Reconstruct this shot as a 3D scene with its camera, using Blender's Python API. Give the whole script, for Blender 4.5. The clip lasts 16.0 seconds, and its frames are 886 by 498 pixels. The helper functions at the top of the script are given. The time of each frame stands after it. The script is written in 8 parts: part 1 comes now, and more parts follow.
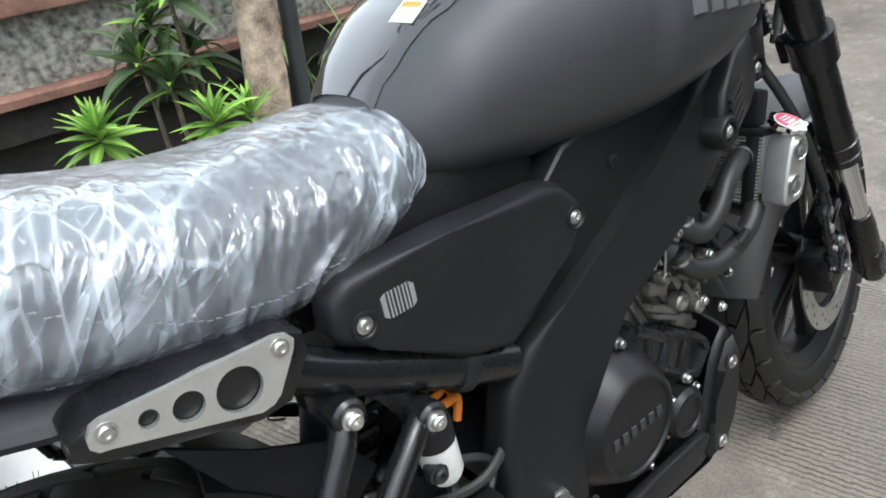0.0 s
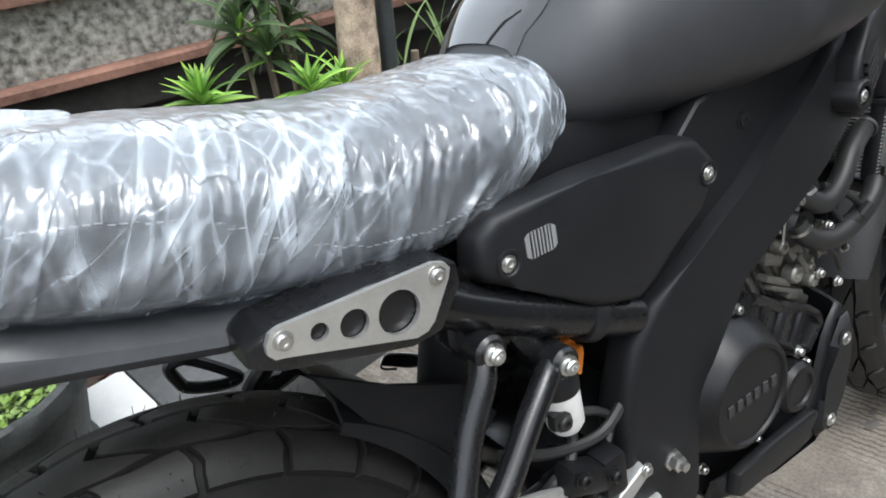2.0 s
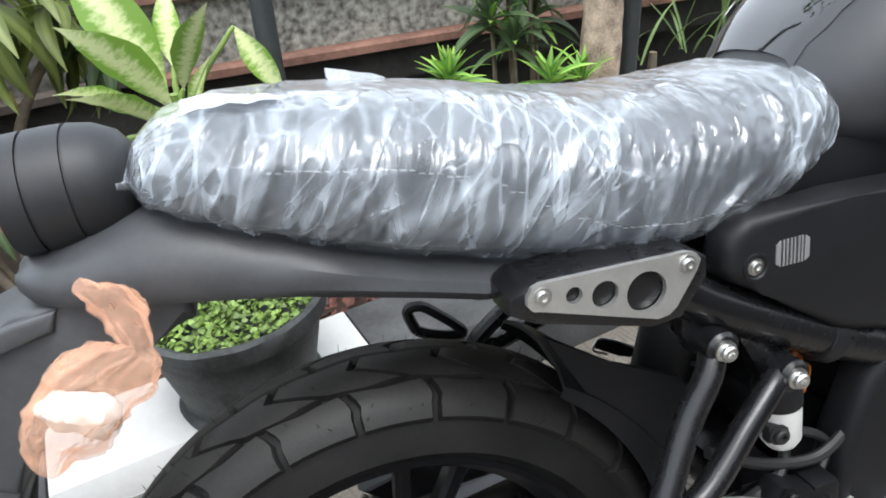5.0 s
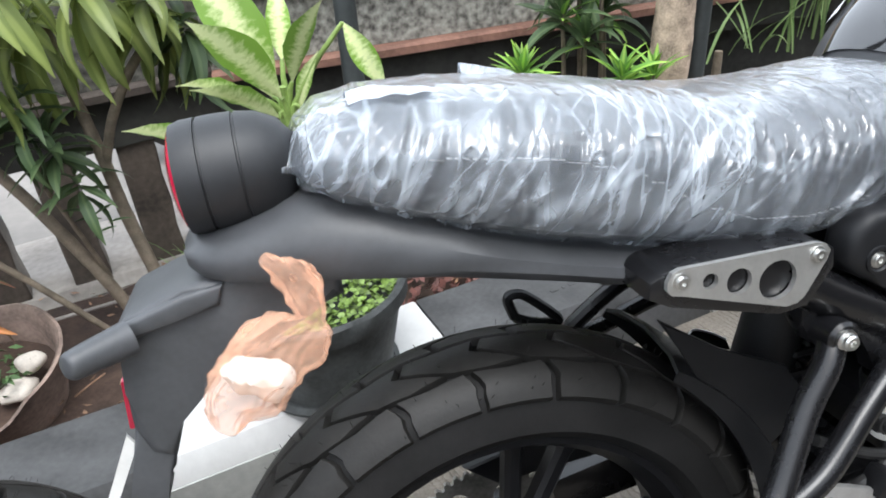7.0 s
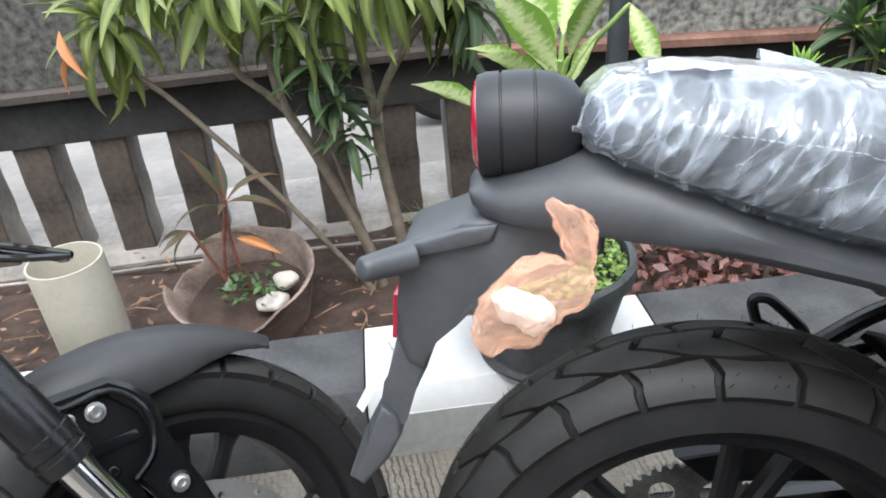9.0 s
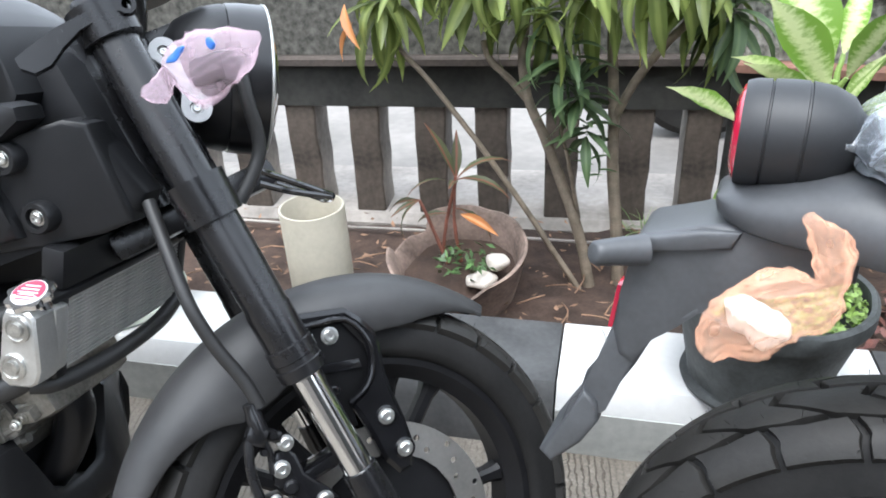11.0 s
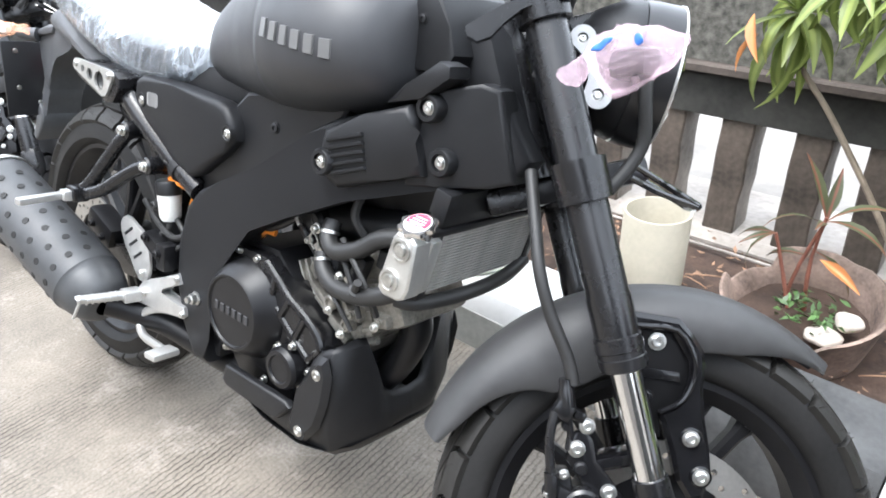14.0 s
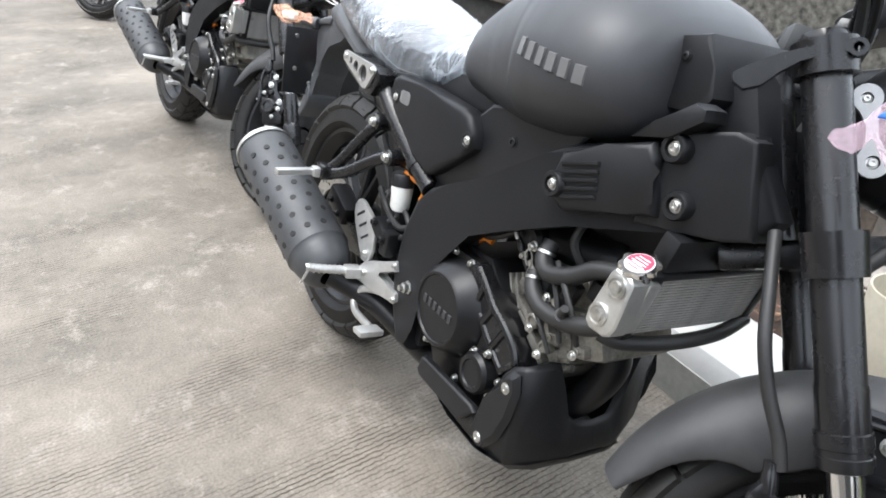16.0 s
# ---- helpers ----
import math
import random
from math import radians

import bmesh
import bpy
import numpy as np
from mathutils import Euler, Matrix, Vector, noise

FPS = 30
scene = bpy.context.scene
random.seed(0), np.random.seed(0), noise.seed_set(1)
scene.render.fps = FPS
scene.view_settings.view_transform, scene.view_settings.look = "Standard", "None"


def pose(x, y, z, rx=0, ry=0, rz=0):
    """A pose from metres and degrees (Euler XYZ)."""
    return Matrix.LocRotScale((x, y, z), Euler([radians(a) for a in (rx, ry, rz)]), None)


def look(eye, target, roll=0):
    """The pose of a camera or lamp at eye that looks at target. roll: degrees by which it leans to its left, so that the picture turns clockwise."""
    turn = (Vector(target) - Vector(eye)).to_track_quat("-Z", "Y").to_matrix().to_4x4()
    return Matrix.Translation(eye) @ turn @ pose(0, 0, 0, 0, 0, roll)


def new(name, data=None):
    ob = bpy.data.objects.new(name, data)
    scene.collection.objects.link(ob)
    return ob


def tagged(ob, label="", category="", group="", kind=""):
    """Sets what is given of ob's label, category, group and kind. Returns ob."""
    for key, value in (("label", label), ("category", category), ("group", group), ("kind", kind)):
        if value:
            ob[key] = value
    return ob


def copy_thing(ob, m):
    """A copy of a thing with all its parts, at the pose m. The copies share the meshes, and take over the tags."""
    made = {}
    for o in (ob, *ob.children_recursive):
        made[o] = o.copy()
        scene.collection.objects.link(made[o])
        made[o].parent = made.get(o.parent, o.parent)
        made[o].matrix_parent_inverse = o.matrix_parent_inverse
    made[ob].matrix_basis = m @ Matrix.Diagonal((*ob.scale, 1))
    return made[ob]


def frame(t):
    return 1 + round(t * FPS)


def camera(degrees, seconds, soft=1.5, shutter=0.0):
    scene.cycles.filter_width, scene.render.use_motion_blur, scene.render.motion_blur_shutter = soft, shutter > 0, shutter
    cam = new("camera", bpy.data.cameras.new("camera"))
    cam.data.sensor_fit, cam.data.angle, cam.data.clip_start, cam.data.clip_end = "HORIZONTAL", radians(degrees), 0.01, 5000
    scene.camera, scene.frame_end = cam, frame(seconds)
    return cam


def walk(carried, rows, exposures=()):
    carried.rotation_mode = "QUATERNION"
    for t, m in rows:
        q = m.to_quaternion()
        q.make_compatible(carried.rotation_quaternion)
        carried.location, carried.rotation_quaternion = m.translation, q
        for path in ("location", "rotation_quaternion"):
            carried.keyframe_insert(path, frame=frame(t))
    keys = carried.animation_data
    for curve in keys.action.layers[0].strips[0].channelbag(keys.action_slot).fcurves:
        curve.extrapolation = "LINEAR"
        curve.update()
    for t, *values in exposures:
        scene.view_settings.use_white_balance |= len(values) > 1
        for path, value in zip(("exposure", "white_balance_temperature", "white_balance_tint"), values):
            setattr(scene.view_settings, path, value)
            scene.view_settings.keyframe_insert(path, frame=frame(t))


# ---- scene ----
cam = camera(63.9, 16.0, soft=1.8)
PATH = [
    (0, (0.111, -0.434, 1.061), (1.131, 0.924, 0.004), -5.6),
    (0.5, (0.089, -0.424, 1.051), (1.105, 0.933, -0.010), -5.6),
    (1, (0.073, -0.417, 1.041), (1.087, 0.940, -0.022), -5.7),
    (1.5, (0.052, -0.410, 1.033), (1.056, 0.953, -0.032), -5.8),
    (2, (0.029, -0.409, 1.033), (0.932, 1.029, -0.024), -5.9),
    (2.5, (0.013, -0.412, 1.035), (0.786, 1.107, -0.012), -6.0),
    (3, (-0.003, -0.414, 1.033), (0.638, 1.170, -0.005), -5.9),
    (3.5, (-0.017, -0.418, 1.031), (0.486, 1.222, 0.002), -5.8),
    (6, (-0.079, -0.440, 1.065), (0.353, 1.223, 0.042), -5.6),
    (6.5, (-0.108, -0.440, 1.067), (0.315, 1.226, 0.044), -5.8),
    (7, (-0.139, -0.443, 1.066), (0.215, 1.238, 0.043), -5.8),
    (7.5, (-0.166, -0.448, 1.061), (0.056, 1.261, 0.045), -5.4),
    (8, (-0.181, -0.461, 1.062), (-0.110, 1.265, 0.054), -5.3),
    (10.5, (-0.212, -0.521, 1.060), (-0.831, 1.118, 0.095), -3.6),
    (11, (-0.218, -0.531, 1.059), (-0.973, 1.054, 0.102), -3.1),
    (11.5, (-0.224, -0.540, 1.059), (-1.110, 0.978, 0.106), -2.7),
    (12, (-0.228, -0.550, 1.059), (-1.241, 0.891, 0.112), -2.4),
    (12.5, (-0.229, -0.558, 1.062), (-1.355, 0.796, 0.114), -1.9),
    (13, (-0.229, -0.563, 1.062), (-1.464, 0.694, 0.115), -1.4),
    (13.5, (-0.235, -0.572, 1.067), (-1.568, 0.579, 0.120), -0.9),
    (14, (-0.237, -0.576, 1.069), (-1.659, 0.463, 0.121), -0.4),
    (14.5, (-0.237, -0.577, 1.075), (-1.740, 0.339, 0.126), 0.0),
    (15, (-0.240, -0.579, 1.079), (-1.817, 0.211, 0.136), 0.6),
    (15.5, (-0.246, -0.586, 1.082), (-1.883, 0.075, 0.144), 1.4),
    (16, (-0.253, -0.592, 1.088), (-1.933, -0.046, 0.151), 2.1),
]
EXPOSURES = [(0, 1.2, 6100, 6), (3.5, 1.18, 6200, 8), (6, 1.15, 6150, 8), (8, 1.30, 6100, 9), (11, 1.58, 5950, 8), (12, 2.0, 5950, 8), (13, 2.12, 6050, 9), (14, 2.05, 6100, 9), (15.5, 2.2, 6150, 9), (16, 1.5, 6200, 9)]
walk(cam, [(t, look(eye, target, roll)) for t, eye, target, roll in PATH], EXPOSURES)

# ---- light: a bright overcast day ----
world = bpy.data.worlds.new("sky")
scene.world = world
world.use_nodes = True
sky = world.node_tree.nodes.new("ShaderNodeTexSky")
sky.sky_type = "NISHITA"
sky.sun_disc = False
sky.sun_elevation, sky.sun_rotation = radians(62), radians(200)
sky.air_density, sky.dust_density, sky.ozone_density = 1.0, 4.0, 1.0
soft_sky = world.node_tree.nodes.new("ShaderNodeMixRGB")
soft_sky.inputs["Fac"].default_value = 0.75
soft_sky.inputs["Color2"].default_value = (9.0, 9.3, 9.7, 1)
world.node_tree.links.new(sky.outputs["Color"], soft_sky.inputs["Color1"])
world.node_tree.links.new(soft_sky.outputs["Color"], world.node_tree.nodes["Background"].inputs["Color"])
world.node_tree.nodes["Background"].inputs["Strength"].default_value = 0.13
sun_data = bpy.data.lights.new("sun", "SUN")
sun_data.energy, sun_data.angle, sun_data.color = 1.3, radians(30), (1.0, 0.97, 0.93)
sun = new("sun", sun_data)
sun.matrix_world = look((0.4, -1.5, 5.0), (0, 0, 0))

# ---- materials ----
def material(name, color, rough=0.5, metal=0.0, noise_scale=0.0, noise_amount=0.25, bump=0.0, bump_scale=200.0, spec=0.5,
             color2=None, coat=0.0, island=False, rough_var=0.0):
    m = bpy.data.materials.new(name)
    m.use_nodes = True
    nt = m.node_tree
    b = nt.nodes["Principled BSDF"]
    b.inputs["Base Color"].default_value = (*color, 1)
    b.inputs["Roughness"].default_value = rough
    b.inputs["Metallic"].default_value = metal
    b.inputs["Specular IOR Level"].default_value = spec
    b.inputs["Coat Weight"].default_value = coat
    co = nt.nodes.new("ShaderNodeTexCoord")
    if noise_scale:
        n1 = nt.nodes.new("ShaderNodeTexNoise")
        n1.inputs["Scale"].default_value, n1.inputs["Detail"].default_value = noise_scale, 6
        nt.links.new(co.outputs["Object"], n1.inputs["Vector"])
        n2 = nt.nodes.new("ShaderNodeTexNoise")
        n2.inputs["Scale"].default_value, n2.inputs["Detail"].default_value = noise_scale * 9, 4
        nt.links.new(co.outputs["Object"], n2.inputs["Vector"])
        add = nt.nodes.new("ShaderNodeMath")
        add.operation = "MULTIPLY_ADD"
        add.inputs[1].default_value = 0.4
        nt.links.new(n2.outputs["Fac"], add.inputs[0])
        nt.links.new(n1.outputs["Fac"], add.inputs[2])
        ramp = nt.nodes.new("ShaderNodeValToRGB")
        ramp.color_ramp.elements[0].position, ramp.color_ramp.elements[1].position = 0.5, 0.95
        c2 = color2 or tuple(c * (1 - noise_amount) for c in color)
        ramp.color_ramp.elements[0].color = (*c2, 1)
        ramp.color_ramp.elements[1].color = (*(color if color2 else tuple(min(1, c * (1 + noise_amount)) for c in color)), 1)
        nt.links.new(add.outputs[0], ramp.inputs["Fac"])
        last = ramp.outputs["Color"]
        if island:
            geo = nt.nodes.new("ShaderNodeNewGeometry")
            hsv = nt.nodes.new("ShaderNodeHueSaturation")
            mp = nt.nodes.new("ShaderNodeMapRange")
            mp.inputs["To Min"].default_value, mp.inputs["To Max"].default_value = 0.55, 1.5
            nt.links.new(geo.outputs["Random Per Island"], mp.inputs["Value"])
            nt.links.new(mp.outputs["Result"], hsv.inputs["Value"])
            nt.links.new(last, hsv.inputs["Color"])
            last = hsv.outputs["Color"]
        nt.links.new(last, b.inputs["Base Color"])
        if rough_var:
            mr = nt.nodes.new("ShaderNodeMapRange")
            mr.inputs["From Min"].default_value, mr.inputs["From Max"].default_value = 0.5, 0.95
            mr.inputs["To Min"].default_value, mr.inputs["To Max"].default_value = rough - rough_var, rough + rough_var
            nt.links.new(add.outputs[0], mr.inputs["Value"])
            nt.links.new(mr.outputs["Result"], b.inputs["Roughness"])
    if bump:
        n3 = nt.nodes.new("ShaderNodeTexNoise")
        n3.inputs["Scale"].default_value, n3.inputs["Detail"].default_value = bump_scale, 5
        nt.links.new(co.outputs["Object"], n3.inputs["Vector"])
        bp = nt.nodes.new("ShaderNodeBump")
        bp.inputs["Strength"].default_value, bp.inputs["Distance"].default_value = bump, 0.002
        nt.links.new(n3.outputs["Fac"], bp.inputs["Height"])
        nt.links.new(bp.outputs["Normal"], b.inputs["Normal"])
    return m


MATTE = material("matte_black_paint", (0.033, 0.034, 0.037), 0.46, spec=0.5, noise_scale=6, noise_amount=0.14, rough_var=0.05, bump=0.05, bump_scale=1400)
GUARDP = material("dusty_matte_mudguard", (0.040, 0.040, 0.041), 0.52, spec=0.4, noise_scale=8, noise_amount=0.22, rough_var=0.06, bump=0.06, bump_scale=1200)
SPAR = material("matte_black_frame_paint", (0.0112, 0.0116, 0.0130), 0.47, spec=0.22, noise_scale=9, noise_amount=0.18, rough_var=0.05, bump=0.08, bump_scale=1100)
SIDEC = material("matte_black_side_panel", (0.0120, 0.0125, 0.0140), 0.47, spec=0.26, noise_scale=14, noise_amount=0.18, rough_var=0.05, bump=0.10, bump_scale=1000)
SATIN = material("satin_black_plastic", (0.0090, 0.0093, 0.0105), 0.43, spec=0.36, noise_scale=25, noise_amount=0.2, bump=0.12, bump_scale=900)
GREYP = material("grey_black_plastic", (0.048, 0.050, 0.053), 0.45, noise_scale=25, noise_amount=0.15, bump=0.08, bump_scale=900)
FRAMEB = material("frame_black_paint", (0.008, 0.008, 0.009), 0.27, noise_scale=12, noise_amount=0.2, rough_var=0.06)
GLOSSB = material("gloss_black_paint", (0.008, 0.008, 0.009), 0.06, coat=1.0)
GLOSSK = material("glossy_black_casting", (0.006, 0.006, 0.007), 0.14, spec=0.42, noise_scale=30, noise_amount=0.2, rough_var=0.05, bump=0.04, bump_scale=260)
INNERK = material("dull_black_inner_plate", (0.004, 0.004, 0.0045), 0.5, spec=0.15, noise_scale=30, noise_amount=0.2)
BLACKM = material("black_cast_metal", (0.008, 0.008, 0.009), 0.36, spec=0.30, noise_scale=40, noise_amount=0.2, bump=0.1, bump_scale=500)
RUBBER = material("tyre_rubber", (0.0225, 0.0215, 0.020), 0.55, spec=0.34, noise_scale=14, noise_amount=0.4, bump=0.15, bump_scale=300, rough_var=0.08)
SIDEWALL = material("tyre_sidewall_rubber", (0.0125, 0.0122, 0.012), 0.55, spec=0.24, noise_scale=14, noise_amount=0.35, bump=0.12, bump_scale=300)
BARREL = material("satin_gloss_black", (0.010, 0.010, 0.011), 0.28, noise_scale=40, noise_amount=0.2)
HOSE = material("rubber_hose", (0.018, 0.018, 0.018), 0.5, noise_scale=30, noise_amount=0.2)
ALLOY = material("brushed_aluminium", (0.62, 0.62, 0.60), 0.38, 0.85, noise_scale=30, noise_amount=0.1, bump=0.05, bump_scale=600)
CASTAL = material("cast_aluminium", (0.27, 0.26, 0.235), 0.42, 0.75, noise_scale=22, noise_amount=0.5, bump=0.25, bump_scale=350, rough_var=0.08)
EARM = material("satin_silver_bracket", (0.34, 0.34, 0.34), 0.42, 0.8, noise_scale=30, noise_amount=0.12)
CHROME = material("chrome", (0.78, 0.78, 0.78), 0.12, 1.0)
STEEL = material("zinc_bolt", (0.62, 0.62, 0.60), 0.34, 1.0, noise_scale=60, noise_amount=0.3)
DISC = material("disc_steel", (0.48, 0.47, 0.45), 0.35, 0.9, noise_scale=20, noise_amount=0.15)
# near-black that puts the shade of gaps and hollows into the colour
DARK = material("recess_shade", (0.008, 0.008, 0.008), 0.7)
REDL = material("red_lens", (0.42, 0.008, 0.04), 0.15, coat=0.6)
WHITEP = material("white_plastic", (0.75, 0.75, 0.72), 0.4, noise_scale=20, noise_amount=0.1)
ORANGE = material("orange_wire", (0.7, 0.22, 0.02), 0.45)
SILVERD = material("silver_decal", (0.32, 0.32, 0.32), 0.4, 0.4)
BADGE = material("dull_silver_badge", (0.20, 0.20, 0.20), 0.38, 0.6)
DIMD = material("dark_relief", (0.03, 0.03, 0.032), 0.5)
REDD = material("red_decal", (0.55, 0.05, 0.10), 0.45)
WHITED = material("white_decal", (0.8, 0.8, 0.8), 0.4)
FINS = material("radiator_fins", (0.42, 0.41, 0.39), 0.5, 0.2, noise_scale=30, noise_amount=0.2)
CONCRETE = material("driveway_concrete", (0.185, 0.162, 0.133), 0.8, noise_scale=2.5, noise_amount=0.3, bump=0.5, bump_scale=60)
SOIL = material("soil", (0.054, 0.034, 0.025), 0.95, noise_scale=14, noise_amount=0.5, bump=0.8, bump_scale=60)
KERBW = material("white_kerb_paint", (0.56, 0.56, 0.55), 0.6, noise_scale=7, noise_amount=0.08, bump=0.2, bump_scale=80)
KERBB = material("black_kerb_paint", (0.075, 0.076, 0.078), 0.5, noise_scale=9, noise_amount=0.4, bump=0.3, bump_scale=80)
PLINTH = material("rough_concrete", (0.32, 0.29, 0.26), 0.9, noise_scale=5, noise_amount=0.35, bump=0.6, bump_scale=70)
TAILG = material("dusty_grey_plastic", (0.064, 0.067, 0.072), 0.48, noise_scale=18, noise_amount=0.2, bump=0.08, bump_scale=900, rough_var=0.06)
COWLG = material("grey_black_cowl_plastic", (0.050, 0.052, 0.056), 0.46, noise_scale=18, noise_amount=0.2, bump=0.08, bump_scale=900, rough_var=0.06)
TAILP = material("dusty_black_plastic", (0.016, 0.017, 0.019), 0.50, noise_scale=20, noise_amount=0.2, bump=0.08, bump_scale=900)
STAIN = material("oily_stain", (0.10, 0.09, 0.08), 0.7, noise_scale=40, noise_amount=0.3)
KERBF = material("grey_kerb_face", (0.40, 0.41, 0.39), 0.75, noise_scale=6, noise_amount=0.25, bump=0.3, bump_scale=80)
SEATM = material("seat_vinyl", (0.018, 0.020, 0.025), 0.55, noise_scale=30, noise_amount=0.2)


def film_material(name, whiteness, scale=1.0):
    """Thin clear polythene: see-through, milky along its long creases, glossy and finely crumpled. Its white lines also
    paint in light caught by folds.
    """
    m = bpy.data.materials.new(name)
    m.use_nodes = True
    nt = m.node_tree
    nt.nodes.remove(nt.nodes["Principled BSDF"])
    out = nt.nodes["Material Output"]
    co = nt.nodes.new("ShaderNodeTexCoord")
    bend = nt.nodes.new("ShaderNodeTexNoise")
    bend.inputs["Scale"].default_value, bend.inputs["Detail"].default_value = 7 * scale, 2
    nt.links.new(co.outputs["Object"], bend.inputs["Vector"])
    warp = nt.nodes.new("ShaderNodeVectorMath")
    warp.operation = "MULTIPLY_ADD"
    warp.inputs[1].default_value = (0.008, 0.008, 0.008)
    nt.links.new(bend.outputs["Color"], warp.inputs[0])
    nt.links.new(co.outputs["Object"], warp.inputs[2])

    def value(kind, *args):
        node = nt.nodes.new("ShaderNodeMath")
        node.operation = kind
        for k, arg in enumerate(args):
            if isinstance(arg, (int, float)):
                node.inputs[k].default_value = arg
            else:
                nt.links.new(arg, node.inputs[k])
        return node.outputs[0]

    def ramp(src, lo, hi, to_lo, to_hi):
        node = nt.nodes.new("ShaderNodeMapRange")
        node.interpolation_type = "SMOOTHSTEP"
        for key, val in (("From Min", lo), ("From Max", hi), ("To Min", to_lo), ("To Max", to_hi)):
            node.inputs[key].default_value = val
        nt.links.new(src, node.inputs["Value"])
        return node.outputs["Result"]

    # pleats in several directions: each has a sharp white edge, painted as a fold's lit rim, that fades to one side,
    # and a step in the relief
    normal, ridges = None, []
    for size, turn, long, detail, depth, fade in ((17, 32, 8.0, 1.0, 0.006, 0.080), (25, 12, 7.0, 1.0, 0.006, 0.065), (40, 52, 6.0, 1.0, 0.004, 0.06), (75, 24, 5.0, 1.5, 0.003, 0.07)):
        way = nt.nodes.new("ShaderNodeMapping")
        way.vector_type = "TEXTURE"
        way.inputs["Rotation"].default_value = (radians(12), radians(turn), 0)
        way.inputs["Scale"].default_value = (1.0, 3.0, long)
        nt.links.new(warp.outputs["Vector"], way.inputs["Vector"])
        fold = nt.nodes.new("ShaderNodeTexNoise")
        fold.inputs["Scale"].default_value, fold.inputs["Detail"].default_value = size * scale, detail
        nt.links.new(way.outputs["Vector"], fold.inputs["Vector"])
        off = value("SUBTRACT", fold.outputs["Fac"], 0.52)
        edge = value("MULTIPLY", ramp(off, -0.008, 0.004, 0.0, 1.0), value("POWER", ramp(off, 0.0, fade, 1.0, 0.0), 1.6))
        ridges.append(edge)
        bump = nt.nodes.new("ShaderNodeBump")
        bump.inputs["Strength"].default_value, bump.inputs["Distance"].default_value = 0.4, depth / scale
        nt.links.new(value("ADD", value("MULTIPLY", edge, 0.5), fold.outputs["Fac"]), bump.inputs["Height"])
        if normal is not None:
            nt.links.new(normal, bump.inputs["Normal"])
        normal = bump.outputs["Normal"]
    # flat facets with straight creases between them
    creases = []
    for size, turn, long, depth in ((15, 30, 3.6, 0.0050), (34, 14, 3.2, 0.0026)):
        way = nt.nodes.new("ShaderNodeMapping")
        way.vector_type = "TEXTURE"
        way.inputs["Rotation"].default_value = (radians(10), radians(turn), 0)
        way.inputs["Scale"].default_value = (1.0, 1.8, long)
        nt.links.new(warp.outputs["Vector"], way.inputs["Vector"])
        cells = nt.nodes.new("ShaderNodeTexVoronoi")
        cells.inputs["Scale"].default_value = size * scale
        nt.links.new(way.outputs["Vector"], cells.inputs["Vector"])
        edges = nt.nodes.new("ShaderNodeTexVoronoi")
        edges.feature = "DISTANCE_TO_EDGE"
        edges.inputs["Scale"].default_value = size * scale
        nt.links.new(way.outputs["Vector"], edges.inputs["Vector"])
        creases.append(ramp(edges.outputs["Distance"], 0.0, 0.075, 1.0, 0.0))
        bump = nt.nodes.new("ShaderNodeBump")
        bump.inputs["Strength"].default_value, bump.inputs["Distance"].default_value = 0.55, depth / scale
        nt.links.new(cells.outputs["Distance"], bump.inputs["Height"])
        nt.links.new(normal, bump.inputs["Normal"])
        normal = bump.outputs["Normal"]
    clear = nt.nodes.new("ShaderNodeBsdfTransparent")
    clear.inputs["Color"].default_value = (0.96, 0.97, 0.98, 1)
    gloss = nt.nodes.new("ShaderNodeBsdfGlossy")
    gloss.inputs["Roughness"].default_value = 0.22
    gloss.inputs["Color"].default_value = (0.97, 0.97, 0.97, 1)
    nt.links.new(normal, gloss.inputs["Normal"])
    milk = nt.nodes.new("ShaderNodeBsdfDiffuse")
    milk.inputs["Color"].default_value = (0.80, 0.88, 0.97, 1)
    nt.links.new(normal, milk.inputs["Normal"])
    # milky haze, stronger in loose patches, plus the painted bright lines of ridges and creases
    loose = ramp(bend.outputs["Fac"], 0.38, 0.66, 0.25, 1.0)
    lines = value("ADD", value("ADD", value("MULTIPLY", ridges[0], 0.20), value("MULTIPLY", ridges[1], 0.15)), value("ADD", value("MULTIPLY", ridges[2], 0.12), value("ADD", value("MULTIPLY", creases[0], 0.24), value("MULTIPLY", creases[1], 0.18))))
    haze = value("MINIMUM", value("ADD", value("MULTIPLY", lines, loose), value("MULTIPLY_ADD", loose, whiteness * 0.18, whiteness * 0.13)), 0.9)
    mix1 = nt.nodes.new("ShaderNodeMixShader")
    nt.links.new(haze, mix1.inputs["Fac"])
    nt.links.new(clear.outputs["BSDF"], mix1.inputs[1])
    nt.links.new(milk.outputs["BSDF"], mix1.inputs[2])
    fres = nt.nodes.new("ShaderNodeFresnel")
    fres.inputs["IOR"].default_value = 1.5
    nt.links.new(normal, fres.inputs["Normal"])
    boost = value("MINIMUM", value("MULTIPLY_ADD", fres.outputs["Fac"], 1.5, 0.0), 0.95)
    mix2 = nt.nodes.new("ShaderNodeMixShader")
    nt.links.new(boost, mix2.inputs["Fac"])
    nt.links.new(mix1.outputs["Shader"], mix2.inputs[1])
    nt.links.new(gloss.outputs["BSDF"], mix2.inputs[2])
    nt.links.new(mix2.outputs["Shader"], out.inputs["Surface"])
    return m


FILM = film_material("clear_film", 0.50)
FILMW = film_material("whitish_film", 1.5)


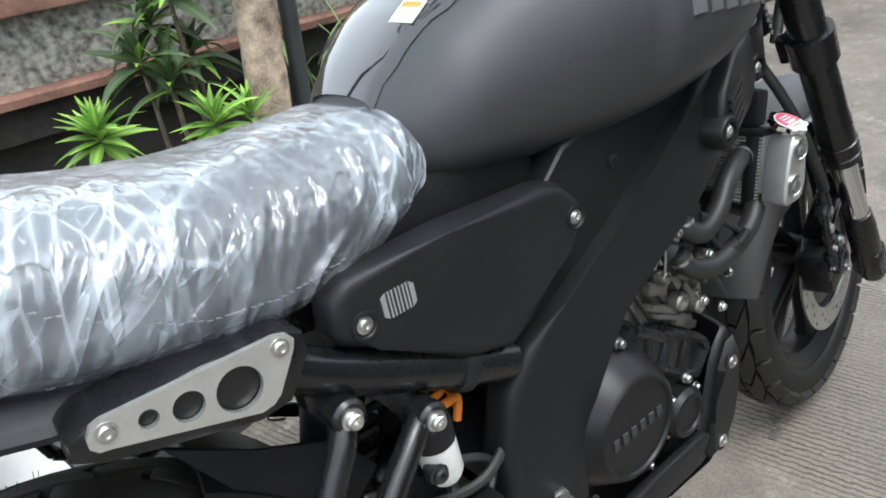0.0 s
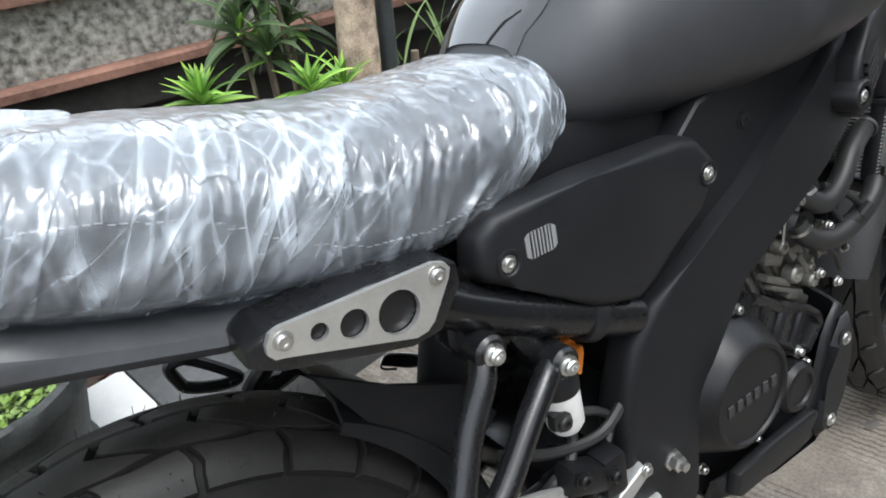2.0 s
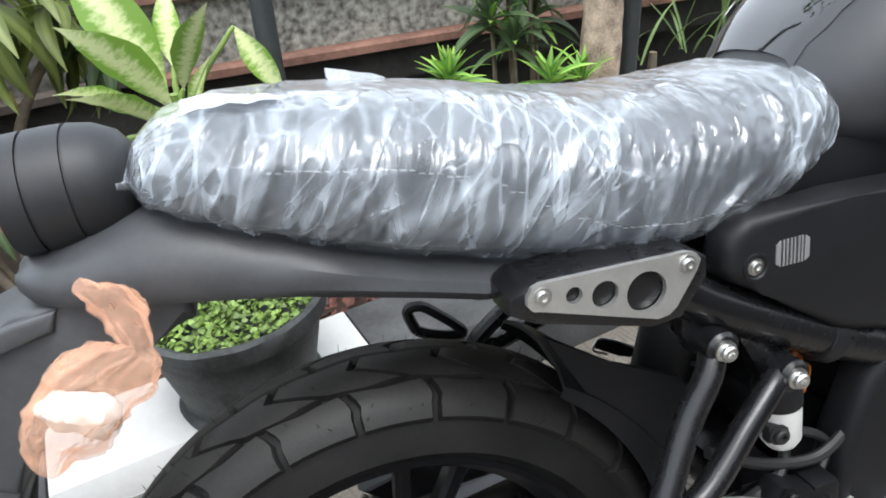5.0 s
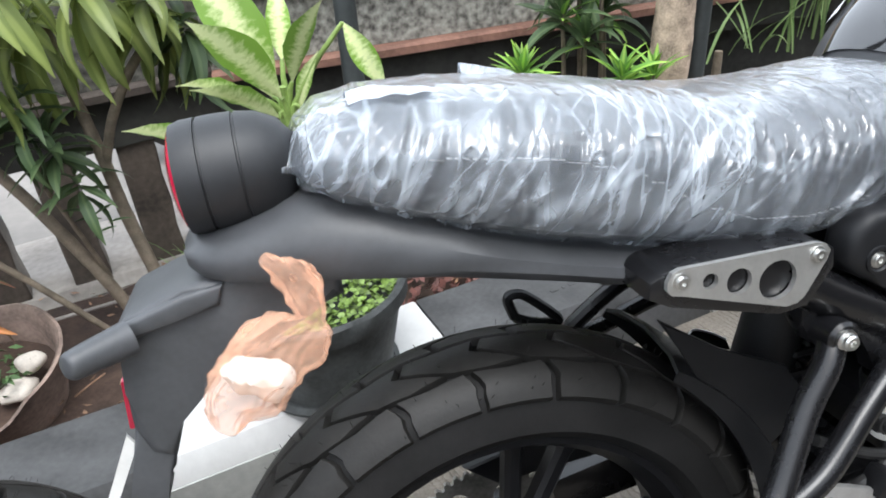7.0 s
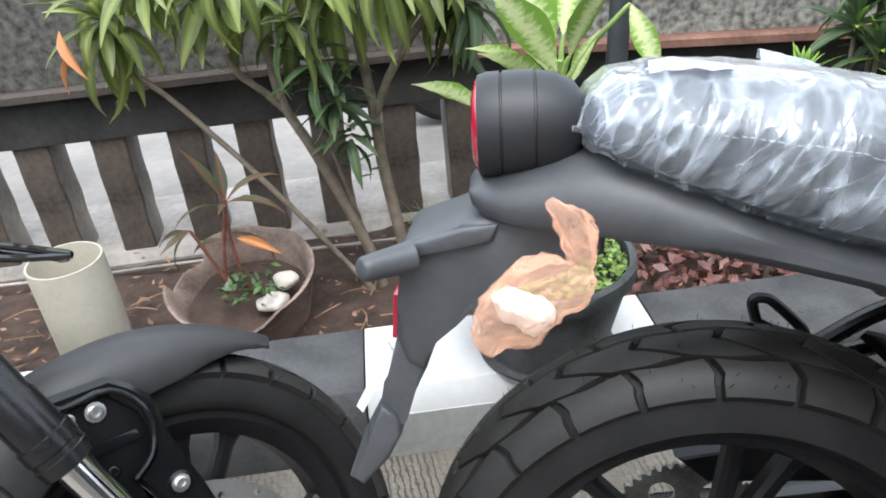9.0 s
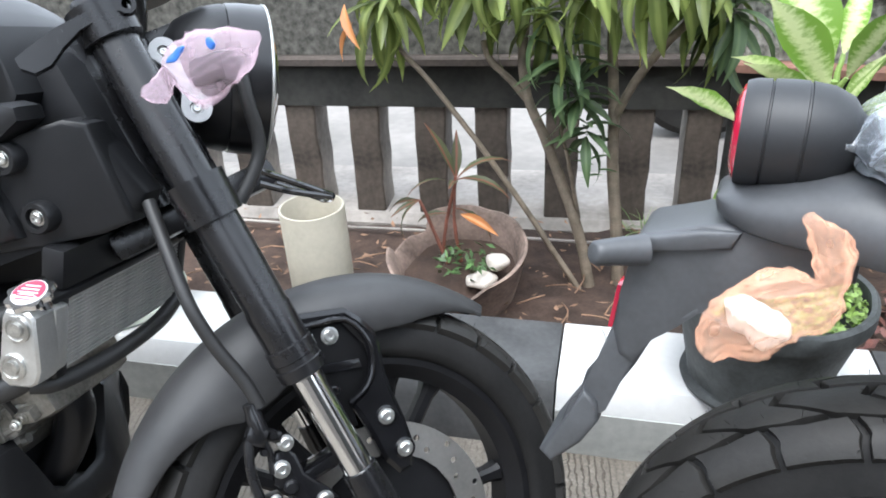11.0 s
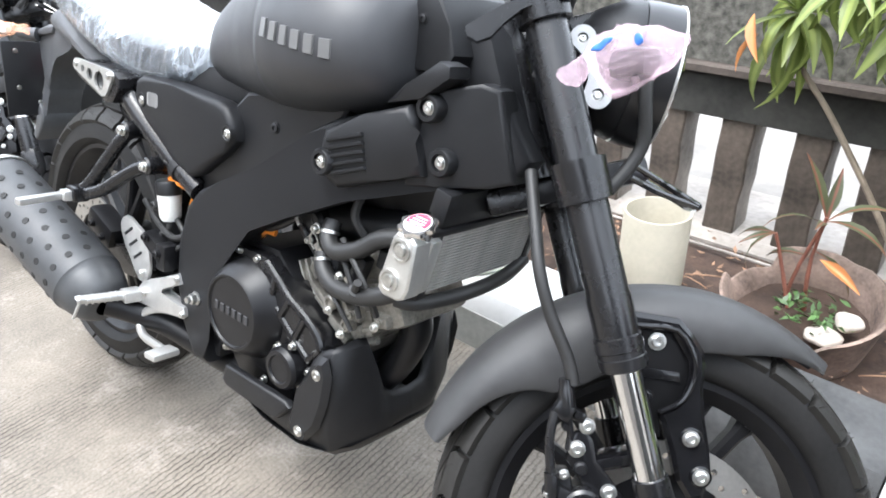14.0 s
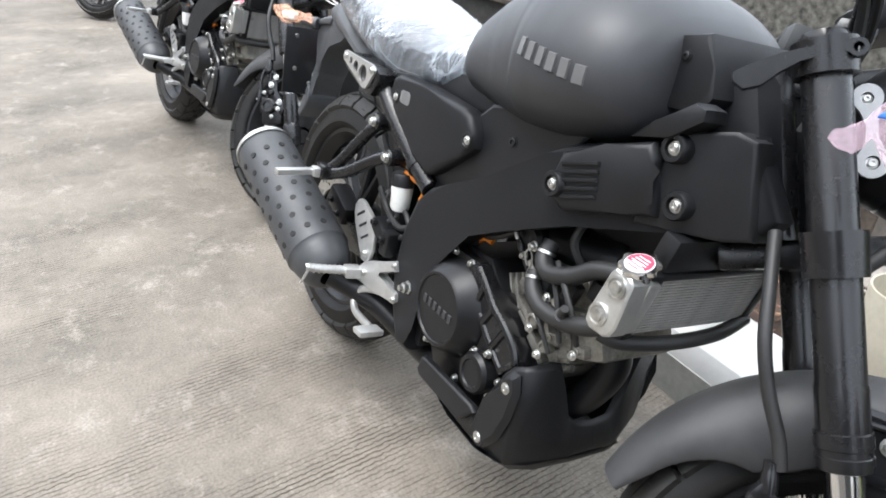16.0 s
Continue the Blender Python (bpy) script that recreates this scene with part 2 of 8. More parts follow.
def leaf_material(name, edge, middle, width, sharp=0.35, blotch=0.0, spec=0.4, streak=(0.8, 2.2)):
    """A leaf whose middle has another colour; the blade lies along x, its breadth along y."""
    m = bpy.data.materials.new(name)
    m.use_nodes = True
    nt = m.node_tree
    b = nt.nodes["Principled BSDF"]
    b.inputs["Roughness"].default_value, b.inputs["Specular IOR Level"].default_value = 0.42, spec
    co = nt.nodes.new("ShaderNodeTexCoord")
    sep = nt.nodes.new("ShaderNodeSeparateXYZ")
    nt.links.new(co.outputs["Object"], sep.inputs["Vector"])
    ab = nt.nodes.new("ShaderNodeMath")
    ab.operation = "ABSOLUTE"
    nt.links.new(sep.outputs["Y"], ab.inputs[0])
    n = nt.nodes.new("ShaderNodeTexNoise")
    n.inputs["Scale"].default_value, n.inputs["Detail"].default_value = 30 if not blotch else 55, 6
    n.inputs["Roughness"].default_value = 0.5 if not blotch else 0.68
    mp0 = nt.nodes.new("ShaderNodeMapping")
    mp0.inputs["Scale"].default_value = (*streak, 1)
    nt.links.new(co.outputs["Object"], mp0.inputs["Vector"])
    nt.links.new(mp0.outputs["Vector"], n.inputs["Vector"])
    sh = nt.nodes.new("ShaderNodeMath")
    sh.operation = "MULTIPLY_ADD"
    sh.inputs[1].default_value = width * (0.5 + 3.0 * blotch)
    nt.links.new(n.outputs["Fac"], sh.inputs[0])
    nt.links.new(ab.outputs[0], sh.inputs[2])
    mr = nt.nodes.new("ShaderNodeMapRange")
    mr.inputs["From Min"].default_value = width * (0.45 + 1.5 * blotch)
    mr.inputs["From Max"].default_value = width * (0.45 + 1.5 * blotch + sharp)
    nt.links.new(sh.outputs[0], mr.inputs["Value"])
    mix = nt.nodes.new("ShaderNodeMixRGB")
    mix.inputs["Color1"].default_value, mix.inputs["Color2"].default_value = (*middle, 1), (*edge, 1)
    nt.links.new(mr.outputs["Result"], mix.inputs["Fac"])
    info = nt.nodes.new("ShaderNodeObjectInfo")
    hsv = nt.nodes.new("ShaderNodeHueSaturation")
    mv = nt.nodes.new("ShaderNodeMapRange")
    mv.inputs["To Min"].default_value, mv.inputs["To Max"].default_value = 0.6, 1.35
    nt.links.new(info.outputs["Random"], mv.inputs["Value"])
    nt.links.new(mv.outputs["Result"], hsv.inputs["Value"])
    nt.links.new(mix.outputs["Color"], hsv.inputs["Color"])
    nt.links.new(hsv.outputs["Color"], b.inputs["Base Color"])
    thin = nt.nodes.new("ShaderNodeBsdfTranslucent")
    nt.links.new(hsv.outputs["Color"], thin.inputs["Color"])
    ms = nt.nodes.new("ShaderNodeMixShader")
    ms.inputs["Fac"].default_value = 0.3
    nt.links.new(b.outputs["BSDF"], ms.inputs[1])
    nt.links.new(thin.outputs["BSDF"], ms.inputs[2])
    nt.links.new(ms.outputs["Shader"], nt.nodes["Material Output"].inputs["Surface"])
    return m


LEAF_STRAP = leaf_material("strap_leaf", (0.175, 0.225, 0.060), (0.31, 0.37, 0.11), 0.016)
LEAF_ROSETTE = leaf_material("rosette_leaf", (0.17, 0.34, 0.07), (0.34, 0.54, 0.09), 0.010)
LEAF_BROAD = leaf_material("broad_variegated_leaf", (0.19, 0.33, 0.05), (0.66, 0.72, 0.36), 0.026, 0.75, blotch=0.55, streak=(2.0, 0.9))
LEAF_DARK = leaf_material("dark_shrub_leaf", (0.078, 0.125, 0.055), (0.125, 0.18, 0.08), 0.010)
LEAF_YELLOW = leaf_material("yellow_leaf", (0.42, 0.36, 0.04), (0.5, 0.42, 0.06), 0.012)
LEAF_DRY = leaf_material("dry_orange_leaf", (0.42, 0.17, 0.06), (0.5, 0.22, 0.08), 0.012)
LEAF_CORDY = leaf_material("cordyline_leaf", (0.085, 0.095, 0.05), (0.20, 0.09, 0.06), 0.010)
LEAF_GRASS = leaf_material("grass_leaf", (0.16, 0.26, 0.09), (0.26, 0.34, 0.14), 0.005)
CLOVER = material("small_green_leaves", (0.17, 0.26, 0.055), 0.5, noise_scale=40, noise_amount=0.4, island=True)
WEED = material("dark_weed_leaves", (0.065, 0.125, 0.040), 0.5, noise_scale=40, noise_amount=0.4, island=True)
REDLEAF = material("small_red_leaves", (0.15, 0.062, 0.050), 0.5, noise_scale=40, noise_amount=0.5, island=True)
LITTER = material("dry_leaf_litter", (0.22, 0.13, 0.08), 0.8, noise_scale=30, noise_amount=0.4, island=True)
BARK = material("pale_bark", (0.40, 0.31, 0.23), 0.85, noise_scale=24, noise_amount=0.65, bump=1.0, bump_scale=45)
STEMM = material("grey_brown_stem", (0.205, 0.165, 0.120), 0.7, noise_scale=30, noise_amount=0.35, bump=0.4, bump_scale=140)
STEMR = material("reddish_stem", (0.20, 0.075, 0.05), 0.6, noise_scale=30, noise_amount=0.35)
STEMG = material("green_stem", (0.22, 0.32, 0.08), 0.5, noise_scale=30, noise_amount=0.3)
PVC = material("weathered_pvc", (0.44, 0.405, 0.325), 0.5, noise_scale=9, noise_amount=0.12, bump=0.08, bump_scale=60)
POTB = material("dark_plastic_pot", (0.055, 0.06, 0.06), 0.65, noise_scale=12, noise_amount=0.55, bump=0.4, bump_scale=70)
POTC = material("old_clay_pot", (0.225, 0.165, 0.135), 0.85, noise_scale=12, noise_amount=0.55, bump=0.4, bump_scale=80)
POTW = material("cream_plastic_pot", (0.55, 0.58, 0.50), 0.5, noise_scale=10, noise_amount=0.2)
STONE = material("white_coral_stone", (0.56, 0.51, 0.45), 0.85, noise_scale=25, noise_amount=0.2, bump=0.6, bump_scale=120)
POLE = material("dark_steel_pole", (0.03, 0.035, 0.035), 0.5, noise_scale=10, noise_amount=0.3)
STUCCO = material("rough_cast_wall", (0.29, 0.28, 0.245), 0.95, noise_scale=55, noise_amount=0.75, bump=1.0, bump_scale=220)
LEDGE = material("red_brown_ledge", (0.24, 0.125, 0.09), 0.8, noise_scale=9, noise_amount=0.4, bump=0.5, bump_scale=80)
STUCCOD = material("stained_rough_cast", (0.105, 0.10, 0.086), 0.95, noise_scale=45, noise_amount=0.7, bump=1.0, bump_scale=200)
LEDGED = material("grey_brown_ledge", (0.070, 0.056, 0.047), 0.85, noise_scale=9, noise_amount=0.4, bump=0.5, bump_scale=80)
DARKWALL = material("dark_rough_wall", (0.034, 0.033, 0.029), 0.9, noise_scale=6, noise_amount=0.5, bump=0.5, bump_scale=70)
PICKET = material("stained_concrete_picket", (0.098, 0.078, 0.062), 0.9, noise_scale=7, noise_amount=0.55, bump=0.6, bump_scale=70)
PICKET_LIT = material("lit_picket_side", (0.20, 0.175, 0.15), 0.9, noise_scale=6, noise_amount=0.45, bump=0.6, bump_scale=70)
ROAD = material("pale_concrete_road", (0.205, 0.190, 0.174), 0.85, noise_scale=2.5, noise_amount=0.22, bump=0.4, bump_scale=60)


def bag_material(name, color, clear):
    m = bpy.data.materials.new(name)
    m.use_nodes = True
    nt = m.node_tree
    b = nt.nodes["Principled BSDF"]
    b.inputs["Base Color"].default_value, b.inputs["Roughness"].default_value = (*color, 1), 0.3
    co = nt.nodes.new("ShaderNodeTexCoord")
    n = nt.nodes.new("ShaderNodeTexNoise")
    n.noise_type = "RIDGED_MULTIFRACTAL"
    n.inputs["Scale"].default_value, n.inputs["Detail"].default_value = 48, 5
    nt.links.new(co.outputs["Object"], n.inputs["Vector"])
    bp = nt.nodes.new("ShaderNodeBump")
    bp.inputs["Strength"].default_value, bp.inputs["Distance"].default_value = 0.4, 0.004
    nt.links.new(n.outputs["Fac"], bp.inputs["Height"])
    nt.links.new(bp.outputs["Normal"], b.inputs["Normal"])
    thin = nt.nodes.new("ShaderNodeBsdfTranslucent")
    thin.inputs["Color"].default_value = (*color, 1)
    m1, m2 = nt.nodes.new("ShaderNodeMixShader"), nt.nodes.new("ShaderNodeMixShader")
    m1.inputs["Fac"].default_value = 0.4
    nt.links.new(b.outputs["BSDF"], m1.inputs[1])
    nt.links.new(thin.outputs["BSDF"], m1.inputs[2])
    tr = nt.nodes.new("ShaderNodeBsdfTransparent")
    mr = nt.nodes.new("ShaderNodeMapRange")
    mr.inputs["From Min"].default_value, mr.inputs["From Max"].default_value = 0.2, 1.5
    mr.inputs["To Min"].default_value, mr.inputs["To Max"].default_value = clear, clear * 0.2
    nt.links.new(n.outputs["Fac"], mr.inputs["Value"])
    nt.links.new(mr.outputs["Result"], m2.inputs["Fac"])
    nt.links.new(m1.outputs["Shader"], m2.inputs[1])
    nt.links.new(tr.outputs["BSDF"], m2.inputs[2])
    nt.links.new(m2.outputs["Shader"], nt.nodes["Material Output"].inputs["Surface"])
    return m


BAG_ORANGE = bag_material("orange_film_bag", (0.93, 0.58, 0.40), 0.68)
BAG_PINK = bag_material("pink_film_bag", (0.96, 0.74, 0.84), 0.74)
SATINAL = material("satin_cast_aluminium", (0.56, 0.56, 0.55), 0.40, 0.75, noise_scale=30, noise_amount=0.12, bump=0.08, bump_scale=500)
BLUED = material("blue_print", (0.04, 0.16, 0.55), 0.4)


def concrete_grooves(m):
    """Broom lines and pale worn patches for the driveway."""
    nt = m.node_tree
    b = nt.nodes["Principled BSDF"]
    co = nt.nodes["Texture Coordinate"]
    mp = nt.nodes.new("ShaderNodeMapping")
    mp.inputs["Rotation"].default_value = (0, 0, radians(-18))
    nt.links.new(co.outputs["Object"], mp.inputs["Vector"])
    wave = nt.nodes.new("ShaderNodeTexWave")
    wave.bands_direction = "X"
    wave.inputs["Scale"].default_value, wave.inputs["Distortion"].default_value = 24, 3.5
    wave.inputs["Detail"].default_value, wave.inputs["Detail Scale"].default_value = 4, 2.5
    nt.links.new(mp.outputs["Vector"], wave.inputs["Vector"])
    mask = nt.nodes.new("ShaderNodeTexNoise")
    mask.inputs["Scale"].default_value, mask.inputs["Detail"].default_value, mask.inputs["Roughness"].default_value = 2.6, 7, 0.7
    long = nt.nodes.new("ShaderNodeMapping")
    long.inputs["Scale"].default_value = (1.0, 0.35, 1.0)
    nt.links.new(mp.outputs["Vector"], long.inputs["Vector"])
    nt.links.new(long.outputs["Vector"], mask.inputs["Vector"])
    mm = nt.nodes.new("ShaderNodeMapRange")
    mm.inputs["From Min"].default_value, mm.inputs["From Max"].default_value = 0.44, 0.58
    nt.links.new(mask.outputs["Fac"], mm.inputs["Value"])
    mul = nt.nodes.new("ShaderNodeMath")
    mul.operation = "MULTIPLY"
    thin = nt.nodes.new("ShaderNodeMapRange")
    thin.inputs["From Min"].default_value, thin.inputs["From Max"].default_value = 0.72, 0.97
    nt.links.new(wave.outputs["Fac"], thin.inputs["Value"])
    nt.links.new(thin.outputs["Result"], mul.inputs[0])
    nt.links.new(mm.outputs["Result"], mul.inputs[1])
    bump2 = nt.nodes.new("ShaderNodeBump")
    bump2.invert = True
    bump2.inputs["Strength"].default_value, bump2.inputs["Distance"].default_value = 0.8, 0.004
    nt.links.new(mul.outputs[0], bump2.inputs["Height"])
    old = b.inputs["Normal"].links[0].from_socket
    nt.links.new(old, bump2.inputs["Normal"])
    nt.links.new(bump2.outputs["Normal"], b.inputs["Normal"])
    base = b.inputs["Base Color"].links[0].from_socket
    dark = nt.nodes.new("ShaderNodeMixRGB")
    dark.blend_type = "MULTIPLY"
    dark.inputs["Color2"].default_value = (0.40, 0.37, 0.34, 1)
    nt.links.new(mul.outputs[0], dark.inputs["Fac"])
    nt.links.new(base, dark.inputs["Color1"])
    worn = nt.nodes.new("ShaderNodeTexNoise")
    worn.inputs["Scale"].default_value, worn.inputs["Detail"].default_value, worn.inputs["Roughness"].default_value = 6.5, 10, 0.82
    nt.links.new(co.outputs["Object"], worn.inputs["Vector"])
    wr = nt.nodes.new("ShaderNodeMapRange")
    wr.inputs["From Min"].default_value, wr.inputs["From Max"].default_value = 0.53, 0.66
    nt.links.new(worn.outputs["Fac"], wr.inputs["Value"])
    pale = nt.nodes.new("ShaderNodeMixRGB")
    pale.inputs["Color2"].default_value = (0.29, 0.262, 0.224, 1)
    nt.links.new(wr.outputs["Result"], pale.inputs["Fac"])
    nt.links.new(dark.outputs["Color"], pale.inputs["Color1"])
    stain = nt.nodes.new("ShaderNodeTexNoise")
    stain.inputs["Scale"].default_value, stain.inputs["Detail"].default_value, stain.inputs["Roughness"].default_value = 1.1, 8, 0.65
    nt.links.new(co.outputs["Object"], stain.inputs["Vector"])
    sr = nt.nodes.new("ShaderNodeMapRange")
    sr.inputs["From Min"].default_value, sr.inputs["From Max"].default_value = 0.50, 0.68
    sr.inputs["To Max"].default_value = 0.65
    nt.links.new(stain.outputs["Fac"], sr.inputs["Value"])
    grime = nt.nodes.new("ShaderNodeMixRGB")
    grime.inputs["Color2"].default_value = (0.150, 0.132, 0.110, 1)
    nt.links.new(sr.outputs["Result"], grime.inputs["Fac"])
    nt.links.new(pale.outputs["Color"], grime.inputs["Color1"])
    speck = nt.nodes.new("ShaderNodeTexNoise")
    speck.inputs["Scale"].default_value, speck.inputs["Detail"].default_value = 160, 3
    nt.links.new(co.outputs["Object"], speck.inputs["Vector"])
    sp = nt.nodes.new("ShaderNodeMapRange")
    sp.inputs["From Min"].default_value, sp.inputs["From Max"].default_value = 0.3, 0.7
    sp.inputs["To Min"].default_value, sp.inputs["To Max"].default_value = 0.78, 1.18
    nt.links.new(speck.outputs["Fac"], sp.inputs["Value"])
    grit = nt.nodes.new("ShaderNodeMixRGB")
    grit.blend_type = "MULTIPLY"
    grit.inputs["Fac"].default_value = 1.0
    nt.links.new(grime.outputs["Color"], grit.inputs["Color1"])
    nt.links.new(sp.outputs["Result"], grit.inputs["Color2"])
    nt.links.new(grit.outputs["Color"], b.inputs["Base Color"])


concrete_grooves(CONCRETE)

# ---- mesh helpers ----
def finish(bm, name, mat, angle=35):
    bmesh.ops.recalc_face_normals(bm, faces=bm.faces)
    me = bpy.data.meshes.new(name)
    bm.to_mesh(me)
    bm.free()
    me.materials.append(mat)
    me.polygons.foreach_set("use_smooth", [True] * len(me.polygons))
    me.set_sharp_from_angle(angle=radians(angle))
    return me


def part(name, bm, mat, parent, label="", angle=35):
    """One mesh object under a thing or under a part."""
    ob = new(name, finish(bm, name, mat, angle))
    ob.parent = parent
    if label:
        ob["label"] = label
    return ob


def pair(name, bm, mat, parent, label="", angle=35):
    """A right-hand part and its mirror image on the left, as two objects."""
    other = bm.copy()
    for v in other.verts:
        v.co.y = -v.co.y
    right = part(name, bm, mat, parent, label, angle)
    part(name, other, mat, parent, "", angle)
    return right


def thing(name, label, category, group="", kind="", m=None):
    ob = new(name)
    ob.empty_display_size = 0.05
    if m is not None:
        ob.matrix_world = m
    return tagged(ob, label, category, group, kind)


def solid(name, bm, mat, label, category, group="", kind="", m=None, angle=35):
    """A thing that is one mesh."""
    ob = new(name, finish(bm, name, mat, angle))
    if m is not None:
        ob.matrix_world = m
    return tagged(ob, label, category, group, kind)


def moved(bm, verts, m):
    if m is not None:
        bmesh.ops.transform(bm, matrix=m, verts=verts)
    return verts


def rounded(bm, edges, width, segments=2):
    if width and edges:
        bmesh.ops.bevel(bm, geom=edges, offset=width, segments=segments, profile=0.6, affect="EDGES", clamp_overlap=True)


def box(bm, size, m=None, bevel=0.0, segments=2):
    vs = bmesh.ops.create_cube(bm, size=1.0)["verts"]
    for v in vs:
        v.co = Vector((v.co.x * size[0], v.co.y * size[1], v.co.z * size[2]))
    moved(bm, vs, m)
    if bevel:
        rounded(bm, list({e for v in vs for e in v.link_edges}), bevel, segments)


def prism(bm, outline, y0, y1, bevel=0.0, m=None, segments=2, taper=1.0):
    """A slab with an outline in x and z, from y0 to y1. taper: the size of the y0 side."""
    cx = sum(p[0] for p in outline) / len(outline)
    cz = sum(p[1] for p in outline) / len(outline)
    near = [bm.verts.new((cx + (x - cx) * taper, y0, cz + (z - cz) * taper)) for x, z in outline]
    far = [bm.verts.new((x, y1, z)) for x, z in outline]
    n = len(outline)
    bm.faces.new(near)
    bm.faces.new(far[::-1])
    sides = [bm.faces.new((near[i], far[i], far[(i + 1) % n], near[(i + 1) % n])) for i in range(n)]
    moved(bm, near + far, m)
    if bevel:
        es = {e for f in sides for e in f.edges if not (e.verts[0] in near) != (e.verts[1] in near)}
        rounded(bm, list(es), bevel, segments)


def smooth_path(pts, per=6, closed=False):
    """Points on a smooth line through the given ones."""
    pts = [Vector(p) for p in pts]
    n, out = len(pts), []
    for i in range(n if closed else n - 1):
        p0, p1, p2, p3 = (pts[(i + k) % n] if closed else pts[min(max(i + k, 0), n - 1)] for k in (-1, 0, 1, 2))
        for s in range(per):
            t = s / per
            out.append(0.5 * (2 * p1 + (p2 - p0) * t + (2 * p0 - 5 * p1 + 4 * p2 - p3) * t * t + (3 * p1 - p0 - 3 * p2 + p3) * t ** 3))
    if not closed:
        out.append(pts[-1])
    return out


def tube(bm, pts, radius, sides=10, per=6, m=None, flat=1.0, cap=True):
    """A bent tube. radius: one number, or one for each given point."""
    line = smooth_path(pts, per) if per > 1 else [Vector(p) for p in pts]
    radii = [radius] * len(line) if not hasattr(radius, "__len__") else [float(r) for r in np.interp(np.linspace(0, len(pts) - 1, len(line)), range(len(pts)), radius)]
    rings, side = [], None
    for i, p in enumerate(line):
        way = (line[min(i + 1, len(line) - 1)] - line[max(i - 1, 0)]).normalized()
        if side is None:
            side = way.orthogonal().normalized()
        side = (side - way * side.dot(way)).normalized()
        up = way.cross(side)
        rings.append([bm.verts.new(p + radii[i] * (math.cos(a) * side + flat * math.sin(a) * up)) for a in (2 * math.pi * k / sides for k in range(sides))])
    for a, b in zip(rings, rings[1:]):
        for k in range(sides):
            bm.faces.new((a[k], a[(k + 1) % sides], b[(k + 1) % sides], b[k]))
    if cap:
        bm.faces.new(rings[0][::-1])
        bm.faces.new(rings[-1])
    moved(bm, [v for r in rings for v in r], m)


def lathe(bm, profile, m=None, sides=32, arc=None, closed=False):
    """A turned body round its z axis. profile: points of radius and height; closed: the profile is a ring."""
    a0, a1 = arc or (0, 2 * math.pi)
    n = sides + (1 if arc else 0)
    rings = []
    for k in range(n):
        a = a0 + (a1 - a0) * k / sides
        rings.append([bm.verts.new((r * math.cos(a), r * math.sin(a), z)) if r > 1e-6 else None for r, z in profile])
    centre = {}
    for j, (r, z) in enumerate(profile):
        if r <= 1e-6:
            centre[j] = bm.verts.new((0, 0, z))
    at = lambda k, j: centre[j] if j in centre else rings[k][j]
    js = list(zip(range(len(profile)), list(range(1, len(profile))) + ([0] if closed else [])))
    for k in range(n - (1 if arc else 0)):
        k2 = (k + 1) % n
        for j, j2 in js:
            quad = []
            for v in (at(k, j), at(k2, j), at(k2, j2), at(k, j2)):
                if v not in quad:
                    quad.append(v)
            if len(quad) > 2:
                bm.faces.new(quad)
    if arc and closed:
        for k in (0, n - 1):
            bm.faces.new([at(k, j) for j in range(len(profile))])
    moved(bm, [v for r in rings for v in r if v] + list(centre.values()), m)


def loft(bm, rings, m=None, cap=True, closed=True):
    """A skin over rings with the same number of points."""
    vs = [[bm.verts.new(p) for p in ring] for ring in rings]
    n = len(vs[0])
    for a, b in zip(vs, vs[1:]):
        for k in range(n if closed else n - 1):
            bm.faces.new((a[k], a[(k + 1) % n], b[(k + 1) % n], b[k]))
    if cap:
        bm.faces.new(vs[0][::-1])
        bm.faces.new(vs[-1])
    moved(bm, [v for r in vs for v in r], m)
    return vs


def cut_plate(bm, outline, holes, y0, y1, bevel=0.0):
    """A plate in x and z with round holes (x, z, radius), made as strips that run from hole to outline."""
    edges, loops = [], []
    for ring in [outline] + [[(hx + r * math.cos(a), hz + r * math.sin(a)) for a in (2 * math.pi * k / 24 for k in range(24))] for hx, hz, r in holes]:
        vs = [bm.verts.new((x, y0, z)) for x, z in ring]
        loops.append(vs)
        edges += [bm.edges.new((vs[i], vs[(i + 1) % len(vs)])) for i in range(len(vs))]
    made = bmesh.ops.triangle_fill(bm, use_beauty=True, use_dissolve=False, edges=edges)["geom"]
    faces = [f for f in made if isinstance(f, bmesh.types.BMFace)]
    gone = []
    for f in faces:
        c = f.calc_center_median()
        if any((c.x - hx) ** 2 + (c.z - hz) ** 2 < (0.97 * r) ** 2 for hx, hz, r in holes):
            gone.append(f)
    bmesh.ops.delete(bm, geom=gone, context="FACES_ONLY")
    faces = [f for f in faces if f.is_valid]
    up = bmesh.ops.extrude_face_region(bm, geom=faces)["geom"]
    for v in up:
        if isinstance(v, bmesh.types.BMVert):
            v.co.y = y1


AXIS_Y = pose(0, 0, 0, 90, 0, 0)  # z of a turned body points to -y, the right-hand side


def toe_in(bm, start=0, slope=0.31, x0=0.826):
    """Swings what lies ahead of x0 towards the middle, as the frame's beams do."""
    bm.verts.ensure_lookup_table()
    for v in bm.verts[start:]:
        v.co.y -= (1 if v.co.y > 0 else -1) * slope * (v.co.x - x0)


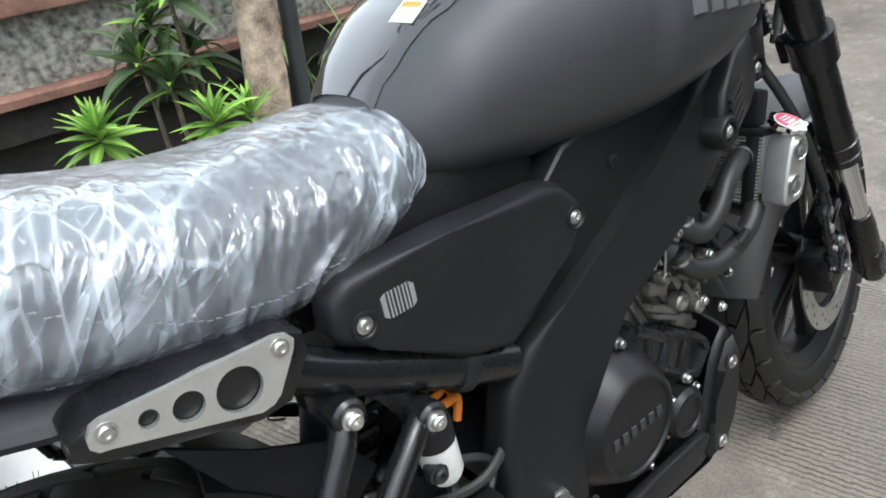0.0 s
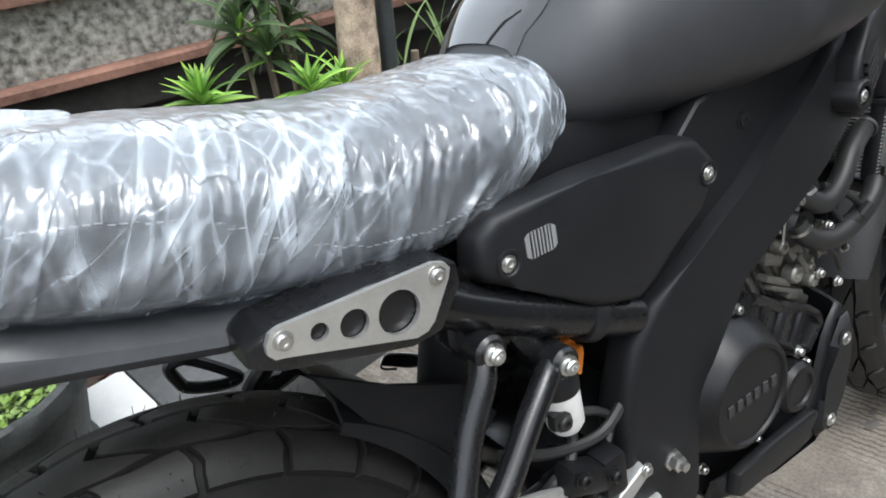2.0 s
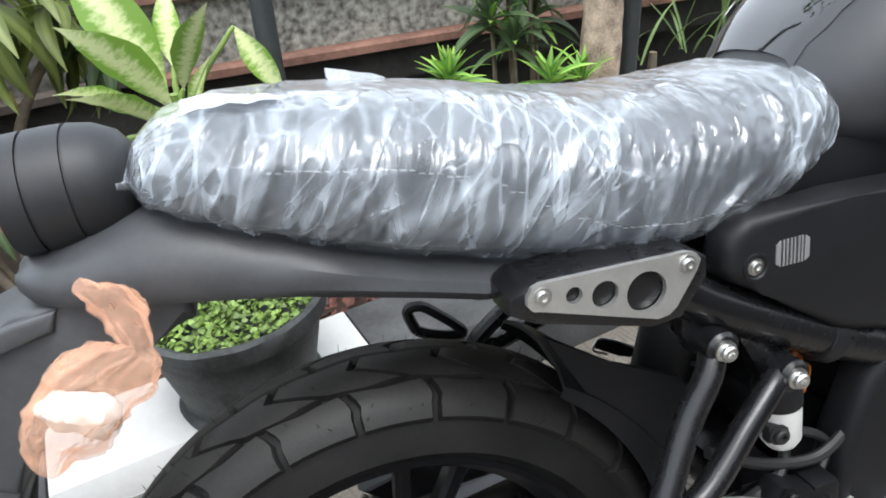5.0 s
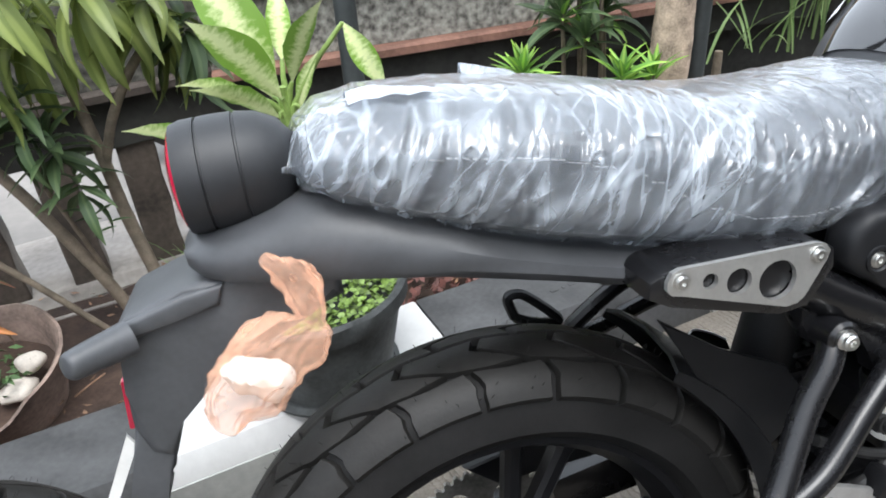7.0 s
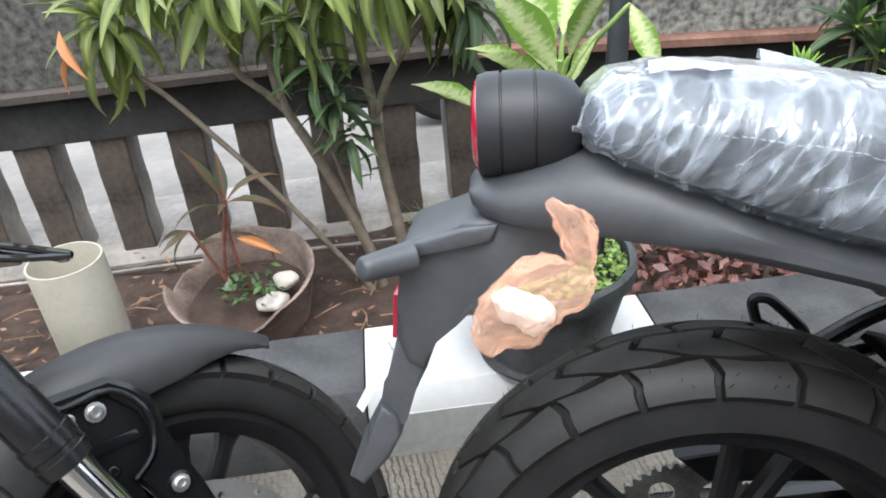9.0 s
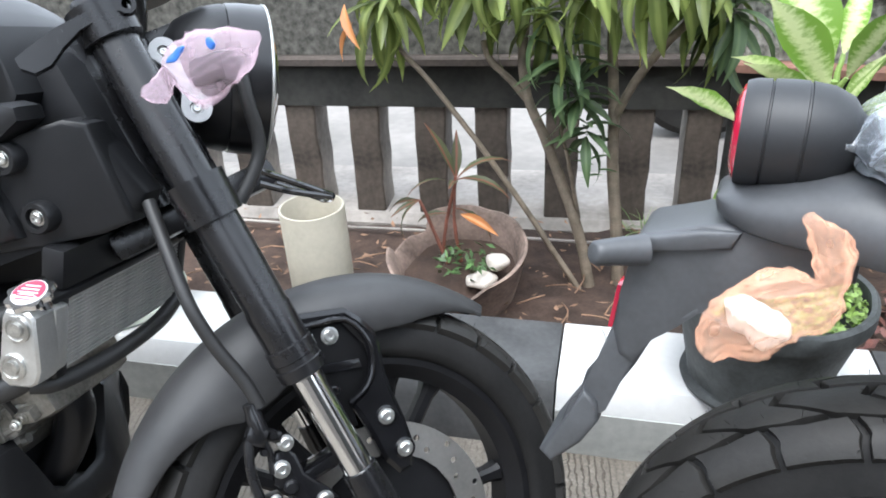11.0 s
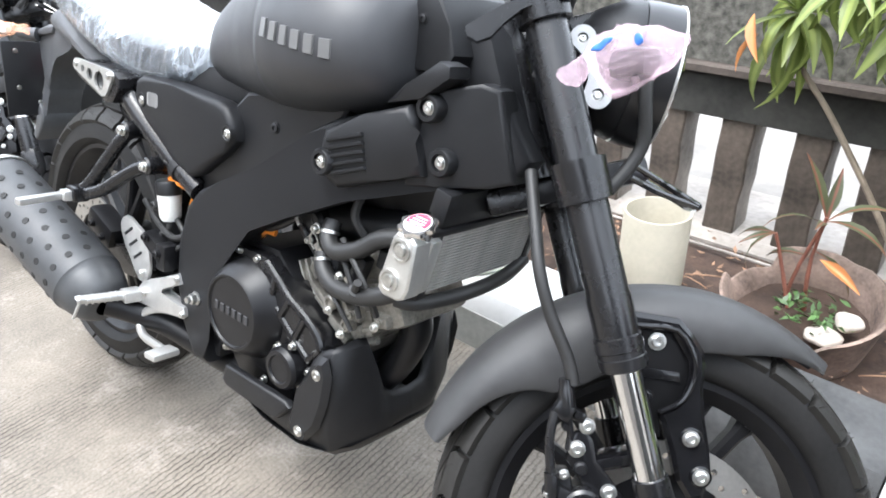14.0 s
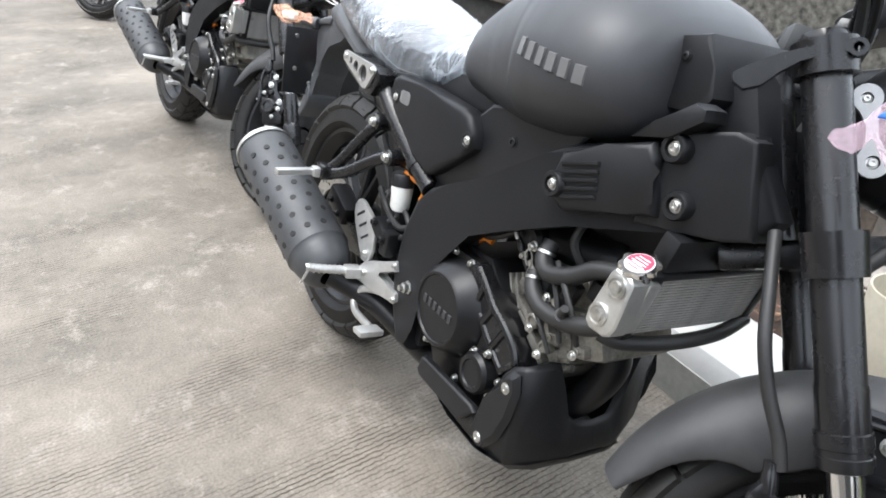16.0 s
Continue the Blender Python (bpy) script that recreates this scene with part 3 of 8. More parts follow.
def bolt(bm, x, y, z, r=0.008, h=0.006, m=None):
    """A round-headed bolt with a socket, facing -y."""
    place = pose(x, y, z) @ AXIS_Y
    if m is not None:
        place = m @ place
    lathe(bm, [(0, 0), (r * 1.35, 0), (r * 1.35, h * 0.25), (r, h * 0.3), (r, h * 0.8), (r * 0.8, h), (r * 0.45, h), (r * 0.42, h * 0.55), (0, h * 0.5)], place, 12)


def build_engine(bike):
    bm = bmesh.new()
    prism(bm, [(0.555, 0.285), (0.545, 0.470), (0.600, 0.512), (0.672, 0.516), (0.715, 0.478), (0.770, 0.400), (0.80, 0.355), (0.76, 0.270), (0.66, 0.235), (0.60, 0.235)], -0.112, 0.112, 0.012)
    prism(bm, [(0.560, 0.330), (0.552, 0.465), (0.605, 0.502), (0.665, 0.505), (0.700, 0.470), (0.735, 0.395), (0.782, 0.372), (0.785, 0.335), (0.735, 0.300), (0.66, 0.300)], -0.130, -0.10, 0.008)
    case = part("crankcase", bm, BLACKM, bike, "black cast engine case")
    bm = bmesh.new()
    lathe(bm, [(0.088, 0), (0.088, 0.008), (0.085, 0.013), (0.069, 0.040), (0.064, 0.044), (0.060, 0.044), (0.058, 0.041), (0, 0.041)], pose(0.628, -0.124, 0.402) @ AXIS_Y, 48)
    clutch = part("clutch_cover", bm, BLACKM, case, "round black clutch cover", 30)
    for k in range(6):
        bm = bmesh.new()
        x = 0.5885 + 0.0158 * k
        box(bm, (0.0095, 0.003, 0.015), pose(x, -0.1655, 0.402), 0.0008, 1)
        part("relief_block", bm, DIMD, case)
    bm = bmesh.new()
    lathe(bm, [(0.036, 0), (0.036, 0.020), (0.031, 0.027), (0.024, 0.028), (0.022, 0.025), (0, 0.025)], pose(0.742, -0.128, 0.343) @ AXIS_Y, 30)
    part("filter_cover", bm, BLACKM, case, "", 30)
    for x, z in ((0.600, 0.497), (0.556, 0.458), (0.649, 0.496), (0.689, 0.430), (0.550, 0.350), (0.575, 0.308), (0.757, 0.387), (0.716, 0.318), (0.775, 0.318), (0.722, 0.372), (0.788, 0.352), (0.68, 0.29)):
        bm = bmesh.new()
        bolt(bm, x, -0.139 if 0.68 < x < 0.77 and 0.36 < z < 0.45 else -0.130, z, 0.0055, 0.009)
        part("bolt", bm, STEEL, case)
    # black cover with raised rims and ribs on the case front
    bm = bmesh.new()
    prism(bm, [(0.640, 0.492), (0.673, 0.505), (0.700, 0.486), (0.732, 0.464), (0.772, 0.446), (0.806, 0.424), (0.818, 0.400), (0.786, 0.368), (0.750, 0.392), (0.712, 0.420), (0.684, 0.444)], -0.135, -0.08, 0.005)
    tube(bm, [(0.674, -0.134, 0.500), (0.702, -0.134, 0.481), (0.733, -0.134, 0.459), (0.772, -0.134, 0.441), (0.803, -0.134, 0.420), (0.813, -0.134, 0.401)], 0.0070, 8, 3)
    tube(bm, [(0.690, -0.134, 0.441), (0.714, -0.134, 0.423), (0.752, -0.134, 0.395), (0.786, -0.134, 0.373)], 0.0060, 8, 3)
    for x0, z0, x1, z1, r in ((0.700, 0.482, 0.690, 0.441, 0.0055), (0.735, 0.458, 0.716, 0.422, 0.0065), (0.775, 0.440, 0.752, 0.395, 0.0060), (0.813, 0.401, 0.786, 0.373, 0.0050)):
        tube(bm, [(x0, -0.134, z0), (x1, -0.134, z1)], r + 0.0015, 8, 1)
    part("chain_cover", bm, FRAMEB, case, "black ribbed cover on the engine case")
    # cylinder and head in bare aluminium
    tilt = pose(0.80, 0, 0.475, 0, 62, 0)
    bm = bmesh.new()
    box(bm, (0.13, 0.17, 0.10), tilt @ pose(0, 0, -0.04), 0.012)
    box(bm, (0.14, 0.18, 0.035), tilt @ pose(0, 0, 0.03), 0.006)
    box(bm, (0.135, 0.16, 0.06), tilt @ pose(0, 0, 0.08), 0.016)
    for k in range(5):
        box(bm, (0.142, 0.184, 0.004), tilt @ pose(0, 0, -0.075 + 0.016 * k), 0.001, 1)
    cyl = part("cylinder", bm, CASTAL, bike, "bare cast aluminium cylinder and head")
    bm = bmesh.new()
    for dx, dy, dz, s in ((0.03, -0.094, 0.03, 0.02), (-0.04, -0.092, 0.03, 0.018), (0.0, -0.09, 0.08, 0.026), (0.05, -0.084, 0.075, 0.018), (-0.045, -0.082, 0.08, 0.016)):
        box(bm, (s, 0.02, s * 1.4), tilt @ pose(dx, dy, dz, 0, 12, 8), 0.003)
        bolt(bm, 0, 0, 0, 0.006, 0.006, tilt @ pose(dx, dy - 0.01, dz))
    part("boss", bm, CASTAL, cyl)
    bm = bmesh.new()
    lathe(bm, [(0.03, 0), (0.03, 0.02), (0.02, 0.03), (0, 0.03)], pose(0.80, -0.09, 0.54) @ AXIS_Y, 20)
    tube(bm, [(0.74, -0.06, 0.585), (0.82, -0.05, 0.59), (0.88, -0.04, 0.60)], 0.03, 12)
    part("intake", bm, SATIN, cyl)
    bm = bmesh.new()
    box(bm, (0.24, 0.15, 0.12), pose(0.84, 0.03, 0.665, 0, -14, 0), 0.02)
    part("air_box", bm, SATIN, cyl)
    bm = bmesh.new()
    tube(bm, [(0.735, -0.10, 0.60), (0.75, -0.105, 0.575), (0.78, -0.09, 0.56), (0.77, -0.095, 0.53)], 0.004, 6)
    tube(bm, [(0.70, -0.10, 0.58), (0.73, -0.11, 0.565), (0.75, -0.10, 0.53), (0.80, -0.09, 0.50)], 0.0035, 6)
    tube(bm, [(0.84, -0.10, 0.66), (0.835, -0.11, 0.62), (0.85, -0.10, 0.59)], 0.007, 8)
    tube(bm, [(0.62, -0.10, 0.535), (0.66, -0.11, 0.55), (0.70, -0.105, 0.575), (0.76, -0.09, 0.63)], 0.006, 8)
    part("wiring", bm, HOSE, cyl)
    bm = bmesh.new()
    tube(bm, [(0.615, -0.10, 0.52), (0.63, -0.105, 0.535), (0.65, -0.10, 0.535)], 0.006, 8)
    part("orange_plug", bm, ORANGE, cyl)
    for x, y, z, r in ((0.775, -0.125, 0.585, 0.006), (0.700, -0.105, 0.605, 0.006), (0.81, -0.11, 0.53, 0.007), (0.745, -0.11, 0.555, 0.005)):
        bm = bmesh.new()
        bolt(bm, x, y, z, r, 0.01)
        box(bm, (0.02, 0.01, 0.012), pose(x + 0.012, y + 0.01, z - 0.012, 0, 40, 0), 0.002)
        part("fitting", bm, STEEL, cyl)

    # coolant hoses
    bm = bmesh.new()
    tube(bm, [(0.795, -0.112, 0.600), (0.800, -0.125, 0.578), (0.825, -0.132, 0.566), (0.865, -0.128, 0.580), (0.900, -0.12, 0.606), (0.945, -0.11, 0.618), (0.985, -0.10, 0.62)], 0.0135, 14)
    tube(bm, [(0.786, -0.118, 0.548), (0.798, -0.128, 0.527), (0.835, -0.135, 0.513), (0.885, -0.136, 0.518), (0.925, -0.134, 0.533), (0.952, -0.128, 0.550)], 0.0135, 14)
    hose = part("coolant_hose", bm, HOSE, bike, "black rubber coolant hoses with steel clips")
    for p, d in (((0.799, -0.121, 0.585), (0.2, -0.4, -1)), ((0.790, -0.122, 0.540), (0.4, -0.3, -1)), ((0.955, -0.109, 0.619), (1, 0.2, 0.2))):
        bm = bmesh.new()
        lathe(bm, [(0.0136, -0.0022), (0.0147, -0.0022), (0.0147, 0.0022), (0.0136, 0.0022)], Matrix.Translation(p) @ Vector(d).to_track_quat("Z", "Y").to_matrix().to_4x4(), 16, closed=True)
        part("hose_clip", bm, STEEL, hose)

    # radiator with filler neck and cap
    rt = pose(0.972, 0.0, 0.596, 0, 12, 0)
    bm = bmesh.new()
    box(bm, (0.010, 0.26, 0.092), rt, 0.003)
    core = part("radiator", bm, DARK, bike, "grey finned radiator core")
    bm = bmesh.new()
    box(bm, (0.028, 0.258, 0.0023))
    fin_mesh = finish(bm, "fin", FINS)
    for k in range(19):
        fin = new("fin", fin_mesh)
        fin.parent = core
        fin.matrix_local = rt @ pose(0, 0, -0.043 + 0.086 * k / 18)
    bm = bmesh.new()
    for y in (-0.118, 0.135):
        box(bm, (0.034, 0.020, 0.105), rt @ pose(0, y, 0), 0.006)
    box(bm, (0.036, 0.27, 0.010), rt @ pose(0.0, 0, 0.051), 0.004)
    part("radiator_frame", bm, SATIN, core)
    bm = bmesh.new()
    prism(bm, [(0.964, 0.638), (0.971, 0.647), (0.997, 0.645), (1.004, 0.637), (0.999, 0.575), (0.992, 0.560), (0.982, 0.555), (0.957, 0.555), (0.947, 0.563), (0.948, 0.578)], -0.173, -0.138, 0.007, segments=3)
    box(bm, (0.034, 0.022, 0.080), pose(0.983, -0.132, 0.602, 0, 12, 0), 0.006)
    neck = part("filler_neck", bm, ALLOY, core, "bare aluminium radiator end tank")
    bm = bmesh.new()
    for x, z in ((0.982, 0.625), (0.968, 0.580)):
        lathe(bm, [(0.0, 0.0), (0.0155, 0.0), (0.0155, 0.003), (0.012, 0.0035), (0.0105, 0.001), (0.0085, 0.001), (0.008, 0.005), (0.004, 0.0055), (0, 0.004)], pose(x, -0.173, z) @ AXIS_Y, 22)
    part("neck_bolt", bm, STEEL, neck)
    capm = pose(0.988, -0.146, 0.640, 24, 2, 0)
    bm = bmesh.new()
    lathe(bm, [(0.015, -0.004), (0.015, 0.010), (0.020, 0.012), (0.021, 0.019)], capm, 20)
    rim = [(0.0245 + 0.0022 * math.cos(8 * t)) for t in (2 * math.pi * i / 64 for i in range(64))]
    low = [bm.verts.new(capm @ Vector((r * math.cos(2 * math.pi * i / 64), r * math.sin(2 * math.pi * i / 64), 0.017))) for i, r in enumerate(rim)]
    top = [bm.verts.new(capm @ Vector((0.97 * r * math.cos(2 * math.pi * i / 64), 0.97 * r * math.sin(2 * math.pi * i / 64), 0.0225))) for i, r in enumerate(rim)]
    bm.faces.new(top)
    for i in range(64):
        bm.faces.new((low[i], low[(i + 1) % 64], top[(i + 1) % 64], top[i]))
    cap = part("radiator_cap", bm, CHROME, core, "chrome radiator cap with red and white label", 30)
    bm = bmesh.new()
    lathe(bm, [(0, 0.0233), (0.0185, 0.0233), (0.0185, 0.0224)], capm, 30)
    label = part("cap_label", bm, WHITED, cap, "pale label with red bars")
    bm = bmesh.new()
    lathe(bm, [(0, 0.0238), (0.0172, 0.0238), (0.0172, 0.0232)], capm, 30, (radians(-25), radians(205)))
    part("label_field", bm, REDD, cap, "red upper field of the label")
    for k, red in enumerate((True, True, False, False, False)):
        bm = bmesh.new()
        box(bm, (0.024 - 0.0030 * abs(k - 2), 0.0016, 0.0005), capm @ pose(0, -0.0115 + 0.0050 * k, 0.0241))
        part("label_bar", bm, REDD if red else WHITED, cap)
    bm = bmesh.new()
    tube(bm, [(0.945, -0.13, 0.535), (0.968, -0.11, 0.532), (0.985, -0.03, 0.533), (0.985, 0.07, 0.537), (0.975, 0.14, 0.55)], 0.011, 12)
    part("lower_hose", bm, HOSE, core)
    bm = bmesh.new()
    box(bm, (0.03, 0.24, 0.05), pose(0.99, 0.0, 0.675, 0, 12, 0), 0.008)
    part("radiator_bracket", bm, SATIN, core)

    # belly cowl: a band that runs along the side, round the nose and back, with an open window in front
    def band(rows):
        for sy in (1, -1):
            skin = []
            for x, y, z0, z1, bulge in rows:
                t = min(1, y / 0.1)
                skin.append([Vector((x + bulge - 0.006, -sy * (y - 0.014 * t), z0)), Vector((x + bulge, -sy * y, z0 + 0.30 * (z1 - z0))), Vector((x + 0.3 * bulge, -sy * y, z1 - 0.006)), Vector((x - 0.003, -sy * (y - 0.004 * t), z1)),
                             Vector((x - 0.007, -sy * (y - 0.008 * t), z1)), Vector((x + bulge - 0.010, -sy * (y - 0.019 * t), z0))])
            loft(bm, skin)
    bm = bmesh.new()
    band([(0.593, 0.142, 0.244, 0.281, 0), (0.612, 0.146, 0.238, 0.283, 0), (0.70, 0.149, 0.229, 0.281, 0), (0.765, 0.150, 0.226, 0.279, 0), (0.778, 0.150, 0.226, 0.292, 0), (0.797, 0.150, 0.227, 0.345, 0), (0.812, 0.149, 0.229, 0.382, 0), (0.828, 0.148, 0.231, 0.404, 0.001),
          (0.847, 0.146, 0.235, 0.416, 0.002), (0.851, 0.143, 0.236, 0.418, 0.004), (0.854, 0.128, 0.239, 0.421, 0.010), (0.857, 0.098, 0.244, 0.426, 0.022), (0.860, 0.086, 0.248, 0.424, 0.024), (0.867, 0.070, 0.254, 0.385, 0.024), (0.876, 0.052, 0.262, 0.334, 0.020), (0.883, 0.036, 0.268, 0.324, 0.015), (0.887, 0.0, 0.272, 0.322, 0.013)])
    loft(bm, [[Vector((x, y, z)) for y, z in ((-w, e), (-w * 0.8, lo + 0.003), (0, lo), (w * 0.8, lo + 0.003), (w, e), (w * 0.8, lo + 0.008), (0, lo + 0.006), (-w * 0.8, lo + 0.008))] for x, w, e, lo in
              ((0.60, 0.138, 0.250, 0.228), (0.70, 0.146, 0.230, 0.208), (0.79, 0.147, 0.228, 0.206), (0.84, 0.138, 0.236, 0.214), (0.868, 0.105, 0.244, 0.228), (0.893, 0.050, 0.266, 0.258))])
    cowl = part("belly_cowl", bm, SATIN, bike, "black plastic belly cowl with an open nose", 50)
    for sy in (-1, 1):
        bm = bmesh.new()
        prism(bm, [(0.598, 0.264), (0.606, 0.293), (0.618, 0.296), (0.768, 0.298), (0.780, 0.290), (0.752, 0.258), (0.735, 0.252), (0.610, 0.254)], sy * 0.160, sy * 0.144, 0.006, segments=3, taper=0.97)
        part("side_rail", bm, SATIN, cowl)
        bm = bmesh.new()
        prism(bm, [(0.772, 0.262), (0.786, 0.300), (0.800, 0.330), (0.810, 0.374), (0.832, 0.407), (0.850, 0.410), (0.861, 0.382), (0.856, 0.330), (0.842, 0.282), (0.815, 0.246), (0.780, 0.240)], sy * 0.160, sy * 0.143, 0.009, segments=1, taper=0.95)
        part("side_wing", bm, SATIN, cowl)
    for x, y, z in ((0.834, -0.1585, 0.376), (0.803, -0.1585, 0.263)):
        # the dark disc under each bolt paints the shade of a sunk seat
        bm = bmesh.new()
        lathe(bm, [(0, 0.0), (0.0150, 0.0), (0.0150, 0.0008), (0, 0.0008)], pose(x, y, z) @ AXIS_Y, 20)
        part("bolt_seat", bm, DARK, cowl)
        bm = bmesh.new()
        bolt(bm, x, y - 0.001, z, 0.007, 0.004)
        part("bolt", bm, STEEL, cowl)
    bm = bmesh.new()
    box(bm, (0.05, 0.12, 0.07), pose(0.848, -0.010, 0.452, 0, 30, 0), 0.012)
    box(bm, (0.045, 0.09, 0.04), pose(0.832, -0.045, 0.410, 0, 30, 0), 0.008)
    for x, y, z, n in ((0.842, -0.088, 0.432, 0.030), (0.852, -0.080, 0.458, 0.036), (0.838, -0.070, 0.405, 0.026), (0.860, -0.060, 0.480, 0.022)):
        tube(bm, [(x, y, z), (x + n, y + 0.006, z + 0.5 * n)], [0.0085, 0.007], 10, 1)
        box(bm, (0.010, 0.018, 0.020), pose(x + 0.3 * n, y, z + 0.15 * n, 0, -28, 0), 0.002)
    part("exhaust_port", bm, CASTAL, cyl)
    # leads, a plug cap and small unions beside the cylinder
    for pts, r in (([(0.80, -0.115, 0.575), (0.835, -0.128, 0.560), (0.862, -0.132, 0.525), (0.880, -0.128, 0.480)], 0.0042), ([(0.785, -0.112, 0.55), (0.81, -0.132, 0.515), (0.842, -0.136, 0.490), (0.868, -0.130, 0.455)], 0.0036),
                   ([(0.83, -0.125, 0.585), (0.868, -0.136, 0.562), (0.898, -0.136, 0.53), (0.905, -0.120, 0.49)], 0.0046)):
        bm = bmesh.new()
        tube(bm, pts, r, 8)
        part("lead", bm, HOSE, cyl)
    bm = bmesh.new()
    tube(bm, [(0.862, -0.118, 0.505), (0.884, -0.145, 0.530)], [0.012, 0.010], 12, 2)
    tube(bm, [(0.884, -0.145, 0.530), (0.893, -0.152, 0.545)], [0.007, 0.006], 10, 2)
    part("plug_cap", bm, HOSE, cyl)
    bm = bmesh.new()
    for x, z, a, n, h in ((0.772, 0.470, 30, 0.060, 0.010), (0.792, 0.448, 28, 0.075, 0.008), (0.815, 0.428, 32, 0.050, 0.012), (0.762, 0.505, 24, 0.040, 0.016), (0.800, 0.500, 62, 0.030, 0.012), (0.828, 0.470, 58, 0.045, 0.009), (0.778, 0.535, 70, 0.034, 0.014)):
        box(bm, (n, 0.016, h), pose(x, -0.098, z, 0, a, 0), 0.003)
    for x, z, r in ((0.800, 0.470, 0.013), (0.838, 0.446, 0.011), (0.770, 0.520, 0.010)):
        lathe(bm, [(r, 0), (r, 0.014), (r * 0.8, 0.017), (r * 0.55, 0.017), (r * 0.5, 0.013), (0, 0.013)], pose(x, -0.098, z) @ AXIS_Y, 16)
    part("cast_ribs", bm, CASTAL, cyl)
    bm = bmesh.new()
    box(bm, (0.05, 0.05, 0.05), pose(0.742, -0.07, 0.560, 0, 30, 0), 0.008)
    lathe(bm, [(0.030, 0), (0.030, 0.035), (0.024, 0.042), (0, 0.042)], pose(0.735, -0.065, 0.575) @ AXIS_Y, 20)
    part("throttle_body", bm, BLACKM, cyl)
    for size, m in (((0.022, 0.02, 0.045), pose(0.862, -0.115, 0.548, 0, 20, 0)), ((0.030, 0.03, 0.030), pose(0.905, -0.10, 0.572, 0, 10, 0))):
        bm = bmesh.new()
        box(bm, size, m, 0.004)
        part("connector", bm, BLACKM, cyl)
    for pts, r in (([(0.760, -0.115, 0.545), (0.752, -0.118, 0.560), (0.758, -0.118, 0.572), (0.768, -0.116, 0.560), (0.764, -0.116, 0.530)], 0.0016), ([(0.722, -0.112, 0.600), (0.716, -0.115, 0.585), (0.724, -0.115, 0.574)], 0.004)):
        bm = bmesh.new()
        tube(bm, pts, r, 8)
        part("wire_clip", bm, STEEL, cyl)
    for x, y, z in ((0.818, -0.130, 0.47), (0.852, -0.134, 0.445), (0.875, -0.128, 0.505), (0.900, -0.115, 0.47), (0.835, -0.130, 0.53)):
        bm = bmesh.new()
        bolt(bm, x, y, z, 0.0055, 0.007)
        part("bolt", bm, STEEL, cyl)

    # exhaust
    bm = bmesh.new()
    tube(bm, [(0.870, -0.012, 0.490), (0.890, -0.012, 0.460), (0.894, -0.012, 0.424), (0.868, -0.014, 0.364), (0.832, -0.022, 0.316), (0.790, -0.040, 0.272), (0.70, -0.055, 0.247), (0.58, -0.078, 0.240), (0.50, -0.088, 0.240), (0.42, -0.098, 0.248), (0.36, -0.116, 0.262), (0.310, -0.156, 0.280), (0.276, -0.192, 0.294)], 0.026, 16)
    pipe = part("header_pipe", bm, BLACKM, bike)
    bm = bmesh.new()
    a, b = Vector((0.42, -0.185, 0.238)), Vector((-0.105, -0.235, 0.448))
    q = Matrix.Translation(a) @ (b - a).to_track_quat("Z", "Y").to_matrix().to_4x4()
    n = (b - a).length
    lathe(bm, [(0.024, 0.146), (0.036, 0.148), (0.046, 0.154), (0.054, 0.166), (0.060, 0.182), (0.0640, 0.200), (0.0655, 0.212), (0.0690, 0.216), (0.070, 0.30), (0.068, n - 0.03), (0.065, n - 0.012), (0.057, n), (0.052, n - 0.004), (0.045, n - 0.02), (0.018, n - 0.02), (0.018, n - 0.06), (0, n - 0.06)], q, 40)
    muffler = part("muffler", bm, GREYP, bike, "matte black muffler with dimpled heat shield", 40)
    bm = bmesh.new()
    lathe(bm, [(0.0660, n - 0.016), (0.0695, n - 0.016), (0.067, n - 0.003), (0.062, n)], q, 40, closed=True)
    part("end_ring", bm, ALLOY, muffler)
    face = q.to_3x3().inverted() @ Vector((0.35, -0.78, 0.52))
    facing = math.degrees(math.atan2(face.y, face.x))
    for i in range(7):
        for j in range(5):
            t = 0.245 + 0.042 * i
            ang = radians(facing - 66 + 30 * j + (15 if i % 2 else 0))
            # shallow near-black dot: the dimple's shade is in its colour
            bm = bmesh.new()
            p = q @ Vector((0.0700 * math.cos(ang), 0.0700 * math.sin(ang), t))
            out = (q.to_3x3() @ Vector((math.cos(ang), math.sin(ang), 0))).normalized()
            lathe(bm, [(0.0072, -0.001), (0.0068, 0.0004), (0.0058, 0.0005), (0.0040, 0.0002), (0, 0.0001)], Matrix.Translation(p) @ out.to_track_quat("Z", "Y").to_matrix().to_4x4(), 12)
            part("dimple", bm, DARK, muffler)


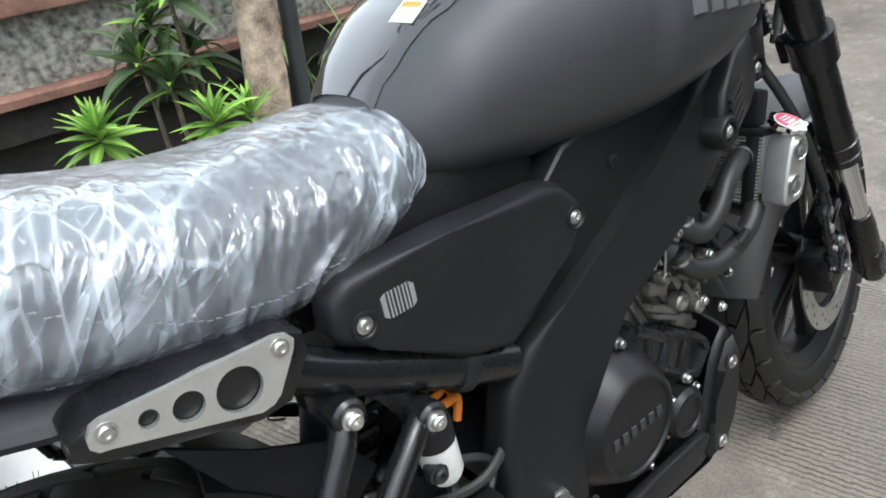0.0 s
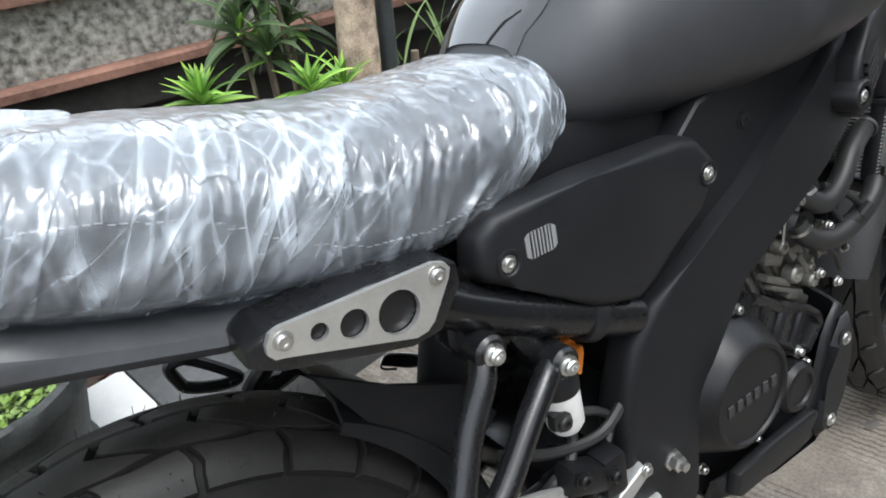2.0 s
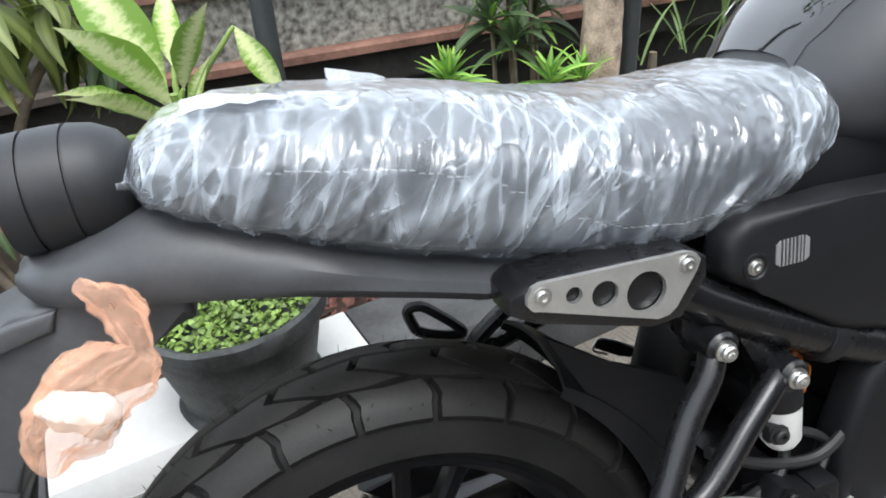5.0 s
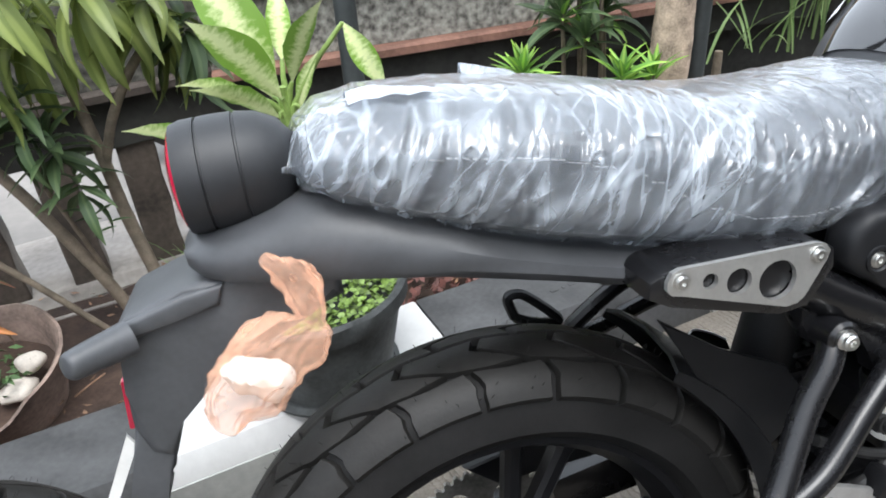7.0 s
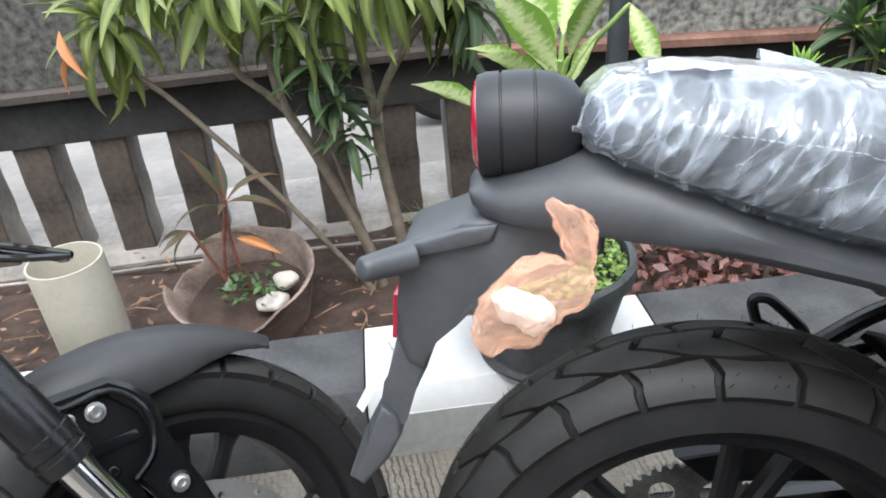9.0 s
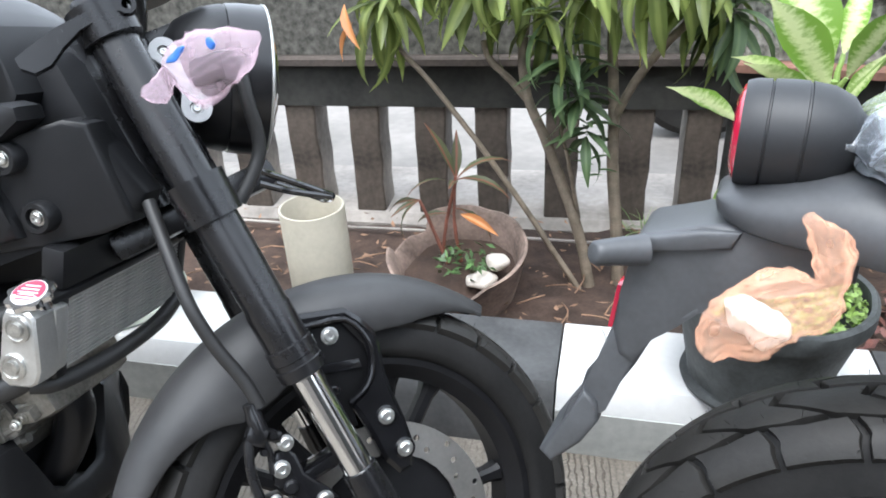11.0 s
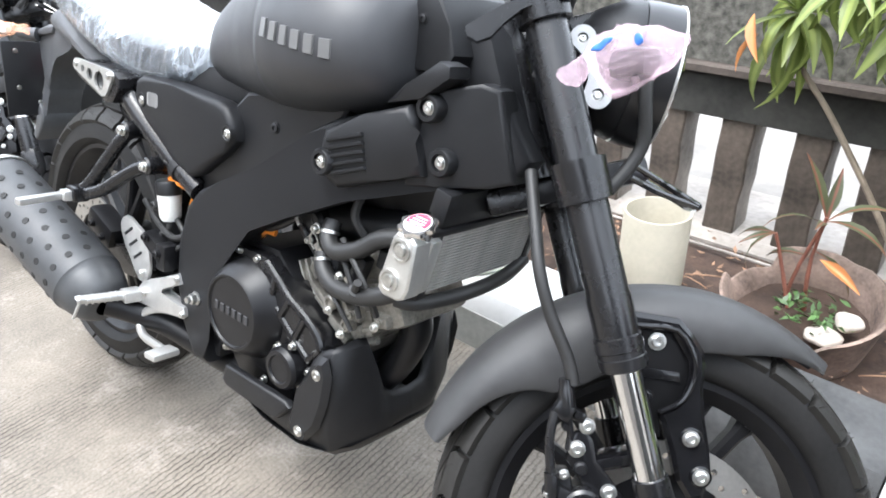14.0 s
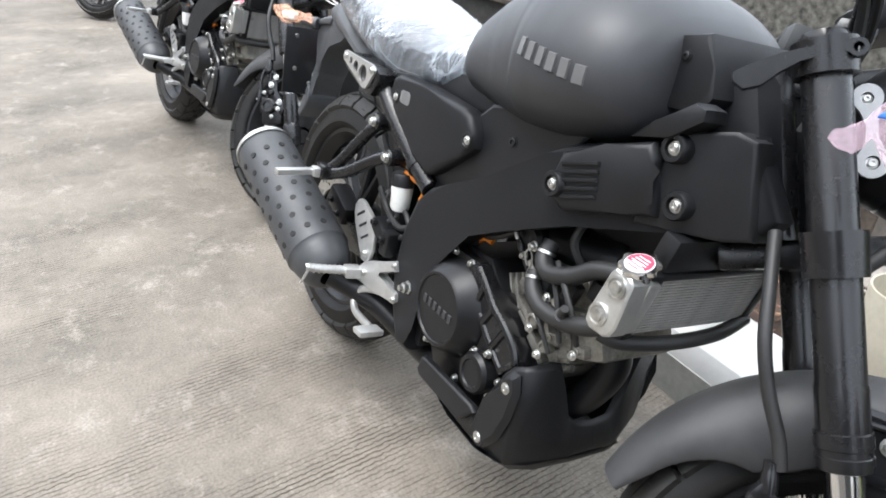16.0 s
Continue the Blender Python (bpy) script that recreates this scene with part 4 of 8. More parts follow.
def build_rear(bike):
    # tail cowl under the seat
    bm = bmesh.new()
    tail = [(0.235, 0.722, 0.702, 0.120), (0.22, 0.722, 0.698, 0.124), (0.16, 0.730, 0.700, 0.127), (0.103, 0.745, 0.707, 0.126), (0.06, 0.756, 0.719, 0.124), (0.01, 0.774, 0.731, 0.119), (-0.04, 0.798, 0.742, 0.112), (-0.086, 0.816, 0.748, 0.103),
            (-0.126, 0.822, 0.752, 0.093), (-0.155, 0.818, 0.755, 0.084), (-0.185, 0.810, 0.757, 0.076), (-0.210, 0.803, 0.760, 0.068), (-0.228, 0.799, 0.765, 0.058), (-0.240, 0.793, 0.773, 0.044), (-0.243, 0.789, 0.779, 0.030)]
    rings = []
    for x, top, low, half in tail:
        rim = low + 0.45 * (top - low)
        side = [(0.0, low), (0.80 * half, low), (0.95 * half, low + 0.004), (half, low + 0.012 if top - low > 0.03 else (low + top) / 2), (0.985 * half, rim + 0.004), (0.86 * half, rim + 0.55 * (top - rim)), (0.66 * half, top - 0.004), (0.45 * half, top), (0.0, top + 0.001)]
        rings.append([Vector((x, y, z)) for y, z in side] + [Vector((x, -y, z)) for y, z in side[-2:0:-1]])
    loft(bm, rings)
    part("tail_cowl", bm, COWLG, bike, "grey-black plastic tail cowl", 40)
    # tail lamp
    q = pose(-0.236, -0.01, 0.842, 0, 90, 0)
    bm = bmesh.new()
    lathe(bm, [(0.040, 0.004), (0.046, 0.004), (0.0485, 0.012), (0.0490, 0.024), (0.0470, 0.0245), (0.0470, 0.0260), (0.0490, 0.0265), (0.0494, 0.040), (0.0490, 0.0540), (0.0472, 0.0545), (0.0472, 0.0562), (0.0488, 0.0567), (0.046, 0.074), (0.038, 0.090), (0.024, 0.100), (0, 0.103), ], q, 40)
    prism(bm, [(-0.222, 0.786), (-0.222, 0.812), (-0.15, 0.815), (-0.140, 0.805), (-0.150, 0.800)], -0.032, 0.012, 0.006)
    lamp = part("tail_lamp", bm, TAILP, bike, "round black tail lamp with red lens", 40)
    bm = bmesh.new()
    lathe(bm, [(0, -0.003), (0.030, -0.002), (0.042, 0.002), (0.046, 0.007), (0.044, 0.010), (0, 0.010)], q, 36)
    part("lens", bm, REDL, lamp)
    # mudguard and plate holder
    def guard_body(bm, outline, half, inner, bevel):
        """A slab whose side faces lean inwards towards its lower front edge."""
        start = len(bm.verts)
        prism(bm, outline, -half, half, bevel, segments=3, taper=1.0)
        bm.verts.ensure_lookup_table()
        for v in bm.verts[start:]:
            f = min(1, max(0, (0.745 - v.co.z - 0.5 * (v.co.x + 0.31)) / 0.10))
            v.co.y *= 1 - (1 - inner / half) * f
    bm = bmesh.new()
    guard_body(bm, [(-0.12, 0.752), (-0.16, 0.764), (-0.225, 0.766), (-0.249, 0.761), (-0.300, 0.746), (-0.306, 0.741), (-0.309, 0.722), (-0.317, 0.678), (-0.321, 0.640), (-0.312, 0.612), (-0.294, 0.603), (-0.281, 0.636), (-0.266, 0.662), (-0.248, 0.682), (-0.222, 0.699), (-0.16, 0.722), (-0.12, 0.728)], 0.056, 0.044, 0.009)
    prism(bm, [(-0.300, 0.744), (-0.250, 0.7585), (-0.215, 0.762), (-0.222, 0.744), (-0.262, 0.738), (-0.303, 0.727)], -0.061, 0.061, 0.005, segments=3)
    prism(bm, [(-0.321, 0.642), (-0.333, 0.600), (-0.346, 0.560), (-0.350, 0.540), (-0.372, 0.500), (-0.376, 0.480), (-0.352, 0.496), (-0.330, 0.524), (-0.325, 0.545), (-0.306, 0.580), (-0.293, 0.604), (-0.296, 0.632)], -0.040, 0.040, 0.007, segments=3)
    prism(bm, [(-0.343, 0.566), (-0.355, 0.532), (-0.385, 0.478), (-0.370, 0.466), (-0.340, 0.500), (-0.324, 0.530), (-0.328, 0.552)], -0.048, 0.048, 0.006, segments=3)
    guard = part("rear_mudguard", bm, TAILG, bike, "grey-black plastic mudguard and plate holder", 40)
    bm = bmesh.new()
    box(bm, (0.006, 0.030, 0.048), pose(-0.3215, -0.02, 0.660, 0, 6, 0), 0.002)
    part("reflector", bm, REDL, guard)
    bm = bmesh.new()
    tube(bm, [(-0.296, -0.060, 0.733), (-0.318, -0.074, 0.732), (-0.336, -0.086, 0.731), (-0.340, -0.089, 0.731)], [0.0155, 0.0135, 0.012, 0.007], 18, 4)
    part("indicator_stub", bm, TAILG, guard)
    bm = bmesh.new()
    prism(bm, [(-0.326, 0.618), (-0.332, 0.630), (-0.372, 0.556), (-0.366, 0.548)], -0.033, -0.029, 0)
    part("plate_bracket", bm, WHITEP, guard)

    # pillion foot bracket
    bm = bmesh.new()
    tube(bm, [(0.291, -0.150, 0.633), (0.278, -0.163, 0.612), (0.250, -0.172, 0.575), (0.215, -0.19, 0.520), (0.195, -0.20, 0.498)], 0.0125, 12)
    tube(bm, [(0.365, -0.148, 0.584), (0.345, -0.160, 0.578), (0.310, -0.172, 0.555), (0.255, -0.19, 0.515), (0.200, -0.20, 0.494)], 0.0125, 12)
    box(bm, (0.035, 0.03, 0.03), pose(0.197, -0.208, 0.496), 0.006)
    for x, z in ((0.291, 0.633), (0.365, 0.584)):
        lathe(bm, [(0.016, -0.012), (0.016, 0.014), (0.013, 0.017), (0, 0.017)], pose(x, -0.150, z) @ AXIS_Y, 18)
    stay = part("pillion_bracket", bm, FRAMEB, bike, "bent black pillion foot bracket")
    for x, z in ((0.291, 0.633), (0.365, 0.584)):
        bm = bmesh.new()
        bolt(bm, x, -0.167, z, 0.0075, 0.009)
        part("bolt", bm, STEEL, stay)
    bm = bmesh.new()
    box(bm, (0.018, 0.095, 0.013), pose(0.192, -0.268, 0.492, 0, 0, 8), 0.004)
    box(bm, (0.024, 0.02, 0.02), pose(0.195, -0.226, 0.494), 0.004)
    part("pillion_peg", bm, SATINAL, stay, "silver folding foot peg")
    # rider's foot set
    bm = bmesh.new()
    prism(bm, [(0.287, 0.462), (0.295, 0.476), (0.308, 0.483), (0.322, 0.483), (0.356, 0.470), (0.380, 0.460), (0.388, 0.430), (0.392, 0.400), (0.386, 0.386), (0.376, 0.366), (0.352, 0.366), (0.336, 0.385), (0.304, 0.418), (0.288, 0.446)], -0.171, -0.164, 0.0025)
    prism(bm, [(0.352, 0.351), (0.372, 0.372), (0.420, 0.392), (0.485, 0.424), (0.495, 0.406), (0.440, 0.378), (0.424, 0.366), (0.470, 0.366), (0.508, 0.366), (0.512, 0.350), (0.500, 0.341), (0.450, 0.338), (0.405, 0.326), (0.353, 0.319), (0.345, 0.335)], -0.173, -0.152, 0.004)
    hold = part("foot_set", bm, SATINAL, bike, "bare aluminium heel guard and foot rest holder")
    for x, z, r in ((0.318, 0.455, 0.0055), (0.334, 0.436, 0.0055), (0.350, 0.416, 0.0055)):
        bm = bmesh.new()
        prism(bm, [(x - 0.016, z - 0.008), (x + 0.012, z + 0.012), (x + 0.016, z + 0.008), (x - 0.012, z - 0.012)], -0.1716, -0.1706, 0)
        part("slot", bm, BLACKM, hold)
    for x, z in ((0.378, 0.348), (0.488, 0.415), (0.506, 0.352), (0.366, 0.385)):
        bm = bmesh.new()
        bolt(bm, x, -0.172, z, 0.006, 0.006)
        part("bolt", bm, STEEL, hold)
    bm = bmesh.new()
    box(bm, (0.030, 0.034, 0.022), pose(0.352, -0.186, 0.338, 0, 0, -8), 0.004)
    part("peg_hinge", bm, SATINAL, hold)
    bm = bmesh.new()
    tube(bm, [(0.350, -0.198, 0.340), (0.343, -0.235, 0.341), (0.334, -0.272, 0.342), (0.333, -0.276, 0.342)], [0.0095, 0.0088, 0.0082, 0.0100], 12, 3)
    part("foot_peg", bm, SATINAL, hold, "ribbed silver foot peg")
    for k in range(6):
        bm = bmesh.new()
        lathe(bm, [(0.0085, -0.0014), (0.0103, -0.001), (0.0103, 0.001), (0.0085, 0.0014)], Matrix.Translation((0.347 - 0.0022 * k, -0.212 - 0.0105 * k, 0.3405)) @ Vector((-0.2, -1, 0.02)).to_track_quat("Z", "Y").to_matrix().to_4x4(), 14, closed=True)
        part("peg_rib", bm, SATINAL, hold)
    bm = bmesh.new()
    tube(bm, [(0.334, -0.274, 0.338), (0.331, -0.278, 0.325), (0.322, -0.282, 0.302)], 0.0028, 6)
    part("peg_feeler", bm, SATINAL, hold)
    bm = bmesh.new()
    tube(bm, [(0.470, -0.150, 0.335), (0.420, -0.158, 0.328), (0.375, -0.166, 0.308), (0.358, -0.172, 0.280), (0.380, -0.178, 0.262), (0.430, -0.184, 0.266), (0.474, -0.190, 0.273)], 0.0095, 12, flat=0.8)
    box(bm, (0.036, 0.052, 0.013), pose(0.485, -0.200, 0.274, 0, -6, 0), 0.005)
    part("brake_pedal", bm, SATINAL, hold, "cast aluminium brake pedal")
    hold.location = (-0.031, 0.015, -0.016)
    # brake fluid bottle
    bm = bmesh.new()
    lathe(bm, [(0, -0.006), (0.015, -0.006), (0.0195, 0.002), (0.0215, 0.040), (0.0215, 0.046), (0, 0.046)], pose(0.384, -0.128, 0.490, 0, -6, 0), 24)
    bottle = part("brake_reservoir", bm, WHITEP, bike, "translucent white brake fluid bottle with black cap")
    bm = bmesh.new()
    lathe(bm, [(0.0225, 0.043), (0.0235, 0.064), (0.0205, 0.069), (0, 0.069)], pose(0.384, -0.128, 0.490, 0, -6, 0), 24)
    part("cap", bm, SATIN, bottle)
    bm = bmesh.new()
    bolt(bm, 0.366, -0.146, 0.510, 0.008, 0.008)
    box(bm, (0.02, 0.012, 0.02), pose(0.366, -0.14, 0.510), 0.004)
    tube(bm, [(0.384, -0.128, 0.492), (0.386, -0.132, 0.470), (0.370, -0.14, 0.452), (0.345, -0.14, 0.440), (0.33, -0.13, 0.42)], 0.006, 8)
    tube(bm, [(0.40, -0.125, 0.49), (0.425, -0.13, 0.48), (0.44, -0.13, 0.46), (0.42, -0.14, 0.44)], 0.005, 8)
    tube(bm, [(0.30, -0.13, 0.50), (0.36, -0.135, 0.470), (0.42, -0.14, 0.462), (0.47, -0.135, 0.49)], 0.006, 8)
    part("brake_hose", bm, HOSE, bottle)
    bm = bmesh.new()
    box(bm, (0.075, 0.03, 0.03), pose(0.385, -0.150, 0.435, 0, 25, 0), 0.008)
    box(bm, (0.03, 0.03, 0.05), pose(0.41, -0.150, 0.425), 0.006)
    bolt(bm, 0.365, -0.165, 0.452, 0.007, 0.008)
    bolt(bm, 0.405, -0.165, 0.432, 0.007, 0.008)
    part("master_cylinder", bm, BLACKM, bike, "black rear brake master cylinder")
    # rear calliper
    bm = bmesh.new()
    box(bm, (0.10, 0.05, 0.05), pose(0.10, -0.10, 0.385, 0, 20, 0), 0.012)
    bolt(bm, 0.08, -0.125, 0.39, 0.007, 0.008)
    bolt(bm, 0.12, -0.125, 0.37, 0.007, 0.008)
    part("rear_calliper", bm, BLACKM, bike)
    bm = bmesh.new()
    lathe(bm, [(0, 0), (0.016, 0), (0.016, 0.006), (0.011, 0.008), (0.011, 0.02), (0, 0.02)], pose(0, -0.112, 0.312) @ AXIS_Y, 6)
    part("axle_nut", bm, STEEL, bike)
    # sprocket and chain run on the left
    bm = bmesh.new()
    teeth = [((0.098 if i % 4 in (0, 1) else 0.092) * math.cos(a), (0.098 if i % 4 in (0, 1) else 0.092) * math.sin(a)) for i, a in ((i, 2 * math.pi * i / 176) for i in range(176))]
    cut_plate(bm, [(x, z) for x, z in teeth], [(0.062 * math.cos(a), 0.062 * math.sin(a), 0.016) for a in (2 * math.pi * i / 6 for i in range(6))], 0.078, 0.072)
    moved(bm, bm.verts[:], Matrix.Translation((0, 0, 0.312)))
    part("sprocket", bm, CASTAL, bike, "steel rear sprocket", 30)
    bm = bmesh.new()
    tube(bm, [(0.0, 0.075, 0.410), (0.25, 0.075, 0.425), (0.50, 0.075, 0.425)], 0.008, 6, 2)
    tube(bm, [(0.0, 0.075, 0.214), (0.25, 0.075, 0.260), (0.50, 0.075, 0.345)], 0.008, 6, 2)
    part("chain", bm, BLACKM, bike)
    bm = bmesh.new()
    prism(bm, [(-0.02, 0.425), (0.10, 0.445), (0.42, 0.450), (0.46, 0.420), (0.30, 0.395), (0.02, 0.390)], 0.062, 0.094, 0.005)
    part("chain_guard", bm, SATIN, bike)
    # side stand on the left
    bm = bmesh.new()
    tube(bm, [(0.50, 0.13, 0.24), (0.53, 0.19, 0.10), (0.545, 0.215, -0.022)], 0.011, 10, 3)
    part("side_stand", bm, FRAMEB, bike)


def build_front(bike, S):
    foot = FRONT_AXLE - Vector((0.0, 0, 0.0))
    for y in (-FORK_HALF, FORK_HALF):
        leg = Vector((FRONT_AXLE.x, y, FRONT_AXLE.z))
        at = lambda z: leg + FORK_UP * ((z - leg.z) / FORK_UP.z)
        q = Matrix.Translation(leg) @ FORK_UP.to_track_quat("Z", "Y").to_matrix().to_4x4()
        k = 1 / FORK_UP.z
        h = lambda z: (z - leg.z) * k
        bm = bmesh.new()
        lathe(bm, [(0.0, h(0.925)), (0.022, h(0.925)), (0.0245, h(0.918)), (0.0250, h(0.60)), (0.0262, h(0.595)), (0.0262, h(0.555)), (0.0285, h(0.554)), (0.0285, h(0.540)), (0.0270, h(0.539)), (0.0270, h(0.533)), (0.0285, h(0.532)), (0.0278, h(0.520)), (0.0195, h(0.517)), (0, h(0.517))][::-1], S @ q, 32)
        outer = part("fork_tube", bm, FRAMEB, bike, "black upside-down fork tube" if y < 0 else "", 40)
        bm = bmesh.new()
        lathe(bm, [(0, h(0.38)), (0.0185, h(0.38)), (0.0185, h(0.525)), (0, h(0.525))], S @ q, 32)
        part("stanchion", bm, CHROME, outer, "polished chrome stanchion")
        bm = bmesh.new()
        lathe(bm, [(0.0, h(0.25)), (0.018, h(0.25)), (0.024, h(0.262)), (0.024, h(0.37)), (0.0215, h(0.402)), (0.0185, h(0.403))], S @ q, 28)
        box(bm, (0.05, 0.045, 0.06), S @ q @ pose(0.0, 0, h(0.293)), 0.012)
        part("axle_clamp", bm, FRAMEB, outer)
    # clamps
    for zc, half, name in ((0.718, 0.024, "lower_clamp"), (0.900, 0.018, "upper_clamp")):
        bm = bmesh.new()
        for y in (-FORK_HALF, FORK_HALF):
            leg = Vector((FRONT_AXLE.x, y, FRONT_AXLE.z))
            q = Matrix.Translation(leg) @ FORK_UP.to_track_quat("Z", "Y").to_matrix().to_4x4()
            h = (zc - leg.z) / FORK_UP.z
            lathe(bm, [(0.025, h - half), (0.032, h - half), (0.033, h + half), (0.025, h + half)], S @ q, 28, closed=True)
            box(bm, (0.022, 0.02, half * 1.7), S @ q @ pose(-0.033, 0.0, h), 0.004)
        c = Matrix.Translation((FRONT_AXLE.x, 0, FRONT_AXLE.z)) @ FORK_UP.to_track_quat("Z", "Y").to_matrix().to_4x4()
        box(bm, (0.085, 0.22, half * 1.5), S @ c @ pose(-0.038, 0, (zc - 0.293) / FORK_UP.z), 0.010)
        part(name, bm, FRAMEB, bike)
    bm = bmesh.new()
    tube(bm, [(1.05, 0, 0.715), (0.958, 0, 0.90)], 0.03, 18, 1)
    part("steering_head", bm, FRAMEB, bike)
    # guard tubes beside the fork
    bm = bmesh.new()
    for y in (-0.058, 0.058):
        tube(bm, [(1.03, y, 0.90), (1.105, y, 0.745)], 0.018, 12, 1, S)
    part("fork_spacer", bm, FRAMEB, bike)
    bm = bmesh.new()
    for k in range(14):
        box(bm, (0.004, 0.002, 0.005), S @ pose(1.043 + 0.0045 * k, -0.0765, 0.862 - 0.0092 * k, 0, 26, 0))
    part("stamped_code", bm, SILVERD, bike, "row of small grey bars")

    # front mudguard
    bm = bmesh.new()
    rows = []
    for i in range(33):
        a = radians(58 + 110 * i / 32)
        end = min(i / 4, 1, (32 - i) / 3)
        ease = min(1, i / 11)
        ease = ease * ease * (3 - 2 * ease)
        w = 0.072 * (0.30 + 0.70 * min(1, i / 8) ** 0.6) * (0.86 + 0.14 * min(1, (32 - i) / 6))
        r = 0.324 + 0.006 * ease
        drop = r - float(np.interp(math.degrees(a), (58, 68, 83, 93, 110, 128, 137, 142, 149, 155, 161, 168), (0.313, 0.300, 0.270, 0.262, 0.246, 0.236, 0.245, 0.267, 0.284, 0.293, 0.299, 0.312)))
        prof = [(-w, r - drop), (-w * 0.98, r - 0.008 - drop * 0.4), (-w * 0.84, r - 0.010), (-w * 0.45, r), (0, r + 0.003), (w * 0.45, r), (w * 0.84, r - 0.010), (w * 0.98, r - 0.008 - drop * 0.4), (w, r - drop)]
        outer = [FRONT_AXLE + Vector((q * math.cos(a), y, q * math.sin(a))) for y, q in prof]
        inner = [FRONT_AXLE + Vector(((q - 0.004) * math.cos(a), y * 0.96, (q - 0.004) * math.sin(a))) for y, q in prof][::-1]
        rows.append(outer + inner)
    loft(bm, rows, S)
    fender = part("front_mudguard", bm, GUARDP, bike, "matte black front mudguard", 60)
    for sy in (-1, 1):
        bm = bmesh.new()
        prism(bm, [(1.186, 0.582), (1.256, 0.587), (1.276, 0.573), (1.292, 0.557), (1.299, 0.542), (1.303, 0.512), (1.312, 0.482), (1.329, 0.441), (1.338, 0.413), (1.336, 0.381), (1.319, 0.374), (1.299, 0.395), (1.285, 0.425), (1.270, 0.452), (1.257, 0.471), (1.272, 0.482), (1.281, 0.494), (1.284, 0.518), (1.279, 0.540), (1.252, 0.568), (1.204, 0.563), (1.186, 0.570)], sy * 0.097, sy * 0.070, 0.0055, S, 1)
        stay = part("mudguard_bracket", bm, GLOSSK, fender, "gloss black mudguard bracket")
        if sy < 0:
            for x, z, r in ((1.2370, 0.5540, 0.0082), (1.2110, 0.5540, 0.0045), (1.3020, 0.4500, 0.0078), (1.3250, 0.4070, 0.0078)):
                bm = bmesh.new()
                if z < 0.5:
                    lathe(bm, [(0.0135, 0), (0.0135, 0.002), (0.0115, 0.004), (0.0100, 0.002), (0, 0.002)], S @ pose(x, -0.0965, z) @ AXIS_Y, 20)
                    part("bolt_boss", bm, GLOSSK, fender)
                    bm = bmesh.new()
                bolt(bm, x, -0.098 if z < 0.5 else -0.088, z, r, 0.006, S)
                part("bolt", bm, STEEL, fender)
            bm = bmesh.new()
            prism(bm, [(1.188, 0.572), (1.252, 0.572), (1.283, 0.540), (1.288, 0.516), (1.284, 0.492), (1.262, 0.468), (1.270, 0.440), (1.240, 0.430), (1.205, 0.47), (1.190, 0.52)], -0.086, -0.076, 0.003, S)
            part("backing_plate", bm, INNERK, fender, "black inner plate of the bracket")
            bm = bmesh.new()
            prism(bm, [(1.208, 0.518), (1.272, 0.524), (1.276, 0.512), (1.212, 0.506)], -0.091, -0.084, 0.002, S)
            bolt(bm, 1.241, -0.086, 0.486, 0.006, 0.003, S)
            part("plate_rib", bm, GLOSSK, fender)
            bm = bmesh.new()
            tube(bm, [(1.190, -0.097, 0.577), (1.206, -0.098, 0.569), (1.254, -0.098, 0.574), (1.282, -0.098, 0.546), (1.287, -0.098, 0.516), (1.279, -0.098, 0.490), (1.258, -0.097, 0.472)], 0.0036, 8, 3, m=S)
            part("bracket_rim", bm, GLOSSK, fender, "gloss black raised rim of the bracket")
    # front calliper, behind the fork leg
    bm = bmesh.new()
    prism(bm, [(1.160, 0.418), (1.164, 0.428), (1.176, 0.431), (1.186, 0.424), (1.196, 0.400), (1.238, 0.366), (1.242, 0.330), (1.214, 0.332), (1.207, 0.347), (1.182, 0.372), (1.160, 0.392)], -0.114, -0.100, 0.004, S)
    box(bm, (0.085, 0.040, 0.016), S @ pose(1.224, -0.085, 0.402, 0, -24, 0), 0.004)
    cal = part("calliper_bracket", bm, GLOSSK, bike, "black calliper bracket with steel bolts")
    for x, y, z, r in ((1.175, -0.112, 0.438, 0.0072), (1.169, -0.114, 0.409, 0.0078), (1.218, -0.114, 0.367, 0.0076), (1.222, -0.114, 0.345, 0.0060)):
        bm = bmesh.new()
        bolt(bm, x, y, z, r, 0.007, S)
        part("bolt", bm, STEEL, cal)
    for x, z, r in ((1.160, 0.450, 0.0062), (1.179, 0.387, 0.0085), (1.150, 0.432, 0.0050)):
        bm = bmesh.new()
        lathe(bm, [(r, -0.006), (r, 0.006), (r * 0.7, 0.009), (0, 0.009)], S @ pose(x, -0.112, z) @ AXIS_Y, 14)
        part("slide_pin", bm, FRAMEB, cal)
    bm = bmesh.new()
    box(bm, (0.075, 0.060, 0.075), S @ pose(1.205, -0.085, 0.325, 0, -20, 0), 0.014)
    box(bm, (0.030, 0.040, 0.060), S @ pose(1.166, -0.095, 0.345, 0, -20, 0), 0.008)
    box(bm, (0.034, 0.024, 0.022), S @ pose(1.160, -0.112, 0.352, 0, 15, 0), 0.005)
    body = part("front_calliper", bm, BLACKM, bike, "black brake calliper")
    bm = bmesh.new()
    lathe(bm, [(0.024, -0.004), (0.024, 0.010), (0.020, 0.013), (0.016, 0.013), (0.0145, 0.009), (0, 0.009)], S @ pose(1.191, -0.116, 0.343) @ AXIS_Y, 24)
    part("piston_cap", bm, FRAMEB, body)
